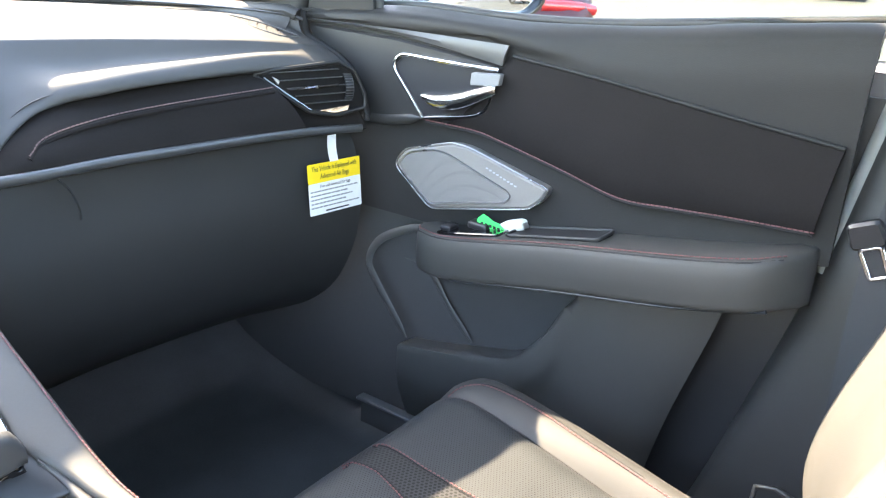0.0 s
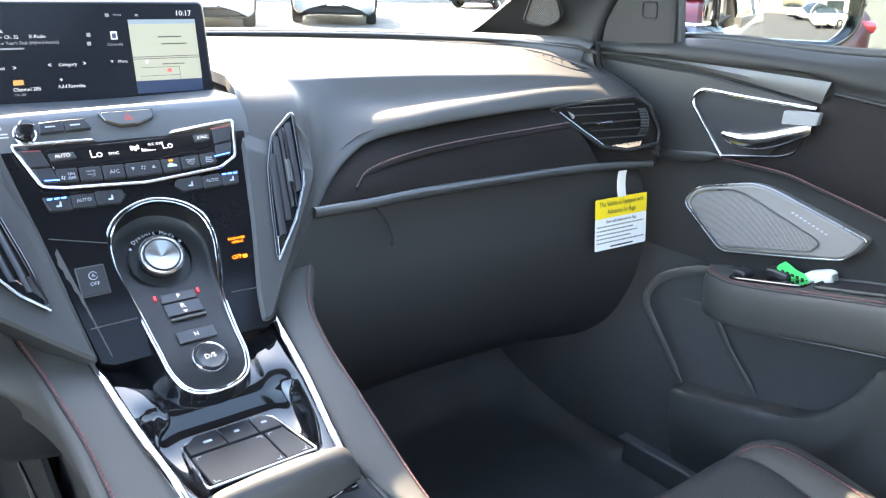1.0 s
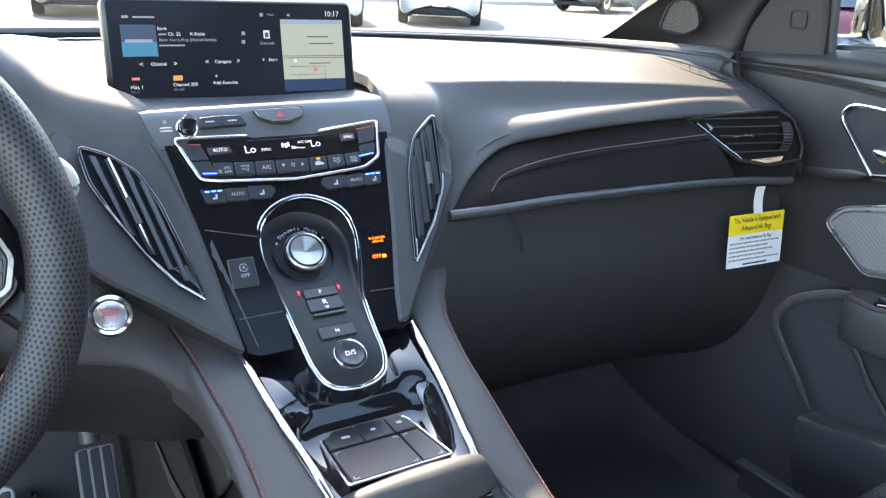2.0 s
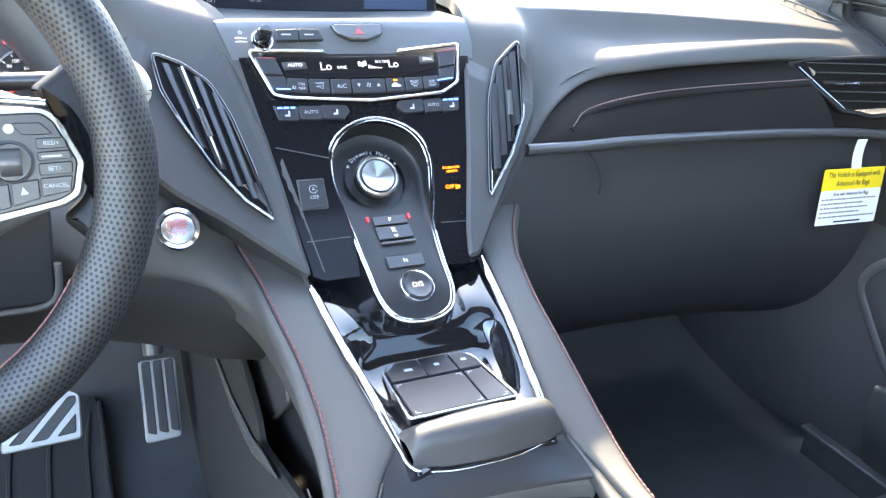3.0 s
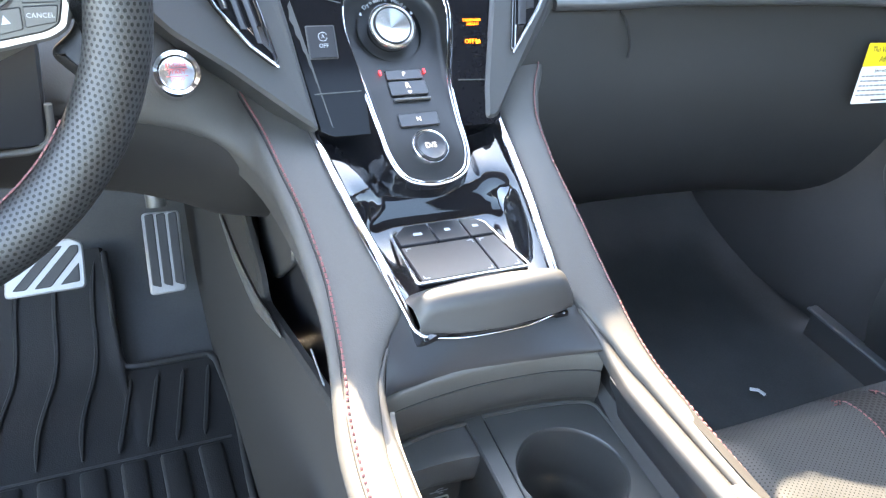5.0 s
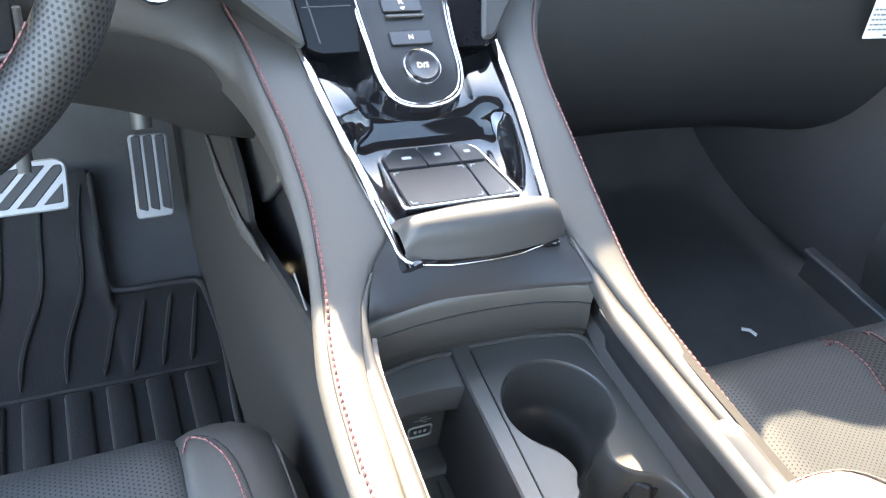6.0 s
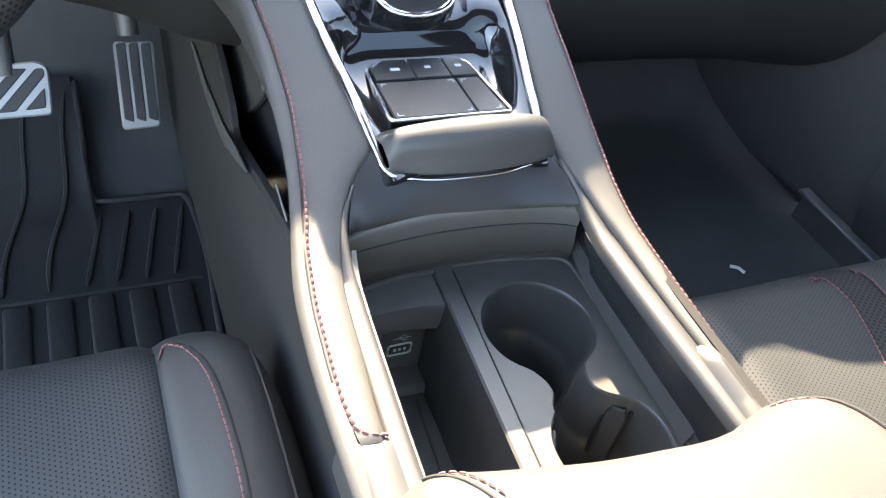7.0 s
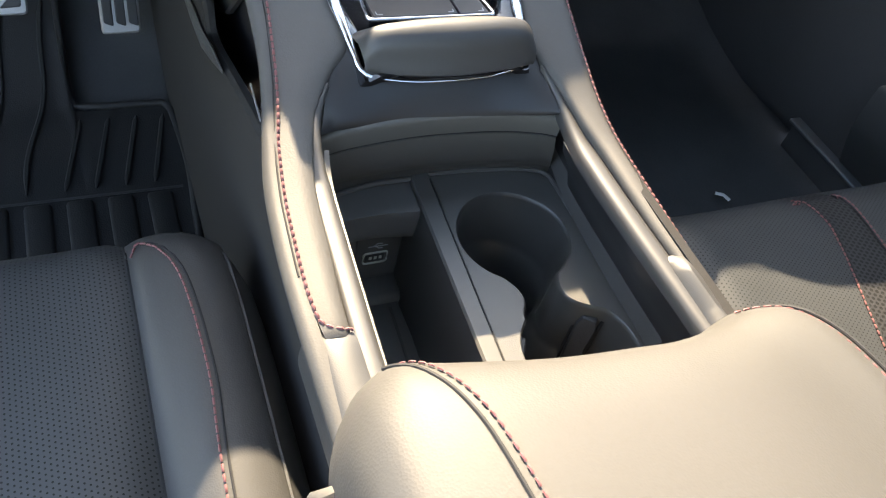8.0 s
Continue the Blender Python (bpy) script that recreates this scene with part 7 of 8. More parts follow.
# ---- steering wheel details ----
part("rim_edge", plate(rounded([(0.075, 0.0335), (0.1265, 0.0310), (0.1345, 0.0245), (0.1460, -0.0020), (0.1410, -0.0230), (0.1320, -0.0285), (0.075, -0.0400)], 0.004), W, 0.012, 0.002, rise=0.004), SPOKE_SILVER, wheel, "satin silver spoke frame", smooth=False)
part("switch_pad", plate(rounded([(0.070, 0.0270), (0.1240, 0.0270), (0.1300, 0.0220), (0.1405, -0.0020), (0.1365, -0.0200), (0.1290, -0.0240), (0.070, -0.0350)], 0.003), W, 0.008, 0.001, rise=0.0062), BUTTON, wheel, "black switch pad", smooth=False)
for o in ([(0.1195, 0.0125), (0.1345, 0.0125), (0.1360, 0.0065), (0.1195, 0.0060)], [(0.1195, 0.0045), (0.1365, 0.0050), (0.1375, 0.0000), (0.1195, -0.0005)], [(0.1195, -0.0020), (0.1375, -0.0015), (0.1370, -0.0085), (0.1195, -0.0090)], [(0.1195, -0.0105), (0.1368, -0.0100), (0.1350, -0.0190), (0.1195, -0.0215)], [(0.1040, -0.0125), (0.1185, -0.0108), (0.1185, -0.0222), (0.1040, -0.0255)], [(0.0850, -0.0150), (0.1030, -0.0125), (0.1030, -0.0262), (0.0850, -0.0295)], [(0.1080, 0.0215), (0.1230, 0.0215), (0.1290, 0.0145), (0.1130, 0.0145)]):
    key("wheel_key", o, W, wheel, BUTTON, rise=0.0085)
onw = lambda u, v, h=0.0: W(u, v, 0.0088 + h)
for txt, u, v in (("RES/+", 0.1275, 0.0095), ("SET/-", 0.1280, -0.0052), ("CANCEL", 0.1275, -0.0152)):
    writing("legend", txt, onw, u, v, 0.0036, LEGEND, wheel)
part("legend", plate(rounded(bar(0.1215, 0.0015, 0.1325, 0.0026), 0.0004, 2), onw, 0.0004, 0.0001, rise=0.0003), LEGEND, wheel, smooth=False)
part("legend", plate([(0.1085, -0.0195), (0.1130, -0.0190), (0.1100, -0.0145)], onw, 0.0004, 0.0001, rise=0.0003), LEGEND, wheel, smooth=False)
part("legend", turned([(0.0028, 0.0), (0.0028, 0.0003), (0.0, 0.0003)], lambda u, v, h=0: W(0.1065 + u, 0.0185 + v, 0.0065 + h), 18), LEGEND, wheel)
part("legend", tube([onw(0.0905, -0.0175), onw(0.0945, -0.0165), onw(0.0965, -0.0205), onw(0.0925, -0.0235), onw(0.0890, -0.0215)], 0.0004, 5), LEGEND, wheel)
part("roller_ring", turned([(0.0125, -0.002), (0.0125, 0.0012), (0.0110, 0.0016), (0.0105, 0.0)], lambda u, v, h=0: W(0.1055 + u, -0.0005 + v, 0.0062 + h), 30), BUTTON, wheel, "round surround")
part("roller", turned([(0.0078, -0.0055), (0.0082, -0.004), (0.0082, 0.004), (0.0078, 0.0055)], lambda u, v, h=0: W(0.1055 + h, -0.0005 + u, 0.0045 + v), 26), DARK_SATIN, wheel, "ribbed roller")
part("chrome_upper", tube(spl([tuple(W(u, v, 0.006)) for u, v in ((0.04, 0.036), (0.10, 0.0345), (0.127, 0.0320))], 20), 0.0030, 8), CHROME, wheel, "bright upper spoke edge")
part("spoke_grip", plate(rounded([(0.118, 0.040), (0.165, 0.075), (0.178, 0.0), (0.165, -0.075), (0.128, -0.036), (0.143, -0.024), (0.148, -0.002), (0.136, 0.026)], 0.006), W, 0.02, 0.006, rise=0.004), WHEEL, wheel, "perforated grip beside the spoke")
part("rim_stitching", stitches([W(0.1475 * math.cos(a), 0.1475 * math.sin(a), 0.004) for a in [radians(-100 + 70 * i / 60) for i in range(61)]], 0.005, 0.0038, 0.0007, up=(0, -0.96, 0.26)), RED_THREAD, wheel, "red stitching inside the rim")
part("paddle", plate(rounded([(0.1315, 0.0285), (0.1300, 0.0425), (0.1345, 0.0450), (0.1400, 0.0380), (0.1425, 0.0290)], 0.003), W, 0.004, 0.001, rise=-0.014), SPEAKER, wheel, "silver shift paddle", smooth=False)
stalk = thing("wiper_stalk", (-0.21, 0.93, 1.01), "black wiper stalk with pale grey tip", "stalk")
part("tip", tube(spl([(-0.205, 0.935, 1.034), (-0.199, 0.931, 1.026), (-0.196, 0.929, 1.018), (-0.197, 0.930, 1.011)], 16), 0.006, 12, rad=lambda q: 0.003 + 0.0045 * math.sin(math.pi * (0.15 + 0.7 * q))), FOAM, stalk, "pale grey tip")
part("stem", tube([V((-0.33, 0.99, 1.01)), V((-0.25, 0.95, 1.02)), V((-0.202, 0.934, 1.018))], 0.006, 10), BUTTON, stalk, "black stem")

# ---- instrument cluster ----
gauge = thing("instrument_cluster", (-0.36, 1.15, 0.97), "lit round speedometer with red needle behind the wheel", "gauge")
IG = flat((-0.264, 1.135, 0.978), (1, 0, 0), (0, 0.35, 0.94))
FACE = glowing("dial_face_grey", (0.10, 0.10, 0.11), 0.03)
NEEDLE = glowing("needle_red", (1.0, 0.05, 0.06), 0.16)
DIAL_TEXT = glowing("dial_white", (0.75, 0.78, 0.80), 0.07)
part("backing", plate(rounded(bar(-0.26, -0.06, 0.05, 0.06), 0.01), IG, 0.01, 0.002, rise=-0.003), surface("cluster_grey", (0.06, 0.06, 0.065), 0.35), gauge, "smoky grey backing", smooth=False)
part("dial_ring", turned([(0.0275, -0.002), (0.0275, 0.0015), (0.0262, 0.0015), (0.0260, -0.001)], IG, 48), BRUSHED, gauge, "thin dial ring")
part("dial_face", turned([(0.0262, -0.001), (0.0262, 0.0), (0.0, 0.0)], IG, 48), BUTTON, gauge, "black dial face")
for i, n in enumerate(range(0, 261, 20)):
    a = radians(218 - 256 * i / 13)
    writing("dial_number", str(n), IG, 0.0192 * math.cos(a), 0.0192 * math.sin(a), 0.0042, DIAL_TEXT, gauge)
    part("tick", tube([IG(0.0232 * math.cos(a), 0.0232 * math.sin(a), 0.0004), IG(0.0255 * math.cos(a), 0.0255 * math.sin(a), 0.0004)], 0.0004, 4), DIAL_TEXT, gauge)
writing("dial_text", "km/h", IG, 0, 0.0105, 0.0038, DIAL_TEXT, gauge)
part("needle", tube([IG(0.0065, 0.0035, 0.002), IG(-0.0215, -0.0125, 0.002)], 0.0009, 6), NEEDLE, gauge, "red needle")
for u, v in ((0.034, 0.018), (0.034, 0.0), (-0.030, 0.018), (-0.030, 0.0), (-0.012, 0.034), (0.002, 0.040), (0.014, 0.034)):
    part("warning_lamp", plate(rounded(bar(u - 0.005, v - 0.0025, u + 0.005, v + 0.0025), 0.001, 2), IG, 0.001, 0.0002, rise=-0.0015), NEEDLE, gauge, "lit red lamp", smooth=False)

# ---- pedals ----
def pedal(name, pts, place, ribs, label, slant):
    p = thing(name, place(0, 0, -0.02), label, "pedal")
    part("plate", plate(rounded(pts, 0.006), place, 0.008, 0.002), PEDAL_METAL, p, "brushed aluminium plate", smooth=False)
    for o in ribs:
        part("rubber_strip", plate(rounded(o, 0.0025, 3), place, 0.004, 0.001, rise=0.002), RUBBER, p, "black rubber strip", smooth=False)
    return p


GP = flat((-0.167, 1.285, 0.533), (1, 0.0, -0.03), (-0.10, 0.55, 0.80))
gas = pedal("gas_pedal", [(-0.022, -0.055), (0.022, -0.053), (0.024, 0.050), (-0.022, 0.050)], GP, [[(x - 0.0054, -0.042), (x + 0.0054, -0.046), (x + 0.0054, 0.048), (x - 0.0054, 0.047)] for x in (-0.0135, 0.0005, 0.0145)], "brushed metal accelerator pedal with rubber strips", 0)
part("arm", tube(spl([(-0.17, 1.30, 0.59), (-0.172, 1.33, 0.66), (-0.175, 1.36, 0.75)], 12), 0.012, 8), HARD, gas, "black pedal arm")
BP = flat((-0.300, 1.225, 0.566), (1, 0.0, -0.04), (0, 0.55, 0.83))
brk = pedal("brake_pedal", [(-0.044, -0.026), (0.040, -0.022), (0.041, 0.030), (0.030, 0.036), (-0.038, 0.030)], BP, [[(-0.036, -0.018), (-0.022, -0.018), (0.020, 0.028), (0.006, 0.028)], [(-0.014, -0.018), (0.004, -0.017), (0.036, 0.020), (0.036, 0.028), (0.028, 0.028)], [(0.013, -0.016), (0.034, -0.014), (0.035, 0.008)], [(-0.038, 0.0), (-0.038, 0.022), (-0.002, 0.027), (-0.026, 0.0)]], "brushed metal brake pedal with slanted rubber strips", 0)
part("arm", tube(spl([(-0.30, 1.24, 0.58), (-0.30, 1.30, 0.66), (-0.30, 1.33, 0.80)], 12), 0.010, 8), HARD, brk, "black pedal arm")

# ---- rubber floor mats ----
def floor_z(y):
    return 0.434 + (0.0 if y < 1.17 else 0.9 * (y - 1.17) ** 1.6)


mat_ = thing("floor_mat", (-0.36, 0.9, 0.43), "black ribbed rubber floor mat", "floor mat")
rows = []
for x in [0.128 + 0.50 * i / 48 for i in range(49)]:
    yend = 1.185 if x < 0.235 else 1.36
    rows.append([V((-x, 0.70 + (yend - 0.70) * j / 30, floor_z(0.70 + (yend - 0.70) * j / 30) + 0.004)) for j in range(31)])
part("sheet", grid(rows, None, 0.006), MAT_BLACK, mat_, "black rubber sheet")
for i in range(8):
    line = []
    for j in range(25):
        y = 1.050 + 0.290 * j / 24
        x = 0.249 + 0.044 * i + 0.14 * (1.335 - y) + 0.004 * math.sin(9 * (y - 1.05) / 0.29)
        line.append(V((-x, y, floor_z(y) + 0.0055)))
    part("rib", tube(line, 0.0032, 6, flat=0.7, rad=lambda q: 0.0032 * min(1, 0.3 + q * 8, 0.3 + (1 - q) * 8)), MAT_BLACK, mat_)
for i in range(4):
    line = [V((-(0.139 + 0.030 * i + 0.21 * (1.160 - y)), y, floor_z(y) + 0.0055)) for y in [1.050 + 0.112 * j / 12 for j in range(13)]]
    part("rib", tube(line, 0.0032, 6, flat=0.7, rad=lambda q: 0.0032 * min(1, 0.3 + q * 8, 0.3 + (1 - q) * 8)), MAT_BLACK, mat_)
for i in range(12):
    x = 0.160 + 0.040 * i
    part("pocket_step", block((-x - 0.0135, 0.80, 0.432), (-x + 0.0135, 1.035, 0.4415), 0.004), MAT_BLACK, mat_)
part("step_edge", tube([V((-0.135, 1.0405, 0.439)), V((-0.60, 1.0405, 0.439))], 0.0026, 6), MAT_BLACK, mat_, "low ridge before the pockets")
part("raised_edge", tube(spl([(-0.135, 0.75, 0.440), (-0.131, 0.95, 0.440), (-0.124, 1.066, 0.441), (-0.127, 1.141, 0.442), (-0.131, 1.172, 0.442), (-0.145, 1.180, 0.442), (-0.222, 1.181, 0.442), (-0.235, 1.193, 0.443), (-0.237, 1.25, floor_z(1.25) + 0.007), (-0.237, 1.35, floor_z(1.35) + 0.007)], 60), 0.0042, 8), MAT_BLACK, mat_, "raised mat edge")

# ---- door sill and pillars ----
sill = thing("sill_trim", (0.72, 0.95, 0.45), "grey metal door sill strip", "trim", kind="structure")
part("strip", plate(rounded(bar(0.30, 0.712, 1.01, 0.732), 0.004), lambda u, v, h=0: V((v, u, 0.466 + h)), 0.005, 0.002), surface("sill_grey", (0.09, 0.095, 0.10), 0.45, metal=0.3), sill, "brushed grey strip", smooth=False)
part("sill_base", block((0.714, 0.28, 0.40), (0.73, 1.00, 0.4612), 0.002), FOOTWELL, sill, "black sill base")
bp = thing("pillar_trim_1", (0.72, 0.30, 0.45), "black B-pillar trim beside the seat", "trim", kind="structure")
bps = []
for z, y0, w in ((0.44, 0.475, 0.0), (0.55, 0.440, 0.0), (0.65, 0.412, 0.0), (0.80, 0.372, 0.0), (0.87, 0.358, 0.0), (1.06, 0.325, 0.0), (1.25, 0.29, -0.03), (1.50, 0.25, -0.09)):
    bps.append([(0.76 + w, y0 + 0.014, z), (0.735 + w, y0 + 0.008, z), (0.720 + w, y0 - 0.012, z), (0.715 + w, y0 - 0.08, z), (0.725 + w, y0 - 0.22, z), (0.77 + w, y0 - 0.26, z)])
# sheet behind the gap, its colour near black for the deep shade there
part("jamb", grid([[V((0.764, y, z)) for y in (0.30, 0.45, 0.62, 0.75)] for z in (0.42, 0.60, 0.80, 1.05)], None, 0.006), TRAY_BLACK, bp, "door jamb sheet darkened for the shade in the gap")
part("pillar", loft(bps, 40, 24, 0.01), SOFT, bp, "smooth black pillar trim")
part("door_seal", tube(spl([(0.742, 0.366, 0.86), (0.742, 0.362, 0.90), (0.742, 0.335, 1.06), (0.712, 0.30, 1.25)], 40), 0.010, 10), surface("grey_seal", (0.20, 0.205, 0.20), 0.6), bp, "pale rubber door seal")
belt = thing("seat_belt", (0.69, 0.27, 0.6), "black seat belt with metal tongue on the pillar", "seat belt")
bl = [(0.700, 0.275, 1.25), (0.698, 0.29, 1.05), (0.692, 0.305, 0.90), (0.680, 0.305, 0.80), (0.670, 0.300, 0.70), (0.665, 0.290, 0.60)]
rows = [[V((x, y + w, z)) for x, y, z in [tuple(p) for p in spl(bl, 40)]] for w in (-0.024, 0.0, 0.022)]
part("webbing", grid(rows, None, 0.0015), surface("belt_webbing", (0.03, 0.031, 0.034), 0.85, weave=1400), belt, "woven black webbing")
TB = flat((0.674, 0.315, 0.902), (-0.1, -0.9, 0.42), (-0.1, 0.42, 0.9))
part("tongue", tube([TB(q.x, q.y) for q in rounded([(-0.009, -0.016), (0.009, -0.016), (0.010, 0.016), (-0.010, 0.016)], 0.004)], 0.0024, 8, True), CHROME, belt, "steel belt tongue")
part("tongue_grip", plate(rounded([(-0.018, 0.016), (0.018, 0.016), (0.016, 0.044), (-0.016, 0.044)], 0.007), TB, 0.010, 0.003, rise=0.004), BUTTON, belt, "black plastic grip", smooth=False)
part("anchor", tube([V((0.66, y, z)) for y, z in ((0.375, 0.575), (0.372, 0.622), (0.352, 0.628), (0.33, 0.622))], 0.003, 8), DARK_SATIN, belt, "metal belt loop")

ap = thing("pillar_trim_2", (0.66, 1.2, 1.07), "black A-pillar trim with round-cornered tweeter grille", "trim", kind="structure")
edge_l = [(0.690, 1.42, 1.066), (0.668, 1.36, 1.080), (0.648, 1.27, 1.122), (0.632, 1.20, 1.155), (0.612, 1.05, 1.26), (0.59, 0.80, 1.44)]
edge_m = [(0.700, 1.27, 1.070), (0.690, 1.24, 1.082), (0.676, 1.19, 1.118), (0.664, 1.15, 1.155), (0.640, 1.00, 1.27), (0.61, 0.78, 1.45)]
edge_r = [(0.699, 1.130, 1.064), (0.700, 1.123, 1.085), (0.699, 1.113, 1.113), (0.694, 1.082, 1.158), (0.673, 0.95, 1.29), (0.63, 0.76, 1.46)]
edge_c = [(x + 0.016, y - 0.001, z) for x, y, z in edge_r]
part("cover", loft([edge_l, edge_m, [(x - 0.004, y + 0.022, z) for x, y, z in edge_r], edge_r, edge_c], 40, 40, 0.01), PILLAR_SKIN, ap, "grained black pillar cover")
TW = flat((0.664, 1.205, 1.119), (0.35, -0.94, 0.0), (-0.30, -0.10, 0.95))
TO = rounded([(-0.030, -0.018), (0.010, -0.024), (0.034, -0.010), (0.028, 0.022), (0.010, 0.030), (-0.012, 0.022)], 0.010)
part("tweeter_rim", tube([TW(q.x, q.y, 0.006) for q in TO], 0.0018, 8, True), PILLAR_SKIN, ap, "raised rim")
part("tweeter_grille", plate(TO, TW, 0.01, 0.001, rise=0.005), surface("tweeter_mesh", (0.10, 0.093, 0.085), 0.5, metal=0.2, dots=(0.0013, 0.0004, False)), ap, "fine metal tweeter mesh", smooth=False)
op = thing("pillar_outer", (0.76, 1.2, 1.2), "black outer windscreen pillar and door frame", "pillar", kind="structure")
part("outer_skin", tube(spl([(0.80, 1.46, 1.03), (0.768, 1.15, 1.24), (0.735, 1.0, 1.345), (0.70, 0.82, 1.47)], 24), 0.052, 10, flat=0.8), GLOSS, op, "black outer skin")
sail = thing("sail_panel", (0.70, 1.03, 1.07), "black triangular window corner trim", "trim", kind="structure")
corner = []
for z, front, back in ((1.055, 1.124, 0.990), (1.085, 1.119, 0.991), (1.113, 1.110, 0.992), (1.16, 1.078, 0.995), (1.20, 1.044, 0.996), (1.245, 1.010, 0.994)):
    x = 0.707 - 0.10 * (z - 1.06)
    corner.append([(x + 0.016, front + 0.001, z), (x + 0.004, front - 0.0015, z), (x, front - 0.008, z), (x, (front + back) / 2, z), (x, back + 0.007, z), (x + 0.004, back + 0.001, z), (x + 0.016, back - 0.002, z)])
part("panel", loft(corner, 30, 40, 0.003), PILLAR_SKIN, sail, "smooth black panel")
part("gap_filler", grid([[V((0.724 - 0.08 * (z - 1.02), y, z)) for y in (1.02, 1.10, 1.22)] for z in (1.02, 1.10, 1.20)], None, 0.006), RUBBER, sail, "dark seal behind the corner trim")
part("badge_frame", tube([V((0.7065 - 0.10 * (q.y - 1.06), q.x, q.y)) for q in rounded([(1.046, 1.117), (1.022, 1.117), (1.022, 1.138), (1.046, 1.138)], 0.005)], 0.0014, 6, True, up=(1, 0, 0)), SEAM, sail, "small square groove")
part("window_seal", tube(spl([(0.736, 1.0, 1.094), (0.740, 0.92, 1.097), (0.741, 0.80, 1.094), (0.742, 0.66, 1.098), (0.743, 0.5, 1.113), (0.743, 0.36, 1.127)], 30), 0.006, 8), RUBBER, sail, "black window seal")
part("window_seal", tube(spl([(0.716, 0.989, 1.085), (0.704, 0.993, 1.20), (0.690, 0.980, 1.27), (0.672, 0.93, 1.34)], 20), 0.006, 8), RUBBER, sail, "black window frame seal")
bm = grid([[V((0.742, y, 1.09)), V((0.665, y * 0.9 + 0.06, 1.48))] for y in (0.985, 0.7, 0.36)], None, 0.004)
w2 = tagged(part("window_2", bm, SIDE_GLASS), "clear passenger door window", "window", kind="structure")
w2.visible_shadow = False

scrap = thing("paper_scrap", (0.536, 0.91, 0.43), "small pale paper scrap on the passenger floor", "scrap")
part("paper", tube([V((0.528, 0.918, 0.434)), V((0.536, 0.911, 0.436)), V((0.541, 0.902, 0.434))], 0.0035, 6, flat=0.3), WHITE, scrap)

# defroster grille in the dash corner
gr = thing("defroster_grille", (0.63, 1.14, 1.05), "dark slotted defroster outlet in the dash top", "air vent")
far = spl([(0.611, 1.190), (0.620, 1.160), (0.630, 1.125), (0.640, 1.098), (0.647, 1.082)], 24)
near = spl([(0.611, 1.190), (0.608, 1.150), (0.611, 1.112), (0.623, 1.085), (0.646, 1.078)], 24)
part("opening", grid([[on_dash(*a.lerp(b, q).to_2d(), 0.0006) for q in (0, 0.25, 0.5, 0.75, 1)] for a, b in zip(far, near)], None, 0.001, False, ABOVE), SEAM, gr, "dark slot")
for i in range(5, 23, 3):
    part("slat", tube([on_dash(*far[i].to_2d(), 0.0006), on_dash(*near[i].lerp(far[i], 0.5).to_2d(), 0.0004), on_dash(*near[min(i + 1, 23)].to_2d(), 0.0006)], 0.0008, 6), VENT_BLACK, gr, "thin black slat")
part("rim", tube([on_dash(*p.to_2d(), 0.0012) for p in far], 0.0012, 6), DASH_SKIN, gr, "raised rim")
part("rim", tube([on_dash(*p.to_2d(), 0.0006) for p in near], 0.0010, 6), DASH_SKIN, gr, "fine lower rim")

# ---- the passenger side mirror ----
mir = thing("side_mirror", (0.95, 1.0, 1.08), "passenger side mirror with black housing", "mirror")
MG = flat((0.864, 1.04, 1.150), (0.863, -0.505, 0.0), (0.0, 0.02, 1.0))
MO = rounded([(0.0, -0.066), (0.20, -0.072), (0.232, -0.045), (0.232, 0.09), (0.0, 0.09)], 0.03)
mirror_skin, mn, ml, mb = shader("mirror_silver")
mb.inputs["Metallic"].default_value, mb.inputs["Roughness"].default_value, mb.inputs["Base Color"].default_value = 1.0, 0.0, (0.66, 0.68, 0.68, 1)
glass = lambda u, v: MG(u, v, 0.002 - ((u - 0.08) ** 2 + (v + 0.02) ** 2) / 2.6)      # a convex glass
part("mirror_glass", grid([[glass(0.116 + (q.x - 0.116) * k, 0.01 + (q.y - 0.01) * k) for q in MO] for k in [i / 16 + 0.001 for i in range(17)]], None, 0, True), mirror_skin, mir, "convex mirror glass")
part("housing_rim", tube([MG(q.x, q.y, 0.0) for q in MO], 0.007, 8, True), GLOSS, mir, "black housing rim")
rows = [[MG(0.116 + (q.x - 0.116) * k, 0.01 + (q.y - 0.01) * k, -h) for q in MO] for k, h in ((1.05, 0.0), (1.05, 0.03), (0.9, 0.07), (0.5, 0.10))]
part("housing", grid(rows, None, 0, True), GLOSS, mir, "gloss black housing")
part("mount", block((0.785, 1.03, 1.05), (0.90, 1.09, 1.107), 0.012), GLOSS, mir, "black mirror foot")

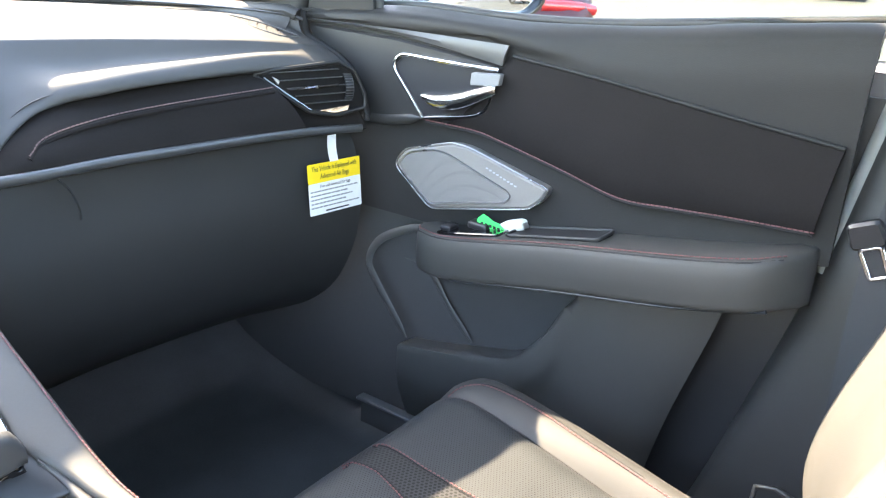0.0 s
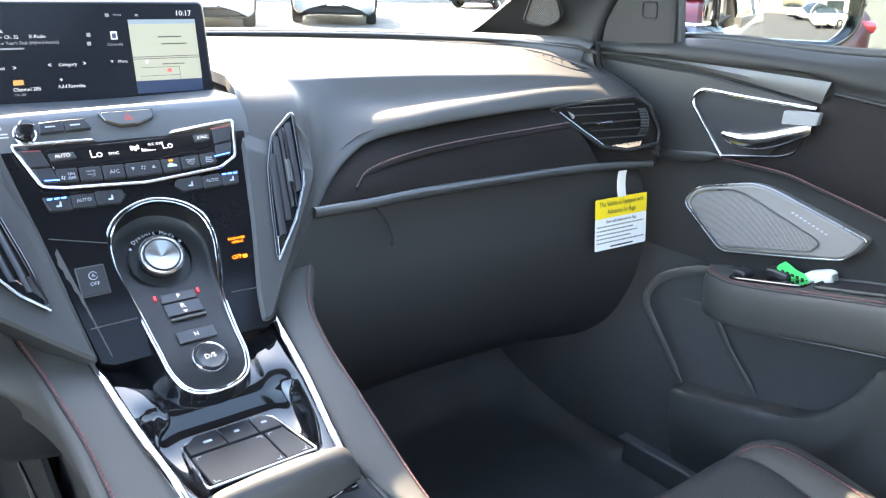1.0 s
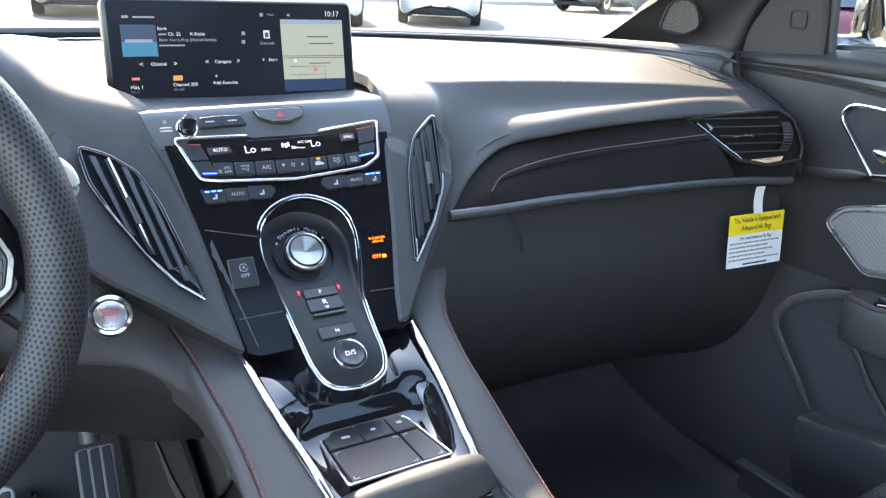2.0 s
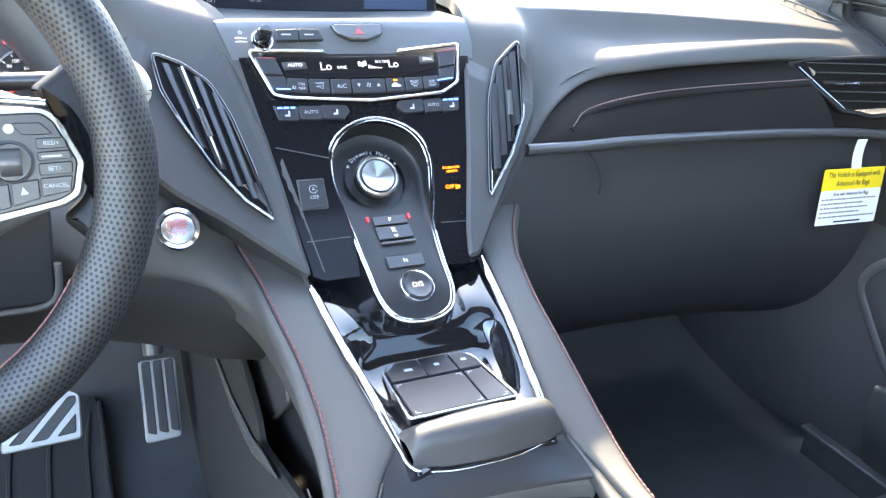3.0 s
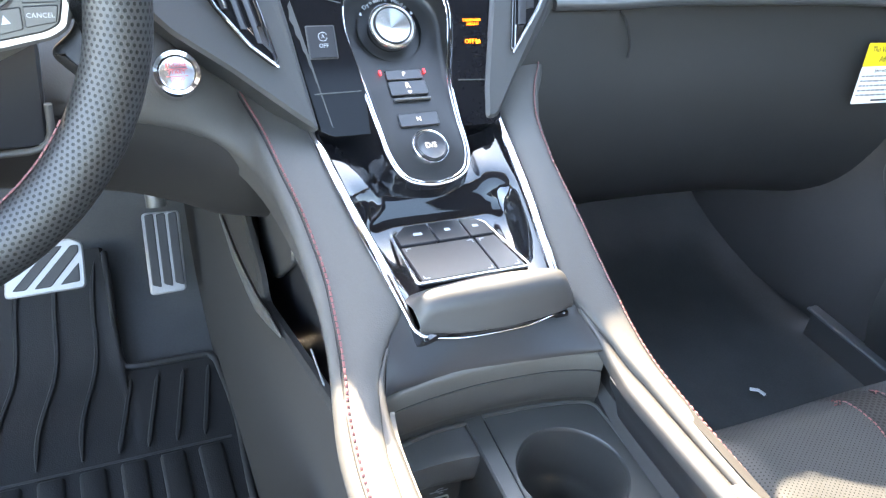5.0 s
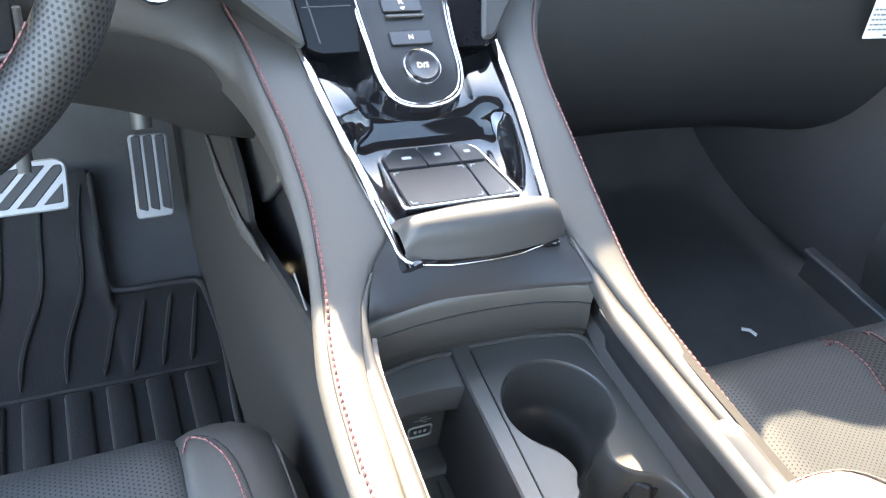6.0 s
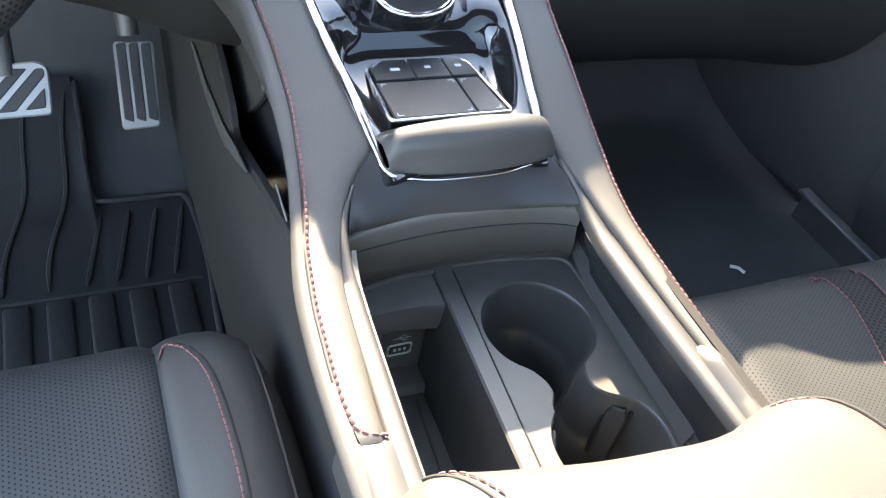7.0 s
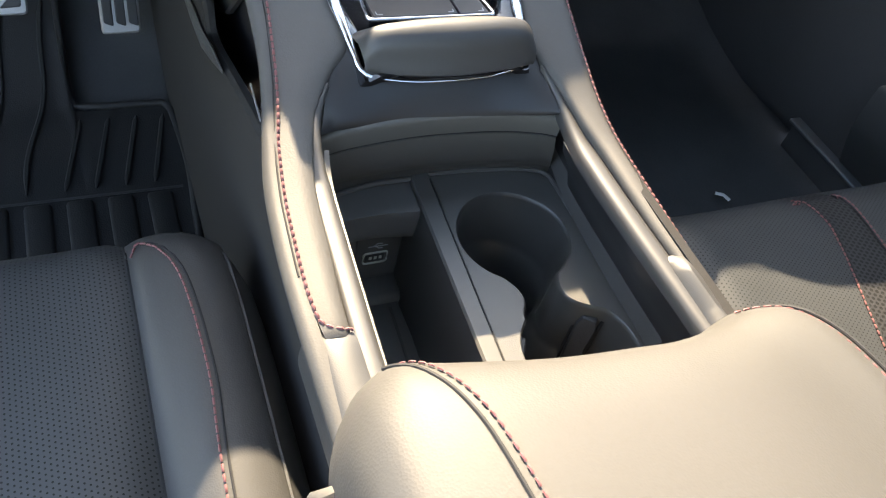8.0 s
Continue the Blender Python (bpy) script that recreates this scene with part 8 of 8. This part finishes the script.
# ---- the car's own outer side, seen in the mirror ----
PAINT_WHITE = surface("white_car_paint", (0.58, 0.585, 0.60), 0.18, coat=1.0, vary=0.02, wear=0.03)
DARK_GLASS = surface("dark_car_glass", (0.02, 0.03, 0.035), 0.05, wear=0.01, spec=0.8)
TYRE = surface("tyre_rubber", (0.02, 0.02, 0.02), 0.85)
# white paint toned down for its shaded side, with a pinkish reflection mixed in
OWN_SHADED_PAINT = surface("own_shaded_white_paint", (0.36, 0.34, 0.36), 0.2, coat=0.8, vary=0.02, wear=0.03)
own = thing("body_side", (0.9, -0.8, 0.3), "white outer side of the car with tinted rear windows", "car side", kind="structure")
part("skin", loft([[(0.800 + w, y, 1.070 + 0.4 * w), (0.845 + w, y, 0.985), (0.862 + w, y, 0.80), (0.850 + w, y, 0.50), (0.83 + w, y, 0.28)] for y, w in ((0.95, 0.0), (0.4, 0.006), (-0.4, 0.014), (-1.1, 0.040), (-1.6, 0.062), (-2.2, 0.050), (-2.6, 0.0))], 30, 16, 0.01), OWN_SHADED_PAINT, own, "white painted skin")
part("rear_quarter", loft([[(0.840, -1.62, 1.085), (0.80, -1.75, 1.25), (0.665, -1.7, 1.45)], [(0.83, -2.6, 1.05), (0.78, -2.45, 1.22), (0.66, -2.0, 1.46)]], 10, 10, 0.01), OWN_SHADED_PAINT, own, "white rear quarter")
for y0, y1, w0, w1 in ((0.16, -0.72, 0.008, 0.020), (-0.80, -1.60, 0.024, 0.050)):
    part("tinted_window", grid([[V((0.790 + w0, y0, 1.078)), V((0.665, y0 - 0.06, 1.44))], [V((0.785 + w1, y1, 1.090)), V((0.665, y1 + 0.12, 1.44))]], None, 0.004), DARK_GLASS, own, "tinted side window")
part("roof_edge", tube(spl([(0.68, 0.7, 1.47), (0.67, 0.0, 1.48), (0.67, -1.0, 1.48), (0.66, -2.0, 1.45)], 30), 0.03, 8), OWN_SHADED_PAINT, own, "white roof edge")
part("window_post", tube([V((0.803, -0.76, 1.08)), V((0.670, -0.74, 1.45))], 0.022, 8), GLOSS, own, "black window post")


# ---- parked cars ----
def parked_car(at, heading, paint, label, tall=1.62, group="parked cars", lamps=(0.7, 0.75, 0.8)):
    """A parked car: local x runs to its nose."""
    m = lift(at) @ Matrix.Rotation(radians(heading), 4, "Z")
    ob = thing("parked_car", at, label, "car", group)
    P = lambda x, y, z: m @ V((x, y, z))
    st = [(2.36, 0.66, 0.60, 0.34), (2.30, 0.82, 0.74, 0.26), (2.05, 0.90, 0.86, 0.22), (1.55, 0.925, 0.95, 0.21), (1.05, 0.93, 1.02, 0.21), (0.2, 0.935, 1.04, 0.21), (-1.0, 0.935, 1.05, 0.21), (-1.9, 0.92, 1.05, 0.22), (-2.25, 0.87, 0.98, 0.26), (-2.36, 0.72, 0.80, 0.36)]
    secs = []
    for x, w, t, b in st:
        half = [(w * 0.55, t + 0.015), (w * 0.90, t - 0.02), (w, t - 0.12), (w * 1.0, (t + b) / 2), (w * 0.97, b + 0.08), (w * 0.85, b)]
        secs.append([P(x, -y, z) for y, z in half[::-1]] + [P(x, 0, t + 0.025)] + [P(x, y, z) for y, z in half])
    for row, at_end in ((secs[0], 0), (secs[-1], len(secs) + 1)):
        mid = sum(row, V((0, 0, 0))) / len(row)
        secs.insert(at_end, [mid.lerp(p, 0.02) for p in row])
    part("body", loft(secs, 44, 40), paint, ob, "painted body")
    part("underside", plate(rounded(bar(-2.2, -0.8, 2.2, 0.8), 0.1), lambda u, v, h=0: P(u, v, 0.26 + h), 0.04, 0.01), TYRE, ob, smooth=False)
    cabin = []
    for x, w, z in ((1.10, 0.74, 1.02), (0.72, 0.70, tall - 0.24), (0.25, 0.64, tall - 0.02), (-0.6, 0.63, tall), (-1.4, 0.62, tall - 0.04), (-1.95, 0.64, tall - 0.22), (-2.20, 0.72, 1.03)):
        base = 0.84 if -2.1 < x < 0.9 else w
        cabin.append([P(x, -base, 1.0), P(x, -(base * 0.5 + w * 0.5), (1.0 + z) / 2), P(x, -w, z), P(x, 0, z + 0.02), P(x, w, z), P(x, (base * 0.5 + w * 0.5), (1.0 + z) / 2), P(x, base, 1.0)])
    part("glasshouse", loft(cabin, 30, 30), DARK_GLASS, ob, "dark windows")
    part("roof", loft([[P(x, -w, z), P(x, -w * 0.6, z + 0.018), P(x, 0, z + 0.03), P(x, w * 0.6, z + 0.018), P(x, w, z)] for x, w, z in ((0.30, 0.60, tall + 0.0), (-0.5, 0.625, tall + 0.012), (-1.4, 0.60, tall - 0.02), (-1.85, 0.58, tall - 0.12))], 20, 16), paint, ob, "painted roof")
    for s in (-1, 1):
        part("pillar", tube([P(1.06, s * 0.77, 1.02), P(0.70, s * 0.70, tall - 0.22), P(0.28, s * 0.635, tall)], 0.03, 8), paint, ob)
        part("pillar", tube([P(-0.55, s * 0.85, 1.02), P(-0.55, s * 0.64, tall)], 0.03, 8), TYRE, ob)
        part("pillar", tube([P(-2.05, s * 0.82, 1.02), P(-1.80, s * 0.62, tall - 0.12)], 0.05, 8), paint, ob)
        part("wing_mirror", tube([P(0.75, s * 0.90, 1.06), P(0.75, s * 1.06, 1.09)], 0.07, 10), paint, ob)
        part("headlamp", tube([P(2.20, s * 0.80, 0.72), P(2.29, s * 0.60, 0.70), P(2.33, s * 0.42, 0.68)], 0.05, 8), surface("lamp_glass", lamps, 0.1, coat=1.0), ob, "clear headlamp")
        part("tail_lamp", tube([P(-2.15, s * 0.90, 0.88), P(-2.28, s * 0.75, 0.90), P(-2.33, s * 0.45, 0.90)], 0.05, 8), surface("tail_lamp_red", (0.55, 0.02, 0.02), 0.15, coat=1.0), ob, "red tail lamp")
        for x in (1.42, -1.38):
            wh = part("wheel", turned([(0.20, -0.10), (0.33, -0.11), (0.345, -0.06), (0.345, 0.06), (0.33, 0.11), (0.20, 0.10)], lambda u, v, h=0: P(x + u, s * 0.83 + h, 0.345 + v), 28), TYRE, ob, "black tyre")
            part("rim", turned([(0.21, -0.08), (0.22, 0.10), (0.20, 0.105), (0.06, 0.06), (0.0, 0.07)] if s > 0 else [(0.21, 0.08), (0.22, -0.10), (0.20, -0.105), (0.06, -0.06), (0.0, -0.07)], lambda u, v, h=0: P(x + u, s * 0.83 + h, 0.345 + v), 20), BRUSHED, wh, "alloy rim")
            part("wheel_arch", tube([P(x + 0.40 * math.cos(a), s * 0.925, 0.36 + 0.40 * math.sin(a)) for a in [math.pi * i / 16 for i in range(17)]], 0.03, 6), TYRE, ob)
    part("grille", plate(rounded([(-0.42, 0.50), (-0.36, 0.70), (0.36, 0.70), (0.42, 0.50), (0.20, 0.40), (-0.20, 0.40)], 0.03), lambda u, v, h=0: P(2.36 + h - 0.10 * abs(u), u, v), 0.06, 0.01, rise=0.02), TYRE, ob, "dark grille", smooth=False)
    part("lower_intake", plate(rounded([(-0.66, 0.36), (0.66, 0.36), (0.60, 0.26), (-0.60, 0.26)], 0.03), lambda u, v, h=0: P(2.34 + h - 0.16 * abs(u), u, v), 0.06, 0.01, rise=0.02), TYRE, ob, "dark lower intake", smooth=False)
    part("plate_blank", plate(rounded(bar(-0.16, 0.42, 0.16, 0.52), 0.01), lambda u, v, h=0: P(2.40 + h, u, v), 0.02, 0.003, rise=0.01), WHITE, ob, "blank pale plate", smooth=False)
    return ob


SILVER_PAINT = surface("silver_car_paint", (0.45, 0.46, 0.47), 0.25, metal=0.3, coat=1.0, vary=0.02)
GREY_PAINT = surface("dark_grey_car_paint", (0.05, 0.052, 0.055), 0.25, coat=1.0, vary=0.02)
RED_PAINT = surface("red_car_paint", (0.060, 0.0022, 0.004), 0.35, coat=0.15, vary=0.02)
parked_car((10.2, 17.9, 0), -121, SILVER_PAINT, "silver parked saloon facing the car in bright sun", 1.46)
parked_car((6.7, 17.5, 0), -110, PAINT_WHITE, "white parked car with dark wheels in bright sun", 1.48)
parked_car((2.3, 19.8, 0), -97, SILVER_PAINT, "silver parked car in bright sun", 1.60)
parked_car((-0.6, 18.0, 0), -90, SILVER_PAINT, "silver parked sport utility car in bright sun", 1.65)
parked_car((12.0, 30.0, 0), 60, PAINT_WHITE, "white parked car far across the lot", 1.48)
parked_car((20.6, 23.6, 0), 200, GREY_PAINT, "dark grey parked sport utility car", 1.70)
parked_car((7.35, 5.15, 0), 35, RED_PAINT, "red parked car on the passenger side", 1.62)
parked_car((4.4, -21.5, 0), 150, SILVER_PAINT, "silver parked sport utility car behind, seen in the mirror", 1.68)
parked_car((7.4, -22.5, 0), 150, PAINT_WHITE, "white parked car behind, seen in the mirror", 1.50)

# pale kerb islands and buildings around the lot
TAN = surface("tan_wall", (0.40, 0.34, 0.25), 0.9, weave=8, vary=0.12)
DIRT = surface("tan_gravel", (0.24, 0.20, 0.15), 0.95, weave=40, vary=0.25)
KERB = surface("pale_kerb", (0.32, 0.31, 0.29), 0.9, weave=60, vary=0.1)
isl = thing("planting_island", (16, 34, 0), "tan gravel planting island with pale kerb", "island", kind="structure")
part("kerb", plate(rounded(bar(4, 27, 40, 48), 2.0), lambda u, v, h=0: V((u, v, 0.15 + h)), 0.15, 0.03), KERB, isl, "pale kerb", smooth=False)
part("gravel", plate(rounded(bar(4.2, 27.2, 39.8, 47.8), 1.9), lambda u, v, h=0: V((u, v, 0.17 + h)), 0.05, 0.01), DIRT, isl, "tan gravel", smooth=False)


def building(name, x0, y0, x1, y1, h, label, face, holes):
    ob = thing(name, ((x0 + x1) / 2, (y0 + y1) / 2, 0), label, "building")
    part("wall", block((x0, y0, 0), (x1, y1, h), 0.05), TAN, ob, "tan rendered wall", smooth=False)
    part("parapet", block((x0 - 0.2, y0 - 0.2, h), (x1 + 0.2, y1 + 0.2, h + 0.4), 0.05), KERB, ob, "pale parapet", smooth=False)
    for k in range(holes):
        if face == "y":
            u = x0 + (x1 - x0) * (k + 0.5) / holes
            part("window", block((u - 1.4, y1 - 0.1, 1.0), (u + 1.4, y1 + 0.06, 2.8), 0.02), DARK_GLASS, ob, smooth=False)
        else:
            u = y0 + (y1 - y0) * (k + 0.5) / holes
            part("window", block((x0 - 0.06, u - 1.4, 1.0), (x0 + 0.1, u + 1.4, 2.8), 0.02), DARK_GLASS, ob, smooth=False)
    return ob


building("tan_building", -12, -52, 26, -38, 3.6, "long tan commercial building behind the car park", "y", 6)
building("low_building", 16.5, -25, 30, 12, 5.0, "low tan building beside the car park", "x", 7)
